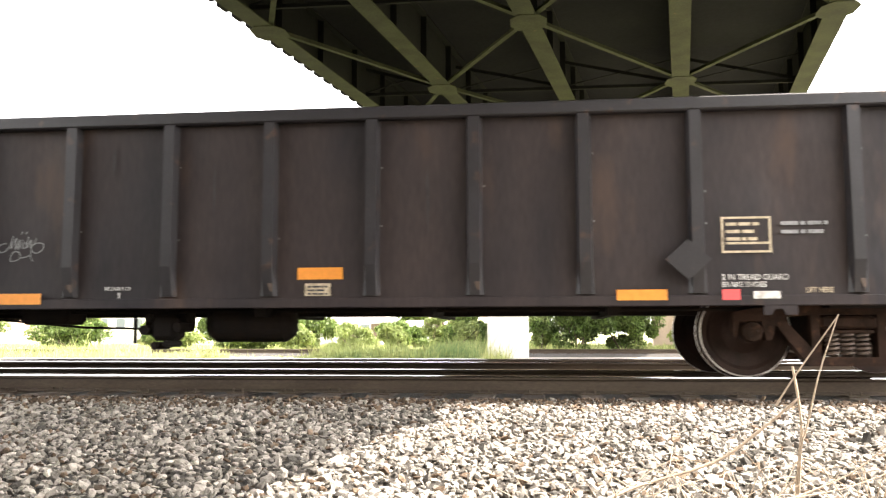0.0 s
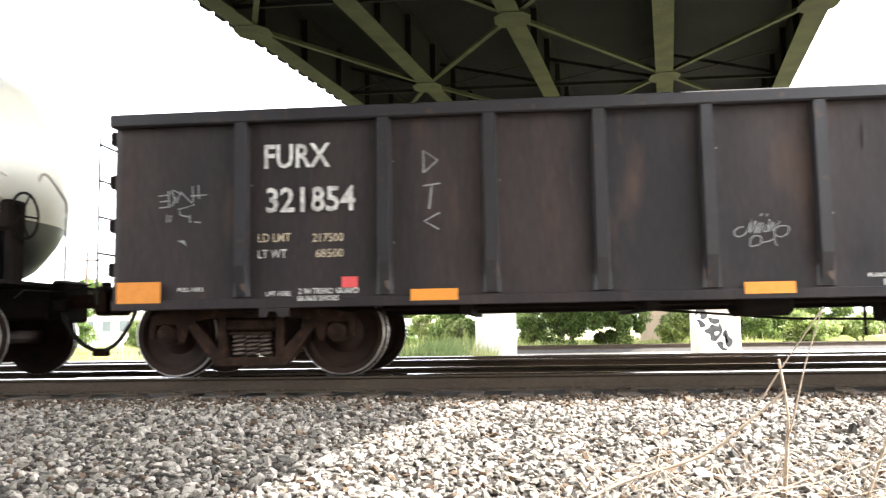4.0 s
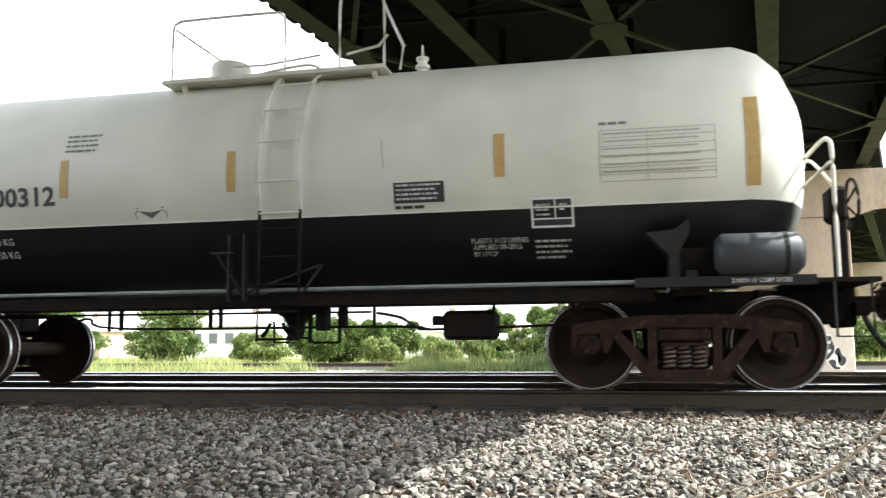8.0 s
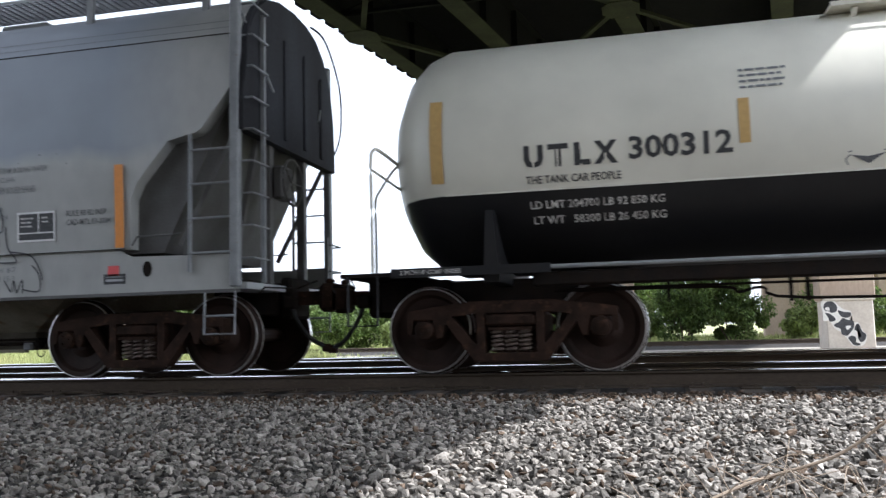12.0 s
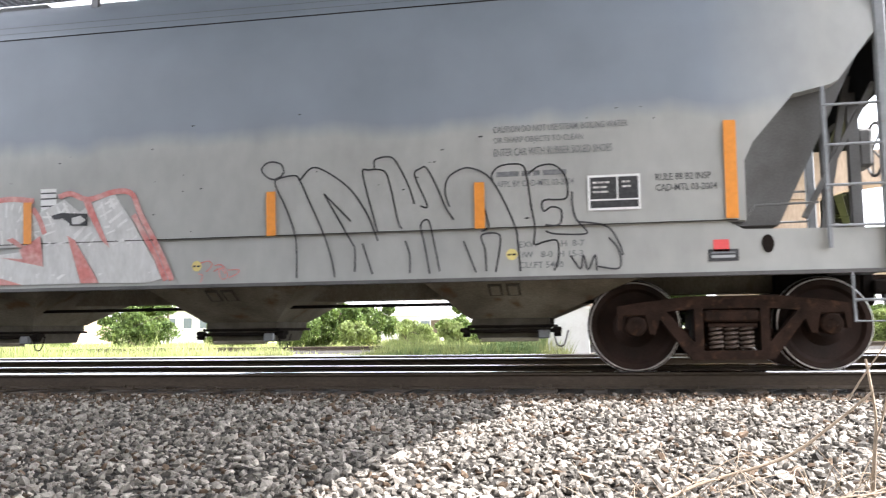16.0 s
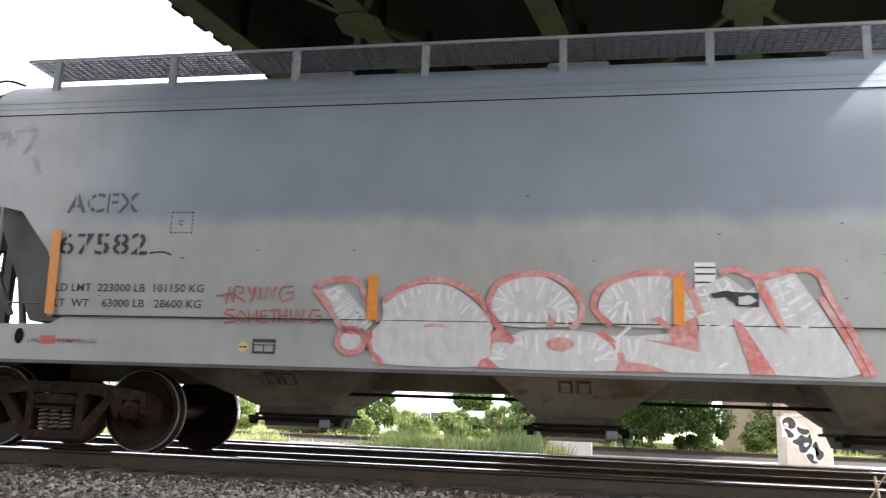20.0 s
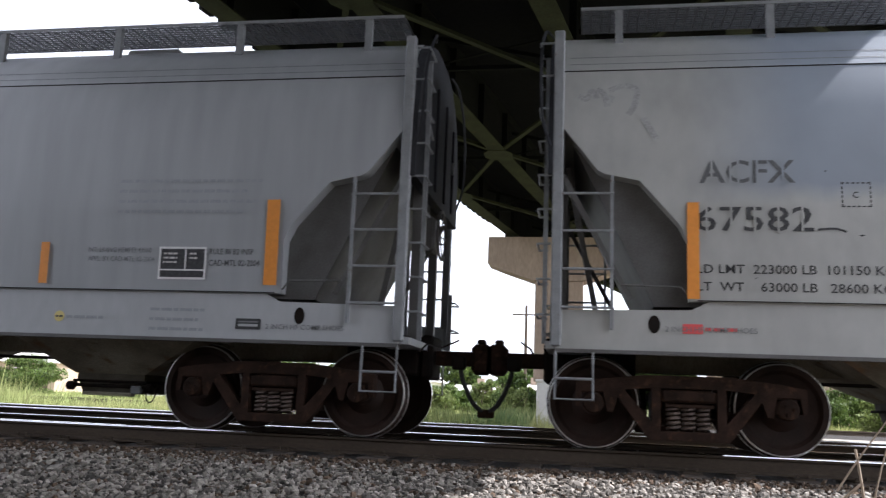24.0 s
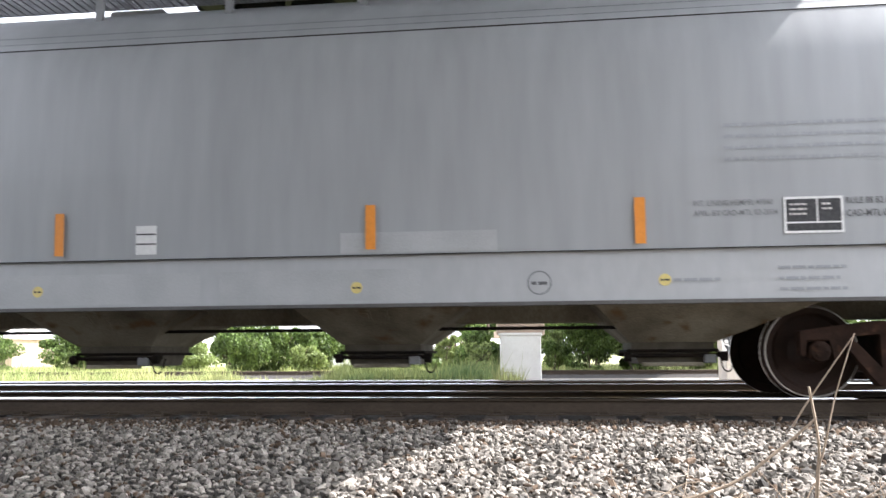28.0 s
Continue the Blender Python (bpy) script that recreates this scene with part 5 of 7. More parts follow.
for k in range(6):
    bars("table_writing", T(-15.14), 2.46 - 0.075 * k, 0.9, 1, 0.075, 0.014, tank_y, M_TABLE, table, fill=0.5, seed=17 + k)
bm = patch(bmesh.new(), [(T(-20.14), 1.925), (T(-19.985), 1.842), (T(-19.85), 1.93), (T(-19.99), 1.905)], tank_y, curvy=False)
for pts in ([(-20.14, 1.93), (-20.18, 1.89), (-20.16, 1.84)], [(-19.85, 1.93), (-19.80, 1.89), (-19.81, 1.84)], [(-20.16, 1.95), (-20.13, 1.96)], [(-19.86, 1.95), (-19.83, 1.96)]):
    ribbon(bm, [(T(x), z) for x, z in pts], 0.010, tank_y)
part("scribble", bm, M_STENCIL, tank, "small dark spray scrawl")
bm = bmesh.new()
for x in (T(-18.85), T(-19.02)):
    bar(bm, (x, -1.28, 1.62), (x, -1.28, 0.92), 0.10, 0.02)
bar(bm, (T(-19.20), -1.36, 1.42), (T(-18.95), -1.36, 1.42), 0.06, 0.02)
bar(bm, (T(-19.15), -1.34, 1.40), (T(-18.88), -1.28, 1.0), 0.04, 0.02)
bar(bm, (T(-18.85), -1.28, 1.0), (T(-18.0), -1.28, 1.28), 0.035, 0.02)
bar(bm, (T(-18.0), -1.28, 1.28), (T(-18.2), -1.28, 1.0), 0.035, 0.02)
part("side_step_bracket", bm, M_TANKLOW, tank)
# air pipes, levers and valves hanging under the shell
ug = part("brake_pipe", tube(bmesh.new(), curve_pts([(-4.0, -0.9, 0.80), (-2.46, -0.9, 0.79), (-2.25, -0.9, 0.73), (-2.03, -0.9, 0.77), (-1.6, -0.9, 0.655), (1.61, -0.9, 0.645), (1.93, -0.9, 0.61), (3.9, -0.9, 0.66)], 4), 0.016, 6), M_UNDER, tank)
part("upper_pipe", tube(bmesh.new(), [(-3.9, -0.92, 0.815), (-1.2, -0.92, 0.81), (1.3, -0.92, 0.80)], 0.014, 6), M_UNDER, tank)
part("flex_hose", tube(bmesh.new(), curve_pts([(1.36, -0.9, 0.79), (1.61, -0.9, 0.74), (1.77, -0.9, 0.65), (1.93, -0.9, 0.61)], 5), 0.018, 6), M_HOSE, ug)
for x, lo, w in ((-1.78, 0.63, 0.03), (-1.63, 0.63, 0.05), (-0.54, 0.66, 0.05), (-0.42, 0.66, 0.05), (0.62, 0.48, 0.06), (0.95, 0.48, 0.04), (1.33, 0.65, 0.04), (2.6, 0.62, 0.04), (3.4, 0.6, 0.05), (-2.9, 0.66, 0.04)):
    part("pipe_hanger", bar(bmesh.new(), (x, -0.9, 0.86), (x, -0.9, lo), w, 0.03), M_UNDER, ug)
part("lower_link", tube(bmesh.new(), [(0.36, -0.9, 0.55), (0.62, -0.9, 0.53), (0.66, -0.9, 0.485), (0.95, -0.9, 0.485)], 0.014, 6), M_UNDER, ug)
part("valve_box", B(0.70, 0.83, -0.98, -0.82, 0.61, 0.86, bevel=0.015), M_UNDER, ug)
part("valve_box", B(0.98, 1.03, -0.96, -0.86, 0.66, 0.86), M_UNDER, ug)
part("valve_box", rod(bmesh.new(), (1.96, -0.9, 0.70), (2.1, -0.9, 0.70), 0.05, 10), M_UNDER, ug)
ol = part("bottom_outlet", lathe(bmesh.new(), [(0.55, 0.07), (0.62, 0.10), (0.70, 0.10), (0.78, 0.16), (0.86, 0.30), (1.05, 0.34)], 0.22, 18, -0.3, 0, "z"), M_UNDER, tank, "black bottom outlet valve")
bm = tube(bmesh.new(), [(0.02, -0.8, 0.55), (0.07, -0.8, 0.60), (0.12, -0.8, 0.70)], 0.022, 6)
tube(bm, [(0.36, -0.8, 0.56), (0.30, -0.8, 0.62), (0.26, -0.8, 0.70)], 0.022, 6)
part("valve_leg", bm, M_UNDER, ol)
part("outlet_stirrup", tube(bmesh.new(), [(0.16, -0.8, 0.72), (0.17, -0.8, 0.49), (0.34, -0.8, 0.49), (0.34, -0.8, 0.62)], 0.016, 6), M_UNDER, ol)
part("brake_valve", B(2.08, 2.62, -0.98, -0.6, 0.50, 0.80, bevel=0.04), M_UNDER, tank, "boxy black brake valve")
part("running_beam", B(-4.2, 4.2, -1.16, -0.98, 0.845, 0.99, bevel=0.02), M_UNDER, tank, "black beam under the shell")


# covered hoppers, 16.4 m between the corner posts
SECTION = [(1.355, 1.40), (1.375, 1.85), (1.40, 2.30), (1.395, 2.80), (1.37, 3.30), (1.30, 3.60), (1.255, 3.735), (1.245, 3.745), (1.15, 3.93), (1.0, 4.12), (0.75, 4.30), (0.45, 4.385), (0.0, 4.42)]


def hop_y(z):
    for (a, za), (b, zb) in zip(SECTION, SECTION[1:]):
        if z <= zb:
            return -(a + (b - a) * (z - za) / (zb - za)) - 0.006 if z > za else -1.36
    return -0.5


def end_x(z):
    pts = [(1.40, 6.97), (1.95, 6.97), (2.12, 7.05), (2.55, 7.42), (2.62, 7.75), (2.66, 7.82), (3.08, 8.14), (3.10, 8.20), (4.6, 8.20)]
    for (za, xa), (zb, xb) in zip(pts, pts[1:]):
        if z <= zb:
            return xa + (xb - xa) * max(z - za, 0) / (zb - za)
    return 8.2


def hopper(paint, label, x_mid):
    car = thing("covered_hopper_car", label, "railcar", group="cars of the train")
    # outer skin: side sheets and roof, cut back to a bulging outline at both ends
    bm = bmesh.new()
    zs = sorted(set([z for _, z in SECTION] + [1.55, 1.95, 2.05, 2.12, 2.25, 2.4, 2.55, 2.62, 2.66, 2.9, 3.08, 3.1]))
    prof = []
    for z in zs:
        for (a, za), (b, zb) in zip(SECTION, SECTION[1:]):
            if za <= z <= zb:
                prof.append((a + (b - a) * (z - za) / (zb - za), z))
                break
    rows = [(-a, z) for a, z in prof] + [(a, z) for a, z in prof[::-1][1:]]
    cols = []
    for y, z in rows:
        e = end_x(z)
        cols.append([bm.verts.new((x, y, z)) for x in [-e] + [e * k / 8 for k in range(-7, 8)] + [e]])
    for a, b in zip(cols, cols[1:]):
        for i in range(len(a) - 1):
            bm.faces.new((a[i], a[i + 1], b[i + 1], b[i]))
    for i in range(len(prof) - 1):
        j = len(rows) - 1 - i
        for k in (0, -1):
            if rows[i + 1][0] < -0.01:
                f = (cols[i][k], cols[i + 1][k], cols[j - 1][k], cols[j][k])
                bm.faces.new(f if k == 0 else f[::-1])
    bm.faces.new(cols[0][::-1] + cols[-1])
    bmesh.ops.recalc_face_normals(bm, faces=bm.faces)
    for f in bm.faces:
        f.smooth = True
    for e in bm.edges:
        if len(e.link_faces) == 2 and e.calc_face_angle() > 0.45:
            e.smooth = False
    part("hull", bm, paint, car, "smooth welded side sheets and roof")
    part("seam", B(-8.15, 8.15, -1.262, -1.24, 3.726, 3.737), M_UNDER, car)
    for z in (3.82, 3.91):
        bm = bmesh.new()
        bm.faces.new([bm.verts.new((x, hop_y(q), q)) for x, q in ((-8.1, z), (8.1, z), (8.1, z + 0.008), (-8.1, z + 0.008))])
        part("roof_seam", bm, M_FADE, car)
    part("seam", B(-6.9, 6.9, -1.367, -1.35, 1.403, 1.411), M_UNDER, car)
    for s in (-1, 1):
        # sloping end hopper, seen under the cut-back skin
        bm = prism(bmesh.new(), [(s * 6.5, 1.36), (s * 7.28, 1.36), (s * 8.10, 3.06), (s * 8.10, 3.14), (s * 6.5, 3.14)], -1.22, 1.22)
        part("end_hopper", bm, M_HOPEND, car, "sloping end sheet, shade painted in")
        for q in (-1, 1):
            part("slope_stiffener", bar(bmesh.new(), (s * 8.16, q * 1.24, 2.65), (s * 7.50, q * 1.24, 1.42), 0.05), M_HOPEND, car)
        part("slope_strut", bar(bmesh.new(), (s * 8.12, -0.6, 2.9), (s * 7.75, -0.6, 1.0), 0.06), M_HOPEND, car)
        for q in (-1, 1):
            cp = part("corner_post", B(s * 8.15, s * 8.25, q * 1.40, q * 1.30, 0.95, 4.12, bevel=0.012), M_STEEL, car, "upright grey corner post")
            ld = part("end_ladder", bar(bmesh.new(), (s * 8.33, q * 0.95, 1.0), (s * 8.33, q * 0.95, 4.0 if q < 0 else 1.7), 0.045), M_STEEL, car)
            for k in range(9 if q < 0 else 2):
                z = 1.25 + k * 0.345
                part("grab_rung", tube(bmesh.new(), [(s * 8.26, q * 1.33, z), (s * 8.39, q * 1.33, z), (s * 8.39, q * 0.95, z), (s * 8.30, q * 0.95, z)], 0.012, 5), M_STEEL, ld)
            sl = part("side_ladder", bar(bmesh.new(), (s * 7.68, q * 1.37, 1.12), (s * 7.68, q * 1.37, 2.62), 0.045, 0.03), M_STEEL, car, "side ladder with round rungs")
            for k in range(4):
                z = 1.32 + k * 0.37
                part("rung", rod(bmesh.new(), (s * 7.66, q * 1.385, z), (s * 8.2, q * 1.385, z), 0.013), M_STEEL, sl)
            part("grab_iron", tube(bmesh.new(), [(s * 6.98, q * 1.36, 1.44), (s * 7.05, q * 1.37, 1.53), (s * 7.6, q * 1.37, 1.54)], 0.011, 5), M_HOPEND, car)
            part("sill_step", tube(bmesh.new(), [(s * 7.85, q * 1.36, 0.90), (s * 7.85, q * 1.38, 0.46), (s * 8.20, q * 1.38, 0.46), (s * 8.20, q * 1.36, 0.90)], 0.015, 6), M_STEEL, car)
            part("sill_step", rod(bmesh.new(), (s * 7.85, q * 1.375, 0.65), (s * 8.20, q * 1.375, 0.65), 0.013), M_STEEL, car)
            part("diagonal_rail", rod(bmesh.new(), (s * 8.20, q * 1.3, 4.05), (s * 8.34, q * 0.7, 3.2), 0.014), M_STEEL, car)
        part("end_plate", B(s * 7.9, s * 8.3, -1.3, 1.3, 0.93, 1.0), M_HOPSILL, car)
        # the full end sheet closes the body above the slope
        edge = [(-a, z) for a, z in prof if z >= 2.6] + [(a, z) for a, z in prof[::-1] if z >= 2.6 and a > 0.01]
        bm = bmesh.new()
        inner, outer = [[bm.verts.new((s * x, y * k, 3.4 + (z - 3.4) * k)) for y, z in edge] for x, k in ((8.205, 0.998), (8.30, 0.985))]
        bm.faces.new(inner)
        bm.faces.new(outer[::-1])
        for i in range(len(edge)):
            j = (i + 1) % len(edge)
            bm.faces.new((inner[i], inner[j], outer[j], outer[i]))
        bmesh.ops.recalc_face_normals(bm, faces=bm.faces)
        part("end_sheet", bm, M_ENDSHEET, car, "end sheet with rounded shoulders, painted dark as backlit")
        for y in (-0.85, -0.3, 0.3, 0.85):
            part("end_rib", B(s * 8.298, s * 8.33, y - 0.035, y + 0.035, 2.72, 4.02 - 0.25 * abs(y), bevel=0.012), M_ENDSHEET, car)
        for q in (-1, 1):
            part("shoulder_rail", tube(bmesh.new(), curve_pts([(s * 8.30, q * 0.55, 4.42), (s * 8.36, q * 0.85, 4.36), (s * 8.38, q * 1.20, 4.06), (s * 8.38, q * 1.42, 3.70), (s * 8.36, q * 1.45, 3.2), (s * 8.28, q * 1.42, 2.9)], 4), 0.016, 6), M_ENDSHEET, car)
        for y in (-0.5, 0.5):
            part("end_post", B(s * 8.12, s * 8.22, y - 0.05, y + 0.05, 0.95, 2.75), M_HOPEND, car)
        add_truck(car, 6.845 if s > 0 else -6.95)
        add_coupler(car, s * 8.3, s, 0.86, *((0.535, 0.10) if s > 0 and paint is M_HOP1 else (0.665, 0.38)))
        part("shear_plate", B(s * 6.2, s * 8.2, -1.2, 1.2, 0.98, 1.04), M_UNDER, car)
    bm = tube(bmesh.new(), [(8.42, -0.35 + 0.27 * math.cos(k * math.pi / 10), 2.2 + 0.27 * math.sin(k * math.pi / 10)) for k in range(21)], 0.016, 6)
    for k in range(5):
        a = k * 2 * math.pi / 5
        rod(bm, (8.40, -0.35, 2.2), (8.42, -0.35 + 0.27 * math.cos(a), 2.2 + 0.27 * math.sin(a)), 0.011, 5)
    hb = part("hand_brake", bm, M_HOPEND, car, "spoked hand brake wheel")
    part("brake_box", B(8.22, 8.36, -0.5, -0.2, 2.0, 2.4, bevel=0.03), M_HOPEND, hb)
    for q in (-1, 1):
        bm = prism(bmesh.new(), [(-8.2, 0.93), (8.2, 0.93), (8.2, 1.30), (6.95, 1.32), (6.80, 1.40), (-6.80, 1.40), (-6.95, 1.32), (-8.2, 1.30)], q * 1.33, q * 1.29)
        part("side_sill", bm, M_HOPSILL if paint is M_HOP2 else M_HOP1, car, "deep side sill plate")
        part("sill_lip", B(-8.2, 8.2, q * 1.36, q * 1.25, 0.895, 0.93), M_HOPEND, car)
        # running board on posts along the roof
        bm = bmesh.new()
        for k in range(11):
            y = q * (0.33 + k * 0.058)
            box(bm, -8.0, 8.0, y - 0.009, y + 0.009, 4.557, 4.575)
        for k in range(161):
            box(bm, -8.0 + k * 0.1, -7.982 + k * 0.1, min(q * 0.92, q * 0.33), max(q * 0.92, q * 0.33), 4.551, 4.557)
        rb = part("running_board", bm, M_GRATE, car, "open steel grating roof walkway")
        part("board_edge", B(-8.0, 8.0, q * 0.93, q * 0.915, 4.55, 4.585), M_STEEL, rb)
        for k in range(11):
            x = -7.6 + k * 1.52
            part("board_post", B(x - 0.04, x + 0.04, q * 0.92, q * 0.86, 4.15, 4.56), M_STEEL, rb)
    for k in range(4):
        xc = (k - 1.5) * 3.03 + 0.08
        x = xc + 0.06
        bm = bmesh.new()
        west, east = (1.28 if k == 0 else 0.88), (1.28 if k == 3 else 0.88)
        rings = [[bm.verts.new((x + (hw if a < 0 else he) * a, b * hy, z)) for a, b in ((-1, -1), (1, -1), (1, 1), (-1, 1))]
                 for hw, he, hy, z in ((0.43, 0.43, 0.52, 0.545), (west - (x - xc), east + (x - xc), 1.16, 0.925))]
        for lo, hi in zip(rings, rings[1:]):
            for i in range(4):
                bm.faces.new((lo[i], lo[(i + 1) % 4], hi[(i + 1) % 4], hi[i]))
        bm.faces.new(rings[0][::-1])
        bm.faces.new(rings[-1])
        ch = part("discharge_chute", bm, M_CHUTE, car, "grimy sloping discharge chute")
        part("outlet_throat", B(x - 0.415, x + 0.415, -0.50, 0.50, 0.47, 0.56), M_HOLE, ch, "grimy brown outlet throat")
        part("outlet_frame", B(x - 0.46, x + 0.46, -0.52, 0.52, 0.445, 0.475, bevel=0.008), M_UNDER, ch, "flanged outlet frame")
        part("outlet_gate", prism(bmesh.new(), [(x - 0.39, 0.445), (x - 0.34, 0.325), (x + 0.33, 0.325), (x + 0.38, 0.445)], -0.48, 0.48), M_HOLE, ch)
        part("gate_lip", B(x - 0.31, x + 0.30, -0.55, -0.46, 0.30, 0.34, bevel=0.008), M_CHUTE, ch)
        part("gate_shaft", rod(bmesh.new(), (x - 0.47, -0.54, 0.41), (x + 0.54, -0.54, 0.41), 0.020), M_UNDER, ch)
        for q in (-0.46, 0.50):
            part("gate_pinion", rod(bmesh.new(), (x + q - 0.035, -0.54, 0.40), (x + q + 0.035, -0.54, 0.40), 0.05, 10), M_UNDER, ch)
        for q in (-0.54, 0.44):
            part("frame_lug", B(x + q, x + q + 0.10, -0.51, -0.44, 0.40, 0.445, bevel=0.01), M_UNDER, ch)
        part("vibrator_bracket", B(x + 0.30, x + 0.42, -0.585, -0.525, 0.33, 0.42, bevel=0.012), M_STEEL, ch, "pale cast bracket on the outlet")
        part("gate_cable", tube(bmesh.new(), curve_pts([(x + 0.46, -0.54, 0.41), (x + 0.49, -0.55, 0.27), (x + 0.56, -0.55, 0.26), (x + 0.61, -0.54, 0.41)], 4), 0.008, 5), M_UNDER, ch)
        for dx in (-0.09, 0.09):
            hole = part("poke_hole_frame", bar(bmesh.new(), (x + dx, -1.085, 0.885), (x + dx, -0.905, 0.78), 0.14, 0.03), M_HOLE if paint is M_HOP1 else M_CHUTE, ch)
            part("hole_cover", bar(bmesh.new(), (x + dx, -1.060, 0.862), (x + dx, -0.928, 0.788), 0.09, 0.034), M_CHUTE, hole)
        part("hatch_cover", B(x - 0.35, x + 0.35, -0.35, 0.35, 4.42, 4.55, bevel=0.03), M_HOPSILL, car)
    part("train_pipe", rod(bmesh.new(), (-6.2, -0.6, 0.70), (6.2, -0.6, 0.70), 0.018), M_UNDER, car)
    part("centre_sill", B(-8.3, 8.3, -0.19, 0.19, 0.775, 0.98), M_CHUTE, car)
    return car


H1X, H2X = -34.37, -52.30
h1 = hopper(M_HOP1, "pale grey covered hopper car with graffiti and a darker repainted band", H1X)
h2 = hopper(M_HOP2, "plain grey covered hopper car with patched paint", H2X)
P = lambda x: x - H1X
Q = lambda x: x - H2X
SY = -1.336


def oval(car, x, z):
    # No hole is cut: a flat black patch paints the dark inside.
    bm = bmesh.new()
    bm.faces.new([bm.verts.new((x + 0.055 * math.cos(a), SY, z + 0.085 * math.sin(a))) for a in [k * math.pi / 10 for k in range(20)]])
    part("painted_jacking_hole", bm, M_UNDER, car, "flat dark oval painted for a shaded hole in the sill")


def round_decal(car, x, z, r, m, label):
    bm = bmesh.new()
    bm.faces.new([bm.verts.new((x + r * math.cos(a), SY, z + r * math.sin(a))) for a in [k * math.pi / 12 for k in range(24)]])
    d = part("round_sticker", bm, m, car, label)
    bars("sticker_writing", x - r * 0.7, z - 0.01, r * 1.4, 1, 0.03, 0.018, SY - 0.003, M_BLACK, d)


def strip(car, x0, x1, z0, z1, lean=0.0):
    bm = bmesh.new()
    n = 5
    for k in range(n):
        za, zb = z0 + (z1 - z0) * k / n, z0 + (z1 - z0) * (k + 1) / n
        bm.faces.new([bm.verts.new((x, hop_y(z) - 0.02, z)) for x, z in ((x0, za), (x1, za), (x1, zb), (x0, zb))])
    part("reflector", bm, M_ORANGE, car, "orange reflective strip")


for a in (-29.92, -32.06, -34.83, -37.78):
    strip(h1, P(a), P(a) + 0.10, 1.405, 1.855)
strip(h1, P(-27.58), P(-27.47), 1.42, 2.33)
strip(h1, P(-41.36), P(-41.25), 1.42, 2.33)
for a in (-48.045, -50.641, -53.909):
    strip(h2, Q(a), Q(a) + 0.10, 1.46, 1.90)
strip(h2, Q(-45.52), Q(-45.38), 1.48, 2.36)
data_box(h1, P(-28.831), P(-28.341), 1.54, 1.875, hop_y)
data_box(h2, Q(-46.687), Q(-46.158), 1.525, 1.865, hop_y)
for x, car, f in ((-27.219, h1, P), (-41.658, h1, P), (-45.128, h2, Q)):
    oval(car, f(x), 1.18)
for x, z in ((-29.57, 1.147), (-32.84, 1.12), (-39.08, 1.115)):
    round_decal(h1, P(x), z, 0.055, M_YELLOW, "round yellow sticker")
for x, z in ((-47.78, 1.118), (-50.74, 1.09), (-54.1, 1.10)):
    round_decal(h2, Q(x), z, 0.058, M_YELLOW, "round yellow sticker")
bm = bmesh.new()
ribbon(bm, [(Q(-48.954) + 0.11 * math.cos(k * math.pi / 8), 1.109 + 0.11 * math.sin(k * math.pi / 8)) for k in range(16)], 0.014, SY, closed=True, n=2)
part("round_mark", bm, M_FADE, h2, "thin dark ring mark")
bars("ring_writing", Q(-49.03), 1.09, 0.15, 1, 0.03, 0.03, SY, M_STENCIL, h2)
for car, f, x in ((h2, Q, -45.80), (h1, P, -27.75)):
    d = decal(car, "plate", f(x), f(x) + 0.27, 1.03, 1.14, SY, M_BLACK, "small dark riveted plate")
    decal(car, "plate_face", f(x) + 0.03, f(x) + 0.24, 1.06, 1.085, SY - 0.003, M_HOPSILL)
    decal(car, "plate_face", f(x) + 0.03, f(x) + 0.24, 1.10, 1.115, SY - 0.003, M_FADE)
decal(h1, "red_sticker", P(-27.70), P(-27.56), 1.12, 1.23, SY, M_RED)
decal(h1, "red_sticker", P(-41.40), P(-41.22), 1.10, 1.19, SY, M_RED)
bars("small_writing", P(-41.2), 1.13, 0.33, 1, 0.05, 0.03, SY, M_RED, h1, seed=21)
d = decal(h1, "white_label", P(-34.634), P(-34.447), 1.73, 1.995, hop_y, M_LABEL, "white label with black bars")
for z in (1.80, 1.88, 1.94):
    decal(h1, "label_bar", P(-34.63), P(-34.45), z, z + 0.015, lambda z: hop_y(z) - 0.003, M_BLACK)
d = decal(h2, "white_label", Q(-53.036), Q(-52.81), 1.46, 1.755, hop_y, M_LABEL, "white label with black bars")
for z in (1.56, 1.66):
    decal(h2, "label_bar", Q(-53.03), Q(-52.82), z, z + 0.015, lambda z: hop_y(z) - 0.003, M_BLACK)
letters("lettering", "ACFX", P(-41.24), 2.52, 0.225, 0.86, hop_y, M_STENCIL, h1, 0.012)
for x in (-41.14, -40.97, -40.90, -40.73, -40.50):
    decal(h1, "stencil_gap", P(x), P(x) + 0.022, 2.50, 2.76, lambda z: hop_y(z) - 0.003, M_HOP1)
for x in (-41.19, -40.97, -40.76, -40.55, -40.34):
    decal(h1, "stencil_gap", P(x), P(x) + 0.020, 2.04, 2.31, lambda z: hop_y(z) - 0.003, M_HOP1)
letters("lettering", "2 INCH HF COMP SHOES", P(-41.56), 1.115, 0.05, 0.82, SY - 0.003, M_FADE, h1, 0.004)
bm = bmesh.new()
for pts in ([(-8.01, 3.44), (-7.93, 3.40), (-7.88, 3.49), (-7.83, 3.40)], [(-7.83, 3.51), (-7.76, 3.45), (-7.73, 3.31)], [(-7.71, 3.49), (-7.58, 3.54), (-7.45, 3.50), (-7.47, 3.32), (-7.53, 3.22)], [(-7.68, 3.43), (-7.71, 3.36)], [(-7.39, 3.19), (-7.26, 2.96)]):
    ribbon(bm, pts, 0.06, hop_y)
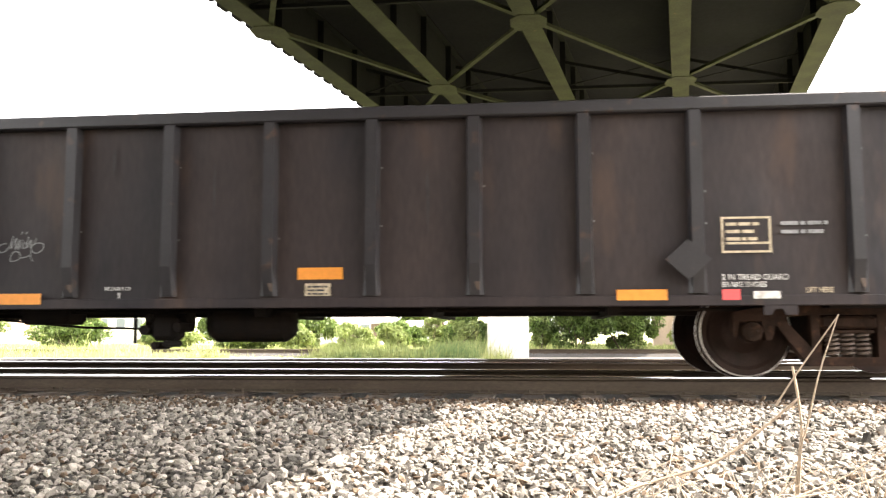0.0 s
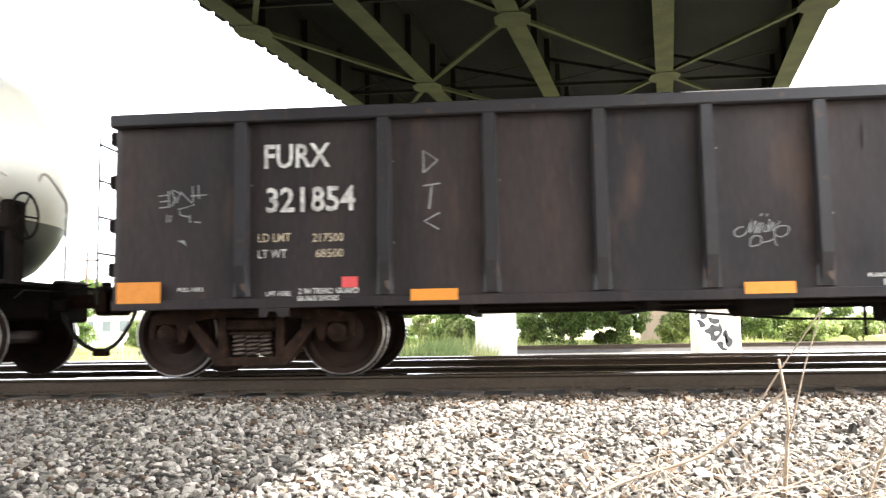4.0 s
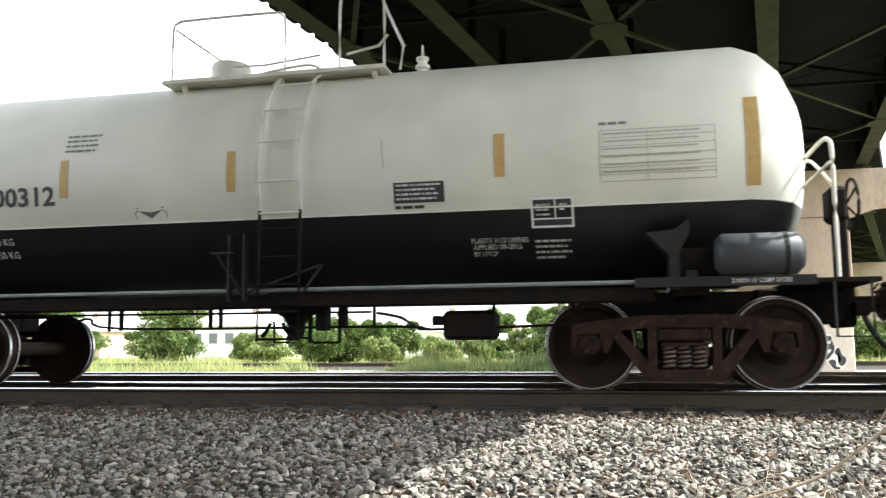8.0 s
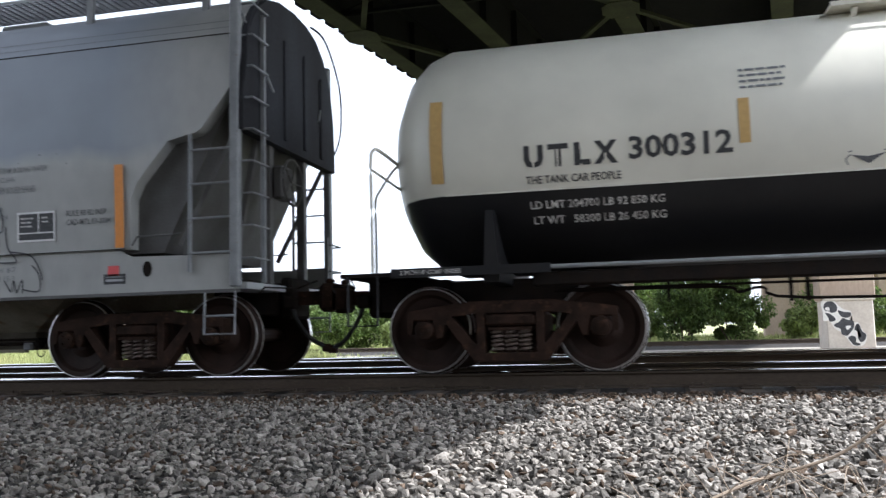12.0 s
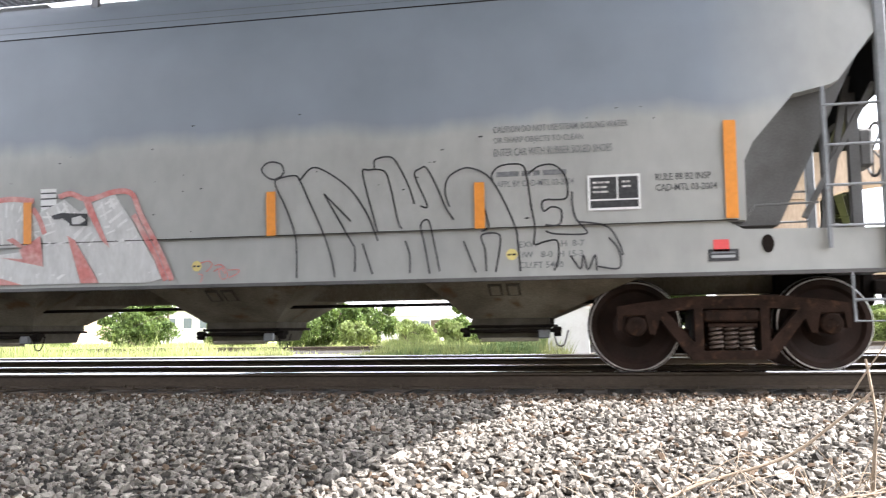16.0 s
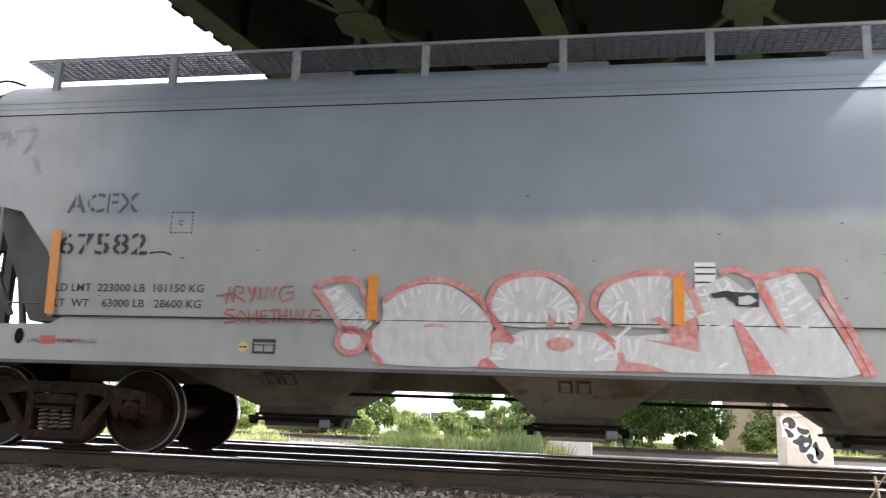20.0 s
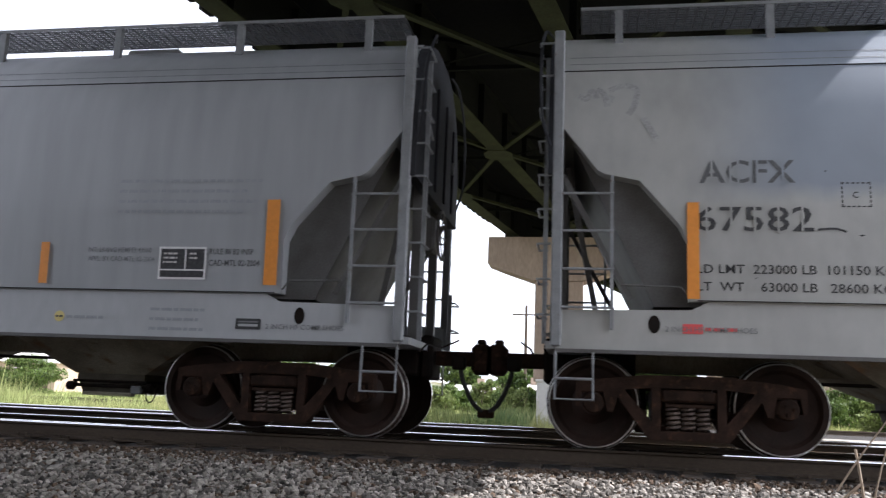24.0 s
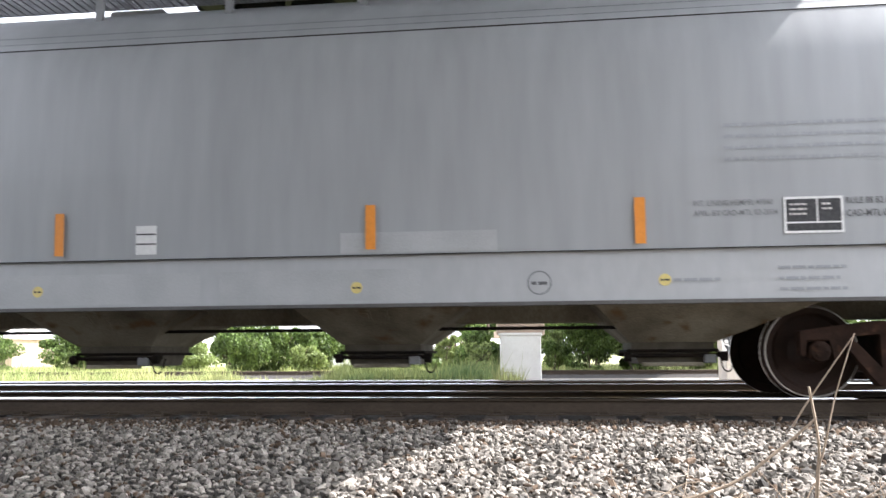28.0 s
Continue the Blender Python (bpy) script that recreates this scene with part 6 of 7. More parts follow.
part("faded_scribble", bm, M_SMUDGE, h1, "old smudged black scribble")
letters("lettering", "67582", P(-41.28), 2.06, 0.235, 1.05, hop_y, M_BLACK, h1, 0.006)
letters("lettering", "LD LMT  223000 LB  101150 KG", P(-41.27), 1.665, 0.085, 1.72, hop_y, M_BLACK, h1, 0.006)
letters("lettering", "LT  WT    63000 LB   28600 KG", P(-41.27), 1.50, 0.085, 1.70, hop_y, M_BLACK, h1, 0.006)
letters("lettering", "CAUTION DO NOT USE STEAM, BOILING WATER", P(-29.72), 2.32, 0.075, 1.28, hop_y, M_FADE, h1, 0.004)
letters("lettering", "OR SHARP OBJECTS TO CLEAN", P(-29.72), 2.21, 0.075, 0.86, hop_y, M_FADE, h1, 0.004)
letters("lettering", "ENTER CAR WITH RUBBER SOLED SHOES", P(-29.72), 2.10, 0.075, 1.13, hop_y, M_FADE, h1, 0.004)
bars("small_writing", P(-29.7), 1.90, 0.68, 1, 0.1, 0.05, hop_y, M_FADE, h1, seed=22)
letters("lettering", "APPL BY CAD-MTL 03-2004", P(-29.7), 1.80, 0.06, 0.74, hop_y, M_FADE, h1, 0.004)
letters("lettering", "RULE 88 B2 INSP", P(-28.20), 1.80, 0.065, 0.50, hop_y, M_STENCIL, h1, 0.006)
letters("lettering", "CAD-MTL 03-2004", P(-28.20), 1.70, 0.065, 0.55, hop_y, M_STENCIL, h1, 0.006)
letters("lettering", "EXW         H  8-7", P(-29.5), 1.21, 0.06, 0.62, SY, M_FADE, h1, 0.004)
letters("lettering", "IW   8-0  H 15-3", P(-29.47), 1.11, 0.06, 0.58, SY, M_FADE, h1, 0.004)
letters("lettering", "CU.FT 5400", P(-29.5), 1.01, 0.06, 0.42, SY, M_FADE, h1, 0.004)
letters("lettering", "RULE 88 B2 INSP", Q(-46.13), 1.79, 0.06, 0.48, hop_y, M_STENCIL, h2, 0.006)
letters("lettering", "CAD-MTL 02-2004", Q(-46.13), 1.67, 0.065, 0.55, hop_y, M_STENCIL, h2, 0.006)
letters("lettering", "INT. LINING HEMPEL 43560", Q(-47.5), 1.80, 0.055, 0.72, hop_y, M_FADE, h2, 0.004)
letters("lettering", "APPL. BY CAD-MTL 02-2004", Q(-47.5), 1.705, 0.055, 0.76, hop_y, M_FADE, h2, 0.004)
letters("lettering", "2 INCH HF COMP SHOES", Q(-45.48), 1.04, 0.05, 0.82, SY, M_FADE, h2, 0.004)
bars("faded_writing", Q(-47.2), 2.55, 1.6, 4, 0.11, 0.035, hop_y, M_GHOST, h2, seed=23)
bars("faded_writing", Q(-46.75), 1.20, 0.6, 3, 0.10, 0.03, SY, M_GHOST, h2, seed=24)
bars("faded_writing", Q(-47.70), 1.10, 0.45, 1, 0.10, 0.03, SY, M_GHOST, h2, seed=25)
bm = bmesh.new()
for k in range(6):
    u, v = k * 0.044, k * 0.042
    for a, b, c, d in ((P(-39.986) + u, 2.29, 0.028, 0.012), (P(-39.986) + u, 2.512, 0.028, 0.012), (P(-39.986), 2.29 + v, 0.012, 0.028), (P(-39.742), 2.29 + v, 0.012, 0.028)):
        bm.faces.new([bm.verts.new((x, hop_y(z), z)) for x, z in ((a, b), (a + c, b), (a + c, b + d), (a, b + d))])
part("square_mark", bm, M_BLACK, h1, "small dashed square outline")
letters("lettering", "C", P(-39.89), 2.375, 0.06, 0.05, hop_y, M_BLACK, h1, 0.01)
bm = frame_lines(bmesh.new(), P(-38.98), P(-38.73), 1.05, 1.20, 0.014, SY)
bm = frame_lines(bm, P(-38.966), P(-38.744), 1.064, 1.145, 0.010, SY)
for x0, x1, z0, z1 in ((P(-38.862), P(-38.85), 1.074, 1.135), (P(-38.966), P(-38.744), 1.165, 1.186)):
    bm.faces.new([bm.verts.new((x, SY, z)) for x, z in ((x0, z0), (x1, z0), (x1, z1), (x0, z1))])
part("data_frame", bm, M_INK, h1, "small ruled data box")
# chips and specks in the paint
rgs = random.Random(8)
bm = bmesh.new()
for k in range(46):
    x, z, w = rgs.uniform(-6.6, 6.6), rgs.uniform(1.45, 2.7), rgs.uniform(0.006, 0.018)
    patch(bm, [(x - w * rgs.uniform(.6, 1.6), z), (x, z - w * 0.6), (x + w * rgs.uniform(.6, 2.0), z + w * 0.2), (x, z + w * 0.5)], hop_y, curvy=False)
part("paint_chips", bm, M_INK, h1, "tiny dark chips in the paint")
part("drawn_line", ribbon(bmesh.new(), [(P(-40.2), 2.08), (P(-40.05), 2.09), (P(-39.95), 2.06)], 0.02, hop_y), M_BLACK, h1)
# pale repainted patches on the second hopper
M_PATCH = mat("paint_patch", (0.45, 0.46, 0.46), 0.55, scale=2, amount=0.35, bump=0.0)
decal(h2, "paint_patch", Q(-50.9), Q(-49.35), 1.425, 1.63, lambda z: hop_y(z) + 0.002, M_PATCH)
decal(h2, "paint_patch", Q(-52.15), Q(-50.1), 0.96, 1.27, SY + 0.002, M_PATCH)
decal(h2, "paint_patch", Q(-54.6), Q(-52.35), 0.96, 1.27, SY + 0.002, M_PATCH)
# spray-painted pieces on the first hopper


def piece_y(layer):
    """The painted surface, each coat a little over the one before."""
    return lambda z: (hop_y(z) if z > 1.40 else SY - 0.004 - 0.016 * max(0.0, (z - 1.2) / 0.2)) - 0.003 - 0.003 * layer

def ring(c, a, b, n=20):
    return [(c[0] + a * math.cos(k * 2 * math.pi / n), c[1] + b * math.sin(k * 2 * math.pi / n)) for k in range(n)]


# silver letters with red outlines
def hatching(pts, curvy, seed):
    """Short white spray strokes that run inward from a letter's outline."""
    rg = random.Random(seed)
    ps = curve_pts(pts, 5, True) if curvy else pts
    area = sum(a[0] * b[1] - b[0] * a[1] for a, b in zip(ps, ps[1:] + ps[:1]))
    sg = 1 if area > 0 else -1
    gone = 0.0
    for a, b in zip(ps, ps[1:] + ps[:1]):
        ln = math.hypot(b[0] - a[0], b[1] - a[1])
        if ln < 1e-6:
            continue
        nx, nz = -(b[1] - a[1]) / ln * sg, (b[0] - a[0]) / ln * sg
        gone += ln
        while gone > 0.10:
            gone -= 0.10
            u = max(0.0, 1 - (gone + rg.uniform(-0.02, 0.02)) / ln)
            x, z, q = a[0] + (b[0] - a[0]) * u, a[1] + (b[1] - a[1]) * u, rg.uniform(0.09, 0.24)
            j = rg.uniform(-0.03, 0.03)
            if min(z, z + nz * q) < 0.99:
                continue
            part("spray_stroke", ribbon(bmesh.new(), [(x + nx * 0.03, z + nz * 0.03), (x + nx * q + j * nz, z + nz * q - j * nx)], rg.uniform(0.014, 0.034), piece_y(1.6), curvy=False), M_HATCH, h1)


def silver_letter(pts, curvy, k):
    part("graffiti_fill", patch(bmesh.new(), pts, piece_y(k % 2), curvy=curvy), M_SILVER, h1, "silver sprayed letter")
    hatching(pts, curvy, k)


silver_letter([(-3.93, 1.69), (-3.69, 1.76), (-3.34, 1.39), (-3.42, 1.31), (-3.66, 1.31)], False, 0)
silver_letter([(-3.25, 1.59), (-3.03, 1.71), (-2.82, 1.77), (-2.57, 1.75), (-2.32, 1.58), (-2.16, 1.40), (-2.16, 1.30), (-2.19, 1.15), (-2.28, 0.98), (-3.23, 0.98), (-3.35, 1.09), (-3.37, 1.27), (-3.29, 1.36), (-3.24, 1.47)], True, 1)
silver_letter([(-2.20, 1.58), (-2.12, 1.75), (-1.94, 1.85), (-1.70, 1.86), (-1.50, 1.76), (-1.36, 1.62), (-1.34, 1.48), (-1.39, 1.38), (-1.99, 1.37), (-2.14, 1.46)], True, 2)
silver_letter([(-2.15, 1.23), (-1.98, 1.20), (-1.91, 1.31), (-1.63, 1.34), (-1.14, 1.31), (-0.99, 1.17), (-0.95, 1.06), (-0.99, 0.97), (-2.09, 0.97), (-2.20, 1.05)], True, 3)
silver_letter([(-1.15, 1.59), (-1.06, 1.75), (-0.89, 1.85), (-0.67, 1.89), (-0.47, 1.85), (-0.35, 1.77), (-0.23, 1.54), (-0.31, 1.43), (-0.48, 1.38), (-0.95, 1.39), (-1.09, 1.46)], True, 4)
silver_letter([(-1.06, 1.30), (-0.78, 1.30), (-0.48, 1.19), (-0.23, 1.16), (-0.26, 1.35), (-0.01, 1.40), (0.09, 1.21), (0.20, 0.97), (-0.50, 0.97), (-0.89, 1.06), (-0.97, 1.17)], False, 5)
silver_letter([(-0.28, 1.74), (0.02, 1.87), (0.20, 1.73), (0.54, 1.34), (0.34, 1.82), (0.61, 1.91), (0.83, 1.58), (1.05, 1.20), (1.14, 1.00), (0.99, 0.96), (0.45, 0.97), (0.06, 1.47), (0.22, 0.97), (-0.18, 0.97), (-0.23, 1.32)], False, 6)
part("graffiti_fill", patch(bmesh.new(), ring((-3.57, 1.20), 0.11, 0.09), piece_y(1), curvy=False), M_SILVER, h1, "silver sprayed dot")
part("graffiti_stroke", ribbon(bmesh.new(), [(-3.98, 1.73), (-3.74, 1.81), (-3.51, 1.78), (-3.42, 1.60), (-3.28, 1.40)], 0.058, piece_y(2)), M_PINK, h1, "red sprayed outline")
part("graffiti_stroke", ribbon(bmesh.new(), [(-3.98, 1.73), (-3.82, 1.54), (-3.64, 1.31), (-3.44, 1.30)], 0.058, piece_y(2)), M_PINK, h1, "red sprayed outline")
part("graffiti_stroke", ribbon(bmesh.new(), [(-3.25, 1.59), (-3.04, 1.74), (-2.79, 1.81), (-2.51, 1.77), (-2.29, 1.63), (-2.15, 1.43), (-1.95, 1.21)], 0.058, piece_y(2)), M_PINK, h1, "red sprayed outline")
part("graffiti_stroke", ribbon(bmesh.new(), [(-3.38, 1.30), (-3.35, 1.12), (-3.23, 0.97)], 0.058, piece_y(2)), M_PINK, h1, "red sprayed outline")
part("graffiti_stroke", ribbon(bmesh.new(), [(-2.15, 1.32), (-2.19, 1.13), (-2.27, 0.97)], 0.058, piece_y(2)), M_PINK, h1, "red sprayed outline")
part("graffiti_stroke", ribbon(bmesh.new(), [(-2.20, 1.55), (-2.13, 1.75), (-1.94, 1.86), (-1.67, 1.88), (-1.44, 1.79), (-1.32, 1.62), (-1.31, 1.46), (-1.41, 1.36)], 0.058, piece_y(2)), M_PINK, h1, "red sprayed outline")
part("graffiti_stroke", ribbon(bmesh.new(), [(-2.20, 1.55), (-2.10, 1.38), (-1.95, 1.23)], 0.058, piece_y(2)), M_PINK, h1, "red sprayed outline")
part("graffiti_stroke", ribbon(bmesh.new(), [(-1.14, 1.33), (-1.00, 1.22), (-0.93, 1.07), (-0.97, 0.97)], 0.058, piece_y(2)), M_PINK, h1, "red sprayed outline")
part("graffiti_stroke", ribbon(bmesh.new(), [(-1.03, 1.39), (-1.19, 1.56), (-1.12, 1.75), (-0.89, 1.86), (-0.64, 1.90), (-0.34, 1.87)], 0.058, piece_y(2)), M_PINK, h1, "red sprayed outline")
part("graffiti_stroke", ribbon(bmesh.new(), [(-0.36, 1.79), (-0.28, 1.68), (-0.21, 1.51)], 0.058, piece_y(2)), M_PINK, h1, "red sprayed outline")
part("graffiti_stroke", ribbon(bmesh.new(), [(-0.04, 1.90), (0.10, 1.93), (0.31, 1.86), (0.61, 1.93), (0.81, 1.90), (0.91, 1.68), (1.10, 1.33), (1.26, 0.98)], 0.058, piece_y(2)), M_PINK, h1, "red sprayed outline")
part("graffiti_stroke", ribbon(bmesh.new(), [(0.83, 1.68), (1.05, 1.28), (1.19, 0.98)], 0.058, piece_y(2)), M_PINK, h1, "red sprayed outline")
part("graffiti_stroke", ribbon(bmesh.new(), ring((-3.57, 1.20), 0.14, 0.12), 0.06, piece_y(2), closed=True, n=2), M_PINK, h1, "red sprayed outline")
part("graffiti_wedge", patch(bmesh.new(), [(-0.75, 1.27), (-0.48, 1.25), (-0.52, 1.35), (-0.26, 1.49), (-0.23, 1.16)], piece_y(3), curvy=False), M_PINK, h1, "red sprayed gap between letters")
part("graffiti_wedge", patch(bmesh.new(), [(0.24, 1.86), (0.34, 1.83), (0.55, 1.34), (0.46, 1.42), (0.31, 1.70)], piece_y(3), curvy=False), M_PINK, h1, "red sprayed gap between letters")
part("graffiti_wedge", patch(bmesh.new(), [(0.06, 1.48), (0.15, 1.43), (0.43, 0.97), (0.22, 0.97)], piece_y(3), curvy=False), M_PINK, h1, "red sprayed gap between letters")
part("graffiti_wedge", patch(bmesh.new(), [(-0.93, 1.06), (-0.72, 1.04), (-0.48, 0.97), (-0.96, 0.97)], piece_y(3), curvy=False), M_PINK, h1, "red sprayed gap between letters")
part("graffiti_wedge", patch(bmesh.new(), [(-2.27, 0.97), (-2.19, 1.06), (-2.08, 0.97)], piece_y(3), curvy=False), M_PINK, h1, "red sprayed gap between letters")
part("graffiti_wedge", patch(bmesh.new(), [(-0.67, 1.46), (-0.59, 1.48), (-0.45, 1.38), (-0.52, 1.37)], piece_y(3), curvy=False), M_PINK, h1, "red sprayed gap between letters")
part("graffiti_wedge", patch(bmesh.new(), [(-1.63, 1.37), (-1.61, 1.50), (-1.54, 1.37)], piece_y(3), curvy=False), M_PINK, h1, "red sprayed gap between letters")
part("graffiti_wedge", patch(bmesh.new(), [(-2.15, 1.30), (-2.09, 1.37), (-1.95, 1.21), (-2.13, 1.22)], piece_y(3), curvy=False), M_PINK, h1, "red sprayed gap between letters")
part("graffiti_wedge", patch(bmesh.new(), ring((-2.72, 1.32), 0.13, 0.065), piece_y(3), curvy=False), M_PINK, h1, "red sprayed letter eye")
part("graffiti_wedge", patch(bmesh.new(), ring((-1.50, 1.21), 0.13, 0.065), piece_y(3), curvy=False), M_PINK, h1, "red sprayed letter eye")

# thin black outline letters
def ink(pts):
    part("graffiti_stroke", ribbon(bmesh.new(), pts, 0.017, piece_y(1)), M_INK, h1, "thin black sprayed outline")


ink([(2.62, 0.97), (2.62, 1.27), (2.60, 1.44), (2.52, 1.67), (2.41, 1.91), (2.43, 1.98), (2.61, 2.01), (2.67, 1.95), (2.76, 1.75), (2.90, 1.43), (2.99, 1.14), (3.02, 0.97)])
ink([(2.67, 1.96), (2.80, 2.08), (2.97, 2.02), (3.20, 1.84), (3.37, 1.58), (3.47, 1.32)])
ink([(2.92, 1.81), (3.20, 1.52)])
ink([(2.92, 1.81), (3.19, 1.33), (3.23, 1.25), (3.23, 1.02)])
ink([(3.31, 1.30), (3.41, 0.99)])
ink([(3.47, 1.41), (3.33, 1.98), (3.39, 2.03), (3.55, 2.01), (3.61, 1.85), (3.68, 1.51), (3.72, 1.43)])
ink([(3.45, 2.04), (3.46, 2.13), (3.61, 2.15), (3.69, 2.07), (3.80, 1.84), (3.85, 1.67)])
ink([(3.75, 1.31), (3.79, 1.17), (3.79, 0.99)])
ink([(3.91, 1.65), (3.98, 1.65), (3.86, 1.95), (3.92, 2.02), (3.98, 2.02), (4.08, 1.83), (4.16, 1.63), (4.24, 1.50)])
ink([(3.99, 0.98), (3.94, 1.28), (3.91, 1.46), (3.99, 1.50), (4.04, 1.27), (4.09, 1.00)])
ink([(4.20, 1.63), (4.16, 1.77), (4.19, 1.91), (4.31, 1.99), (4.42, 2.00), (4.58, 1.92), (4.71, 1.72), (4.84, 1.41), (4.86, 1.25), (4.88, 0.98)])
ink([(4.47, 1.40), (4.46, 1.56), (4.50, 1.65), (4.54, 1.61), (4.58, 1.45), (4.57, 1.40), (4.51, 1.38)])
ink([(4.33, 1.29), (4.45, 0.98)])
ink([(4.55, 0.99), (4.54, 1.20), (4.51, 1.34), (4.67, 1.35), (4.69, 1.25), (4.64, 0.98)])
ink([(4.63, 1.87), (4.63, 1.94), (4.72, 2.01), (4.91, 2.01), (4.96, 1.90), (5.00, 1.59), (5.03, 1.40), (5.02, 1.24), (5.12, 1.26), (5.24, 1.26), (5.24, 1.07), (5.20, 0.98)])
ink([(4.98, 1.92), (5.09, 1.99), (5.23, 1.99), (5.33, 1.88), (5.35, 1.72), (5.31, 1.66), (5.14, 1.66), (5.10, 1.62), (5.12, 1.55), (5.19, 1.59), (5.28, 1.56), (5.28, 1.45), (5.23, 1.41), (5.13, 1.42)])
ink([(5.13, 1.36), (5.23, 1.33), (5.49, 1.32), (5.51, 1.36), (5.42, 1.47), (5.39, 1.61), (5.39, 1.73)])
ink([(5.44, 1.44), (5.70, 1.39), (5.81, 1.24), (5.85, 1.11)])
ink([(5.72, 1.28), (5.81, 1.16), (5.81, 0.99), (5.61, 1.01)])
ink([(5.36, 1.12), (5.45, 0.99), (5.48, 1.12), (5.52, 0.98), (5.59, 1.12), (5.60, 0.97)])
ink([(2.50, 2.06), (2.47, 2.01), (2.38, 1.98), (2.30, 2.02), (2.26, 2.08), (2.30, 2.14), (2.38, 2.16), (2.47, 2.13), (2.50, 2.06)])
for pts in ([(1.577, 1.15), (1.67, 1.167), (1.70, 1.12), (1.64, 1.056)], [(1.735, 1.12), (1.815, 1.12), (1.877, 1.01), (1.815, 0.98), (1.78, 1.07), (1.845, 1.104)], [(1.877, 1.07), (2.0, 1.07), (1.97, 1.025), (1.89, 0.993)],
            [(1.577, 0.95), (1.60, 1.02), (1.55, 1.04)], [(1.72, 1.06), (1.80, 1.09), (1.85, 1.03)]):
    part("graffiti_stroke", ribbon(bmesh.new(), pts, 0.012, piece_y(1)), M_PINK, h1, "faint red scribble")

# hurried red handwriting that reads TRYING SOMETHING
def scrawl(pts):
    part("handwriting", ribbon(bmesh.new(), pts, 0.019, piece_y(2), curvy=False), M_REDINK, h1, "red handwritten spray stroke")


scrawl([(-5.03, 1.63), (-4.85, 1.66)])
scrawl([(-4.89, 1.73), (-4.92, 1.55)])
scrawl([(-4.83, 1.73), (-4.84, 1.56)])
scrawl([(-4.83, 1.73), (-4.75, 1.73), (-4.74, 1.67), (-4.82, 1.64), (-4.71, 1.57)])
scrawl([(-4.69, 1.73), (-4.65, 1.65), (-4.60, 1.73)])
scrawl([(-4.60, 1.70), (-4.65, 1.56)])
scrawl([(-4.55, 1.72), (-4.55, 1.59)])
scrawl([(-4.49, 1.60), (-4.48, 1.73), (-4.41, 1.61), (-4.39, 1.74)])
scrawl([(-4.20, 1.74), (-4.31, 1.73), (-4.35, 1.66), (-4.31, 1.58), (-4.20, 1.61), (-4.19, 1.68), (-4.27, 1.67)])
scrawl([(-4.81, 1.49), (-4.90, 1.49), (-4.93, 1.45), (-4.82, 1.42), (-4.80, 1.37), (-4.93, 1.35)])
scrawl([(-4.75, 1.48), (-4.69, 1.42), (-4.74, 1.36), (-4.79, 1.42), (-4.75, 1.48)])
scrawl([(-4.66, 1.36), (-4.66, 1.48), (-4.61, 1.41), (-4.58, 1.49), (-4.56, 1.36)])
scrawl([(-4.47, 1.49), (-4.53, 1.48), (-4.53, 1.36), (-4.45, 1.37)])
scrawl([(-4.53, 1.43), (-4.46, 1.43)])
scrawl([(-4.44, 1.48), (-4.34, 1.50)])
scrawl([(-4.39, 1.49), (-4.39, 1.36)])
scrawl([(-4.33, 1.50), (-4.33, 1.36)])
scrawl([(-4.26, 1.51), (-4.25, 1.37)])
scrawl([(-4.32, 1.43), (-4.25, 1.44)])
scrawl([(-4.21, 1.50), (-4.21, 1.37)])
scrawl([(-4.16, 1.37), (-4.15, 1.50), (-4.08, 1.38), (-4.07, 1.51)])
scrawl([(-3.90, 1.50), (-3.98, 1.50), (-4.01, 1.43), (-3.99, 1.37), (-3.90, 1.39), (-3.89, 1.44), (-3.95, 1.44)])
part("arrow_sticker", patch(bmesh.new(), [(0.09, 1.72), (0.09, 1.59), (0.30, 1.58), (0.30, 1.71)], piece_y(4), curvy=False), M_BLACK, h1, "black sticker with a pale arrow")
part("sticker_arrow", patch(bmesh.new(), [(0.12, 1.67), (0.22, 1.69), (0.28, 1.64), (0.21, 1.60), (0.12, 1.60)], piece_y(5), curvy=False), M_SILVER, h1)
part("scuff", patch(bmesh.new(), [(-0.13, 1.70), (-0.00, 1.73), (0.09, 1.72), (0.09, 1.61), (0.01, 1.67), (-0.10, 1.66)], piece_y(4), curvy=False), M_INK, h1, "dark worn scuff mark")


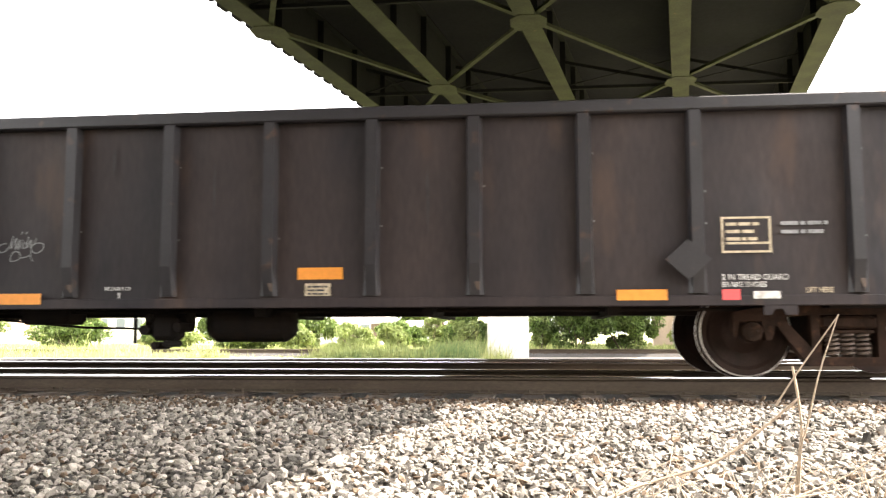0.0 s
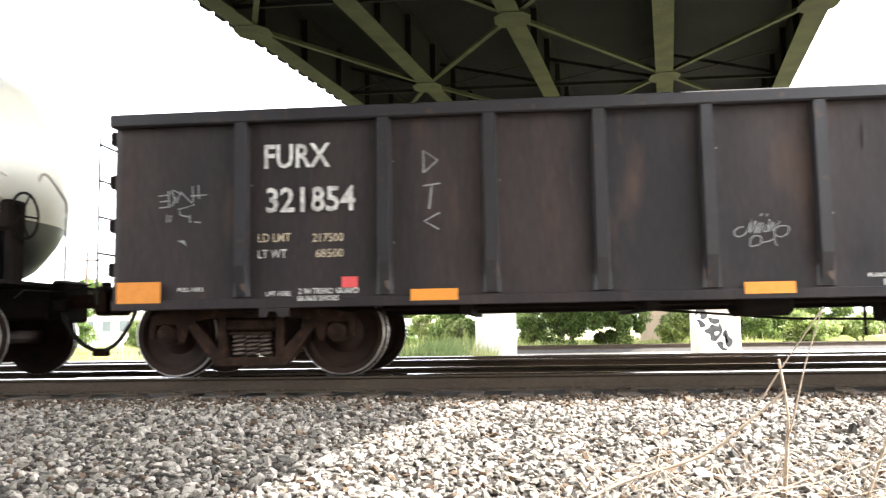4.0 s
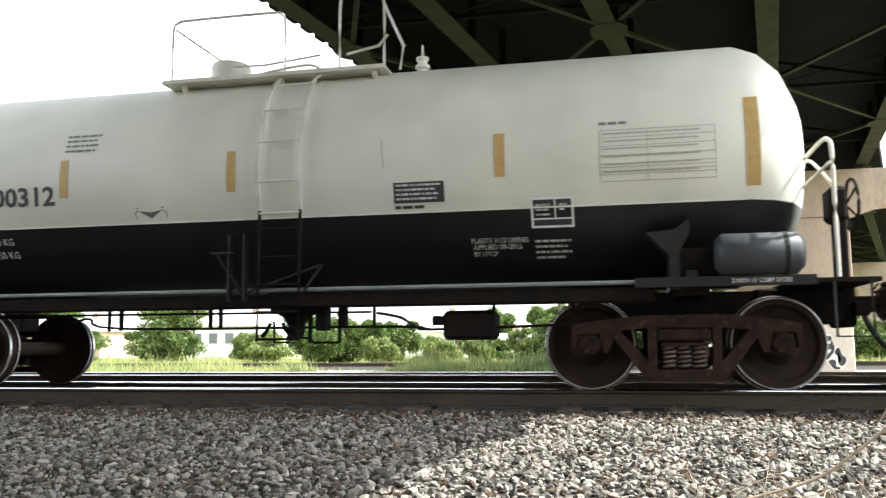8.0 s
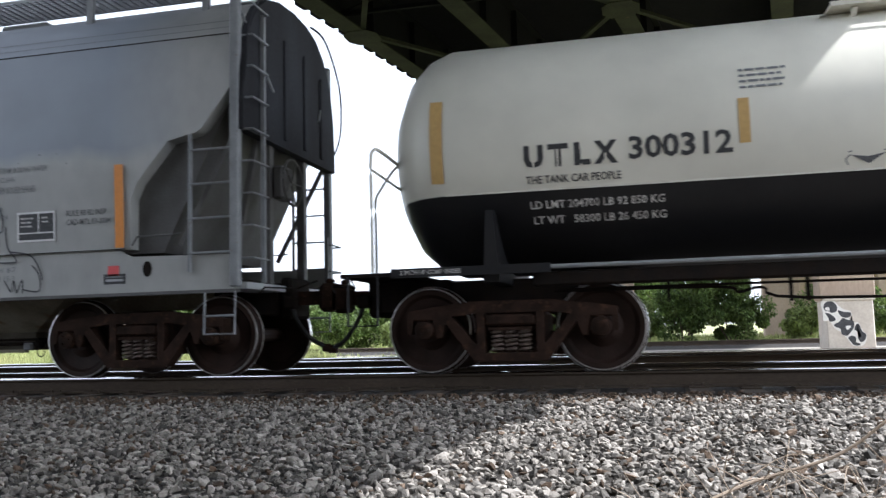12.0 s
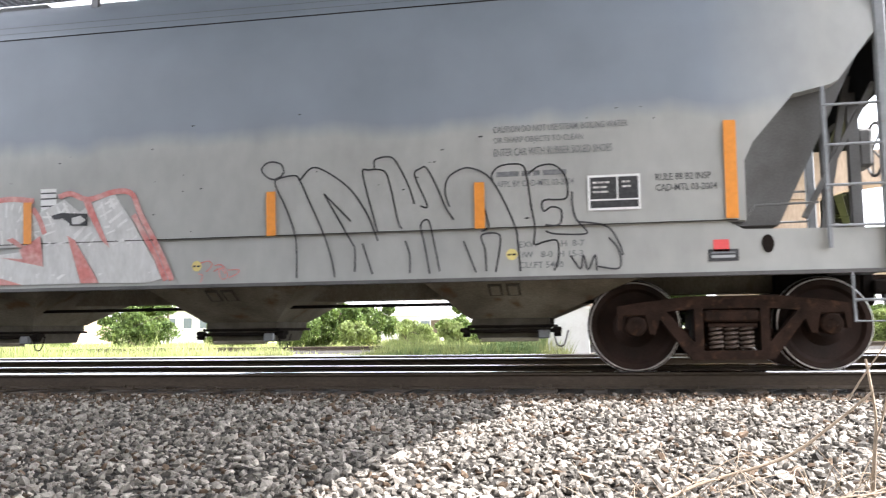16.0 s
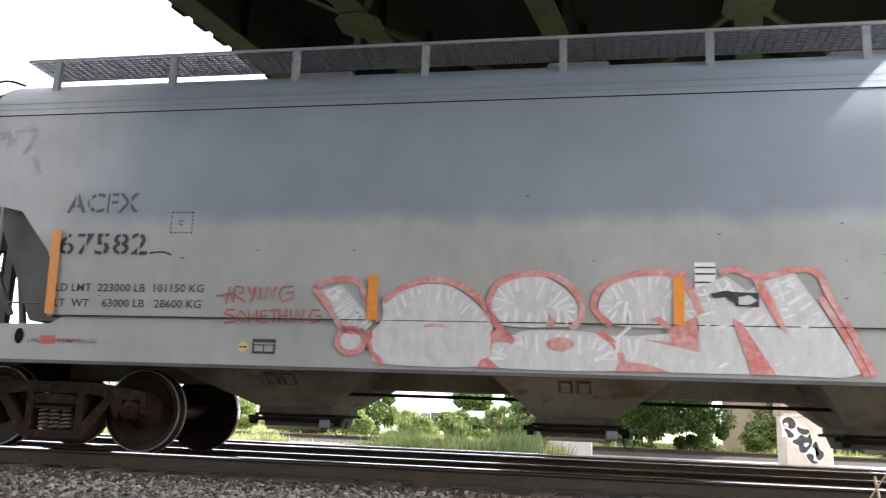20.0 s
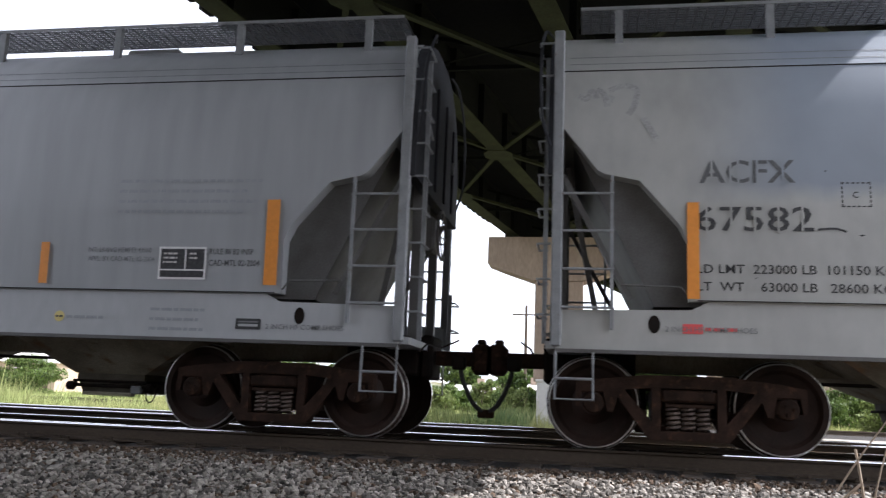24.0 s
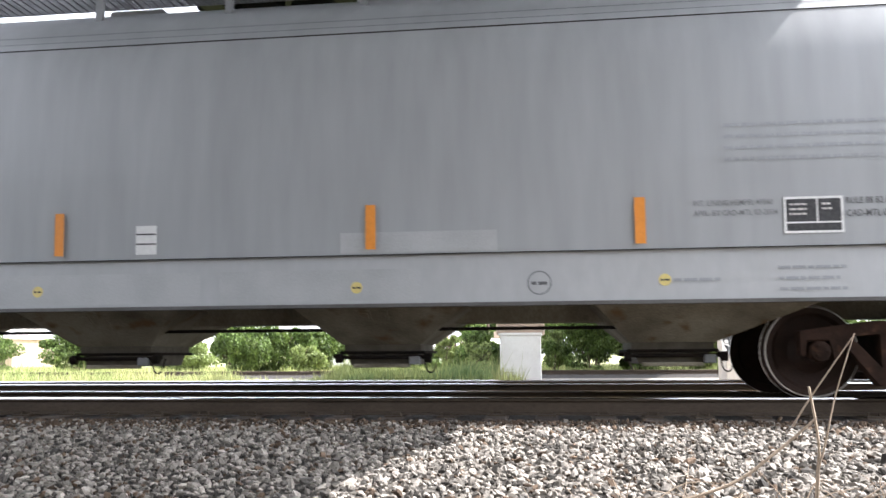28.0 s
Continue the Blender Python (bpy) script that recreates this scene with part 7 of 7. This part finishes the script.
# ---- beyond the tracks ----
def leaf_crown(name, parent, centre, size, count, seed, leaf=0.22, paint=M_LEAF):
    """A crown of many small tilted leaf clumps with an uneven outline."""
    rg = np.random.RandomState(seed)
    lobes = np.clip(rg.normal(0, 0.44, (26, 3)), -0.95, 0.95) * size
    rad = rg.uniform(0.16, 0.42, 26)
    k = rg.randint(0, 26, count)
    d = rg.normal(0, 1, (count, 3))
    d /= np.linalg.norm(d, axis=1)[:, None]
    c = lobes[k] + d * (rad[k] * (rg.uniform(0.25, 1.1, count) ** 0.6 + 0.25 * np.abs(rg.normal(0, 0.35, count))))[:, None] * size + np.array(centre)
    c[:, 2] = np.maximum(c[:, 2], centre[2] - size[2] * 0.95)
    a = rg.normal(0, 1, (count, 3))
    a /= np.linalg.norm(a, axis=1)[:, None]
    b = np.cross(a, rg.normal(0, 1, (count, 3)))
    b /= np.linalg.norm(b, axis=1)[:, None]
    s = leaf * rg.uniform(0.5, 1.3, count)[:, None]
    v = np.stack([c - a * s, c + b * s * 0.55, c + a * s, c - b * s * 0.55], 1).reshape(-1, 3)
    f = np.arange(count * 4).reshape(-1, 4)
    me = bpy.data.meshes.new(name)
    me.from_pydata(v.tolist(), [], f.tolist())
    me.materials.append(paint)
    ob = new(name, me)
    ob.parent = parent
    return ob


def bush(x, y, w, h, seed, n=20000, label="leafy green bush at the edge of the field", paint=M_LEAF):
    b = thing("bush", label, "bush", group="bushes along the field", at=(x, y, ground_z(y)))
    rg = random.Random(seed)
    for k in range(5):
        part("stem", tube(bmesh.new(), [(rg.uniform(-.2, .2), rg.uniform(-.2, .2), -0.1), (rg.uniform(-.3, .3) * w, rg.uniform(-.5, .5), h * 0.4), (rg.uniform(-.4, .4) * w, rg.uniform(-.8, .8), h * 0.8)], 0.05, 5, 0.3), M_BARK, b)
    leaf_crown("crown", b, (0, 0, h * 0.5), np.array((w * 0.5, min(w, 3) * 0.4, h * 0.5)), n, seed, 0.055 + 0.0008 * y, paint)
    return b


def tree(x, y, h, w, seed, n=20000):
    t = thing("tree", "tall leafy deciduous tree", "tree", group="trees behind the field", at=(x, y, ground_z(y)))
    bm = bmesh.new()
    rg = random.Random(seed)
    top = (rg.uniform(-.5, .5), 0, h * 0.7)
    tube(bm, [(0, 0, -0.2), (0.1, 0, h * 0.25), (0.2, 0.1, h * 0.45), top], h * 0.026, 8, 0.35)
    for k in range(7):
        z = h * (0.3 + 0.06 * k)
        a = rg.uniform(0, 6.28)
        tube(bm, [(0.12, 0, z), (math.cos(a) * w * 0.22, math.sin(a) * w * 0.22, z + h * 0.10), (math.cos(a) * w * 0.42, math.sin(a) * w * 0.42, z + h * 0.2)], h * 0.010, 6, 0.4)
    part("trunk", bm, M_BARK, t)
    leaf_crown("crown", t, (0, 0, h * 0.62), np.array((w * 0.5, w * 0.5, h * 0.36)), n, seed, 0.08 + 0.0013 * y)
    return t


for x, y, w, h, sd in ((-32.7, 56, 6, 2.9, 1), (-18.9, 50, 4.2, 3.3, 2), (-16.6, 51, 4.0, 3.3, 3), (-15.3, 54, 3.6, 2.8, 4), (-4.1, 50, 2.8, 2.4, 5), (2.2, 46, 4.2, 3.4, 6), (5.0, 47, 3.8, 3.6, 7),
                       (-44, 60, 7, 2.8, 9), (-52, 58, 6, 3.0, 10), (12.5, 54, 6, 3.4, 11), (18, 58, 7, 3.2, 12), (-31.5, 66, 3, 1.8, 13), (-60, 64, 8, 3.4, 14), (-9.5, 60, 3.2, 1.9, 16)):
    bush(x, y, w, h, sd)
for x, y, w, h, sd in ((-13.2, 45, 1.8, 1.7, 31), (-11.4, 52, 2.6, 1.6, 32), (-8.0, 48, 1.6, 1.5, 33), (-6.2, 54, 2.4, 2.2, 34), (-3.4, 44, 1.5, 1.5, 35), (-23.5, 54, 3.0, 2.0, 36), (-27.0, 60, 3.4, 2.2, 37),
                       (-2.6, 58, 2.4, 2.6, 38), (0.6, 52, 2.0, 2.3, 39), (-36.5, 62, 3.0, 1.9, 40), (9.2, 50, 2.6, 2.2, 41), (15.5, 47, 3.4, 1.9, 42), (19.5, 50, 3.0, 1.7, 43)):
    bush(x, y, w, h, sd, 9000, "pale green shrub in long grass", M_LEAFPALE)
for x, y, h, w, sd in ((4.2, 72, 9, 6, 21), (27.5, 66, 10, 7, 22), (-13.5, 92, 5.5, 4, 23), (-7.5, 96, 5.5, 5, 24), (-56, 100, 8, 8, 25), (1.0, 96, 9, 6, 26), (-72, 95, 9, 9, 28), (36, 88, 12, 9, 29)):
    tree(x, y, h, w, sd)


def house(x, y, w, d, h, label, roof=1.6, windows=4, seed=1, paint=M_SIDING):
    hs = thing("house", label, "house", group="houses across the field", at=(x, y, ground_z(y)))
    part("wall", B(-w / 2, w / 2, -d / 2, d / 2, -0.1, h), paint, hs, "pale clapboard walls")
    bm = bmesh.new()
    v = [bm.verts.new(p) for p in ((-w / 2 - .4, -d / 2 - .4, h), (w / 2 + .4, -d / 2 - .4, h), (w / 2 + .4, d / 2 + .4, h), (-w / 2 - .4, d / 2 + .4, h), (-w / 2 + 1.2, 0, h + roof), (w / 2 - 1.2, 0, h + roof))]
    for q in ((0, 1, 5, 4), (1, 2, 5), (2, 3, 4, 5), (3, 0, 4), (3, 2, 1, 0)):
        bm.faces.new([v[i] for i in q])
    rf = part("roof", bm, M_ROOF, hs, "weathered shingle roof")
    part("chimney", B(w * 0.2, w * 0.2 + 0.6, -0.3, 0.3, h + roof * 0.4, h + roof + 0.6), M_CONC, rf)
    for k in range(windows):
        wx = -w / 2 + (k + 0.7) * w / (windows + 0.4)
        wi = part("window", B(wx - 0.55, wx + 0.55, -d / 2 - 0.06, -d / 2 - 0.003, h * 0.42, h * 0.80), M_SIDING, hs)
        part("pane", B(wx - 0.45, wx + 0.45, -d / 2 - 0.075, -d / 2 - 0.062, h * 0.46, h * 0.77), M_PANE, wi)
    part("door", B(w * 0.36, w * 0.36 + 0.9, -d / 2 - 0.05, -d / 2 - 0.003, 0, 2.0), M_BARK, hs)
    return hs


house(-39.5, 82, 7.8, 8, 3.3, "white bungalow with a low hipped roof", 1.5, 4)
house(-18.6, 84, 7.6, 8, 2.5, "pale tan bungalow with a wide grey roof", 1.9, 3)
house(-10.2, 74, 4.4, 5, 1.5, "small white outbuilding with a grey roof", 0.7, 2)
house(-6.0, 80, 5.0, 5, 1.8, "small white shed with a low roof", 0.8, 2)
house(-62, 86, 12, 8, 3.0, "tan house with a dark hipped roof", 1.6, 4, paint=M_CONC)


def build_poles():
    for x, y in ((-38.2, 70), (-4.6, 66)):
        p = thing("utility_pole", "weathered wooden utility pole with a crossarm", "pole", group="poles beyond the field", at=(x, y, ground_z(y)))
        part("pole", rod(bmesh.new(), (0, 0, -0.3), (0, 0, 8.5), 0.14, 8, 0.10), M_BARK, p)
        part("crossarm", B(-1.1, 1.1, -0.06, 0.06, 7.7, 7.82), M_BARK, p)


build_poles()


def build_grass():
    """Tall grass in the field between the tracks and the houses."""
    rg = np.random.RandomState(11)
    n = 210000
    y = 20 + 52 * rg.rand(n) ** 1.5
    x = rg.uniform(-1.05, 0.62, n) * (y + 4)
    keep = ~((y > 36.5) & (y < 42.5)) & ~((x > -0.03 * y) & (y < 37)) & ~((x > -0.375 * y) & (x < -0.285 * y) & (y < 37) & (rg.rand(n) < 0.8))
    x, y = x[keep], y[keep]
    n = len(x)
    z = np.interp(y, [a for a, _ in GROUND], [b for _, b in GROUND]) - 0.02
    clump = np.sin(x * 0.9 + 1.3 * np.sin(y * 0.5)) * np.sin(x * 0.37 + y * 0.6)
    wave = np.sin(x * 0.23 + 2.1) * np.sin(y * 0.31 + x * 0.11)
    h = rg.uniform(0.05, 0.24, n) * (0.55 + 1.3 * np.clip(clump + 0.3 * wave, 0, 1) ** 0.7 + 0.7 * np.clip(wave, 0, 1)) * (1 + 0.9 * (rg.rand(n) > 0.94))
    slope = x / y
    belt = np.clip((-0.375 - slope) / 0.03, 0, 1) + 0.75 * np.clip((slope + 0.285) / 0.03, 0, 1) * np.clip((0.02 - slope) / 0.03, 0, 1)
    h = np.where((y > 24) & (y < 36.4), h * (1 + 1.3 * belt), h)
    a = rg.uniform(0, np.pi, n)
    w = 0.006 + 0.0004 * y
    dx, dy = np.cos(a) * w, np.sin(a) * w
    lean = rg.normal(0, 0.10, (n, 2)) * (h / 0.3)[:, None]
    v = np.stack([np.stack([x - dx, y - dy, z], 1), np.stack([x + dx, y + dy, z], 1), np.stack([x + lean[:, 0], y + lean[:, 1], z + h], 1)], 1).reshape(-1, 3)
    me = bpy.data.meshes.new("field_grass")
    me.from_pydata(v.tolist(), [], np.arange(n * 3).reshape(-1, 3).tolist())
    me.materials.append(M_GRASS)
    tagged(new("field_grass", me), "tall sunlit green and straw-coloured grass", "grass", kind="stuff")


build_grass()


def build_tall_grass():
    """Lush uncut grass round the foot of the pier."""
    rg = np.random.RandomState(5)
    n = 26000
    x = -1.75 - 9.0 * rg.rand(n) ** 1.4
    y = rg.uniform(24.5, 31.5, n)
    fade = np.clip(1 - (-1.7 - x) / 9.5, 0.2, 1)
    clump = 0.75 + 0.35 * np.sin(x * 1.9 + y) * np.sin(x * 0.7 - y * 1.3)
    h = rg.uniform(0.35, 0.95, n) * fade * clump
    z = np.interp(y, [a for a, _ in GROUND], [b for _, b in GROUND]) - 0.02
    a = rg.uniform(0, np.pi, n)
    w = rg.uniform(0.008, 0.018, n)
    dx, dy = np.cos(a) * w, np.sin(a) * w
    lean = rg.normal(0, 0.16, (n, 2)) * h[:, None]
    mid = np.stack([x + lean[:, 0] * 0.3, y + lean[:, 1] * 0.3, z + h * 0.55], 1)
    off = np.stack([dx, dy, dx * 0], 1)
    v = np.stack([np.stack([x, y, z], 1) - off, np.stack([x, y, z], 1) + off, mid + off * 0.8, mid - off * 0.8, np.stack([x + lean[:, 0], y + lean[:, 1], z + h], 1)], 1).reshape(-1, 3)
    k = np.arange(n)[:, None] * 5
    me = bpy.data.meshes.new("tall_grass")
    me.from_pydata(v.tolist(), [], (k + np.array([[0, 1, 2, 3]])).tolist() + (k + np.array([[3, 2, 4]])).tolist())
    me.materials.append(M_TALLGRASS)
    tagged(new("tall_grass", me), "lush green uncut grass round the pier", "grass", kind="stuff")


build_tall_grass()


# ---- dry stalks by the ballast ----
def stalk(pts, r=0.006, tip=0.4):
    s = thing("dry_stalk", "bent leafless straw-coloured weed stalk", "weed", group="dry weeds in the ballast", at=(0, 0, 0))
    part("stem", tube(bmesh.new(), curve_pts(pts, 5), r, 6, tip), M_STRAW, s)
    return s


def weeds():
    rg = random.Random(3)
    stalk([(0.10, 4.05, -0.46), (0.46, 4.2, -0.32), (0.85, 4.2, -0.19), (1.08, 4.2, -0.03), (1.26, 4.2, 0.12)], 0.009, 0.7)
    stalk([(1.24, 4.22, -0.40), (1.26, 4.2, -0.12), (1.29, 4.2, -0.02), (1.36, 4.2, 0.24), (1.46, 4.2, 0.52)], 0.0065, 0.5)
    stalk([(1.15, 4.2, 0.08), (1.25, 4.2, 0.23), (1.46, 4.19, 0.52)], 0.0055, 0.6)
    stalk([(1.23, 4.23, -0.40), (1.26, 4.21, -0.11), (1.27, 4.21, -0.02), (1.26, 4.21, 0.12), (1.24, 4.21, 0.27)], 0.008, 0.8)
    stalk([(0.95, 4.1, -0.42), (1.15, 4.15, -0.36), (1.5, 4.2, -0.22), (1.75, 4.2, 0.0)], 0.006)
    stalk([(1.58, 4.2, -0.46), (1.66, 4.2, -0.26), (1.73, 4.2, -0.08), (1.78, 4.2, 0.05), (1.83, 4.2, 0.16)], 0.008, 1.0)
    stalk([(1.9, 4.1, -0.42), (1.85, 4.15, -0.2), (1.95, 4.2, 0.1)], 0.006)
    stalk([(0.55, 3.9, -0.42), (0.9, 3.95, -0.34), (1.4, 4.0, -0.26), (1.9, 4.05, -0.06)], 0.0055)
    for k in range(75):
        x, y = rg.uniform(-0.1, 2.0), rg.uniform(3.55, 4.6)
        a, l = rg.uniform(0.1, 3.0), rg.uniform(0.2, 0.6)
        z = ground_z(y)
        stalk([(x, y, z), (x + math.cos(a) * l * 0.5, y + rg.uniform(-.1, .1), z + rg.uniform(0.06, 0.16)), (x + math.cos(a) * l, y + rg.uniform(-.2, .2), z + rg.uniform(0.03, 0.26))], rg.uniform(0.0025, 0.0045))


weeds()


# ---- what moves ----
def roll_at(t):
    for (ta, *_, a), (tb, *_, b) in zip(VIEW, VIEW[1:]):
        if t <= tb:
            return a + (b - a) * (t - ta) / (tb - ta)
    return VIEW[-1][-1]


def motions():
    for car, x in ((gon, GON_X), (tank, TANK_X), (h1, H1X), (h2, H2X)):
        walk(car, [(t, pose(x + s, 9.31, 0)) for t, *_, s in VIEW])
    times = [round(k * 0.28, 2) for k in range(101)]
    for ob, x in WHEELSETS:
        walk(ob, [(t, pose(x, 0, WHEEL_R, 0, math.degrees(roll_at(t) / WHEEL_R), 0)) for t in times])


motions()
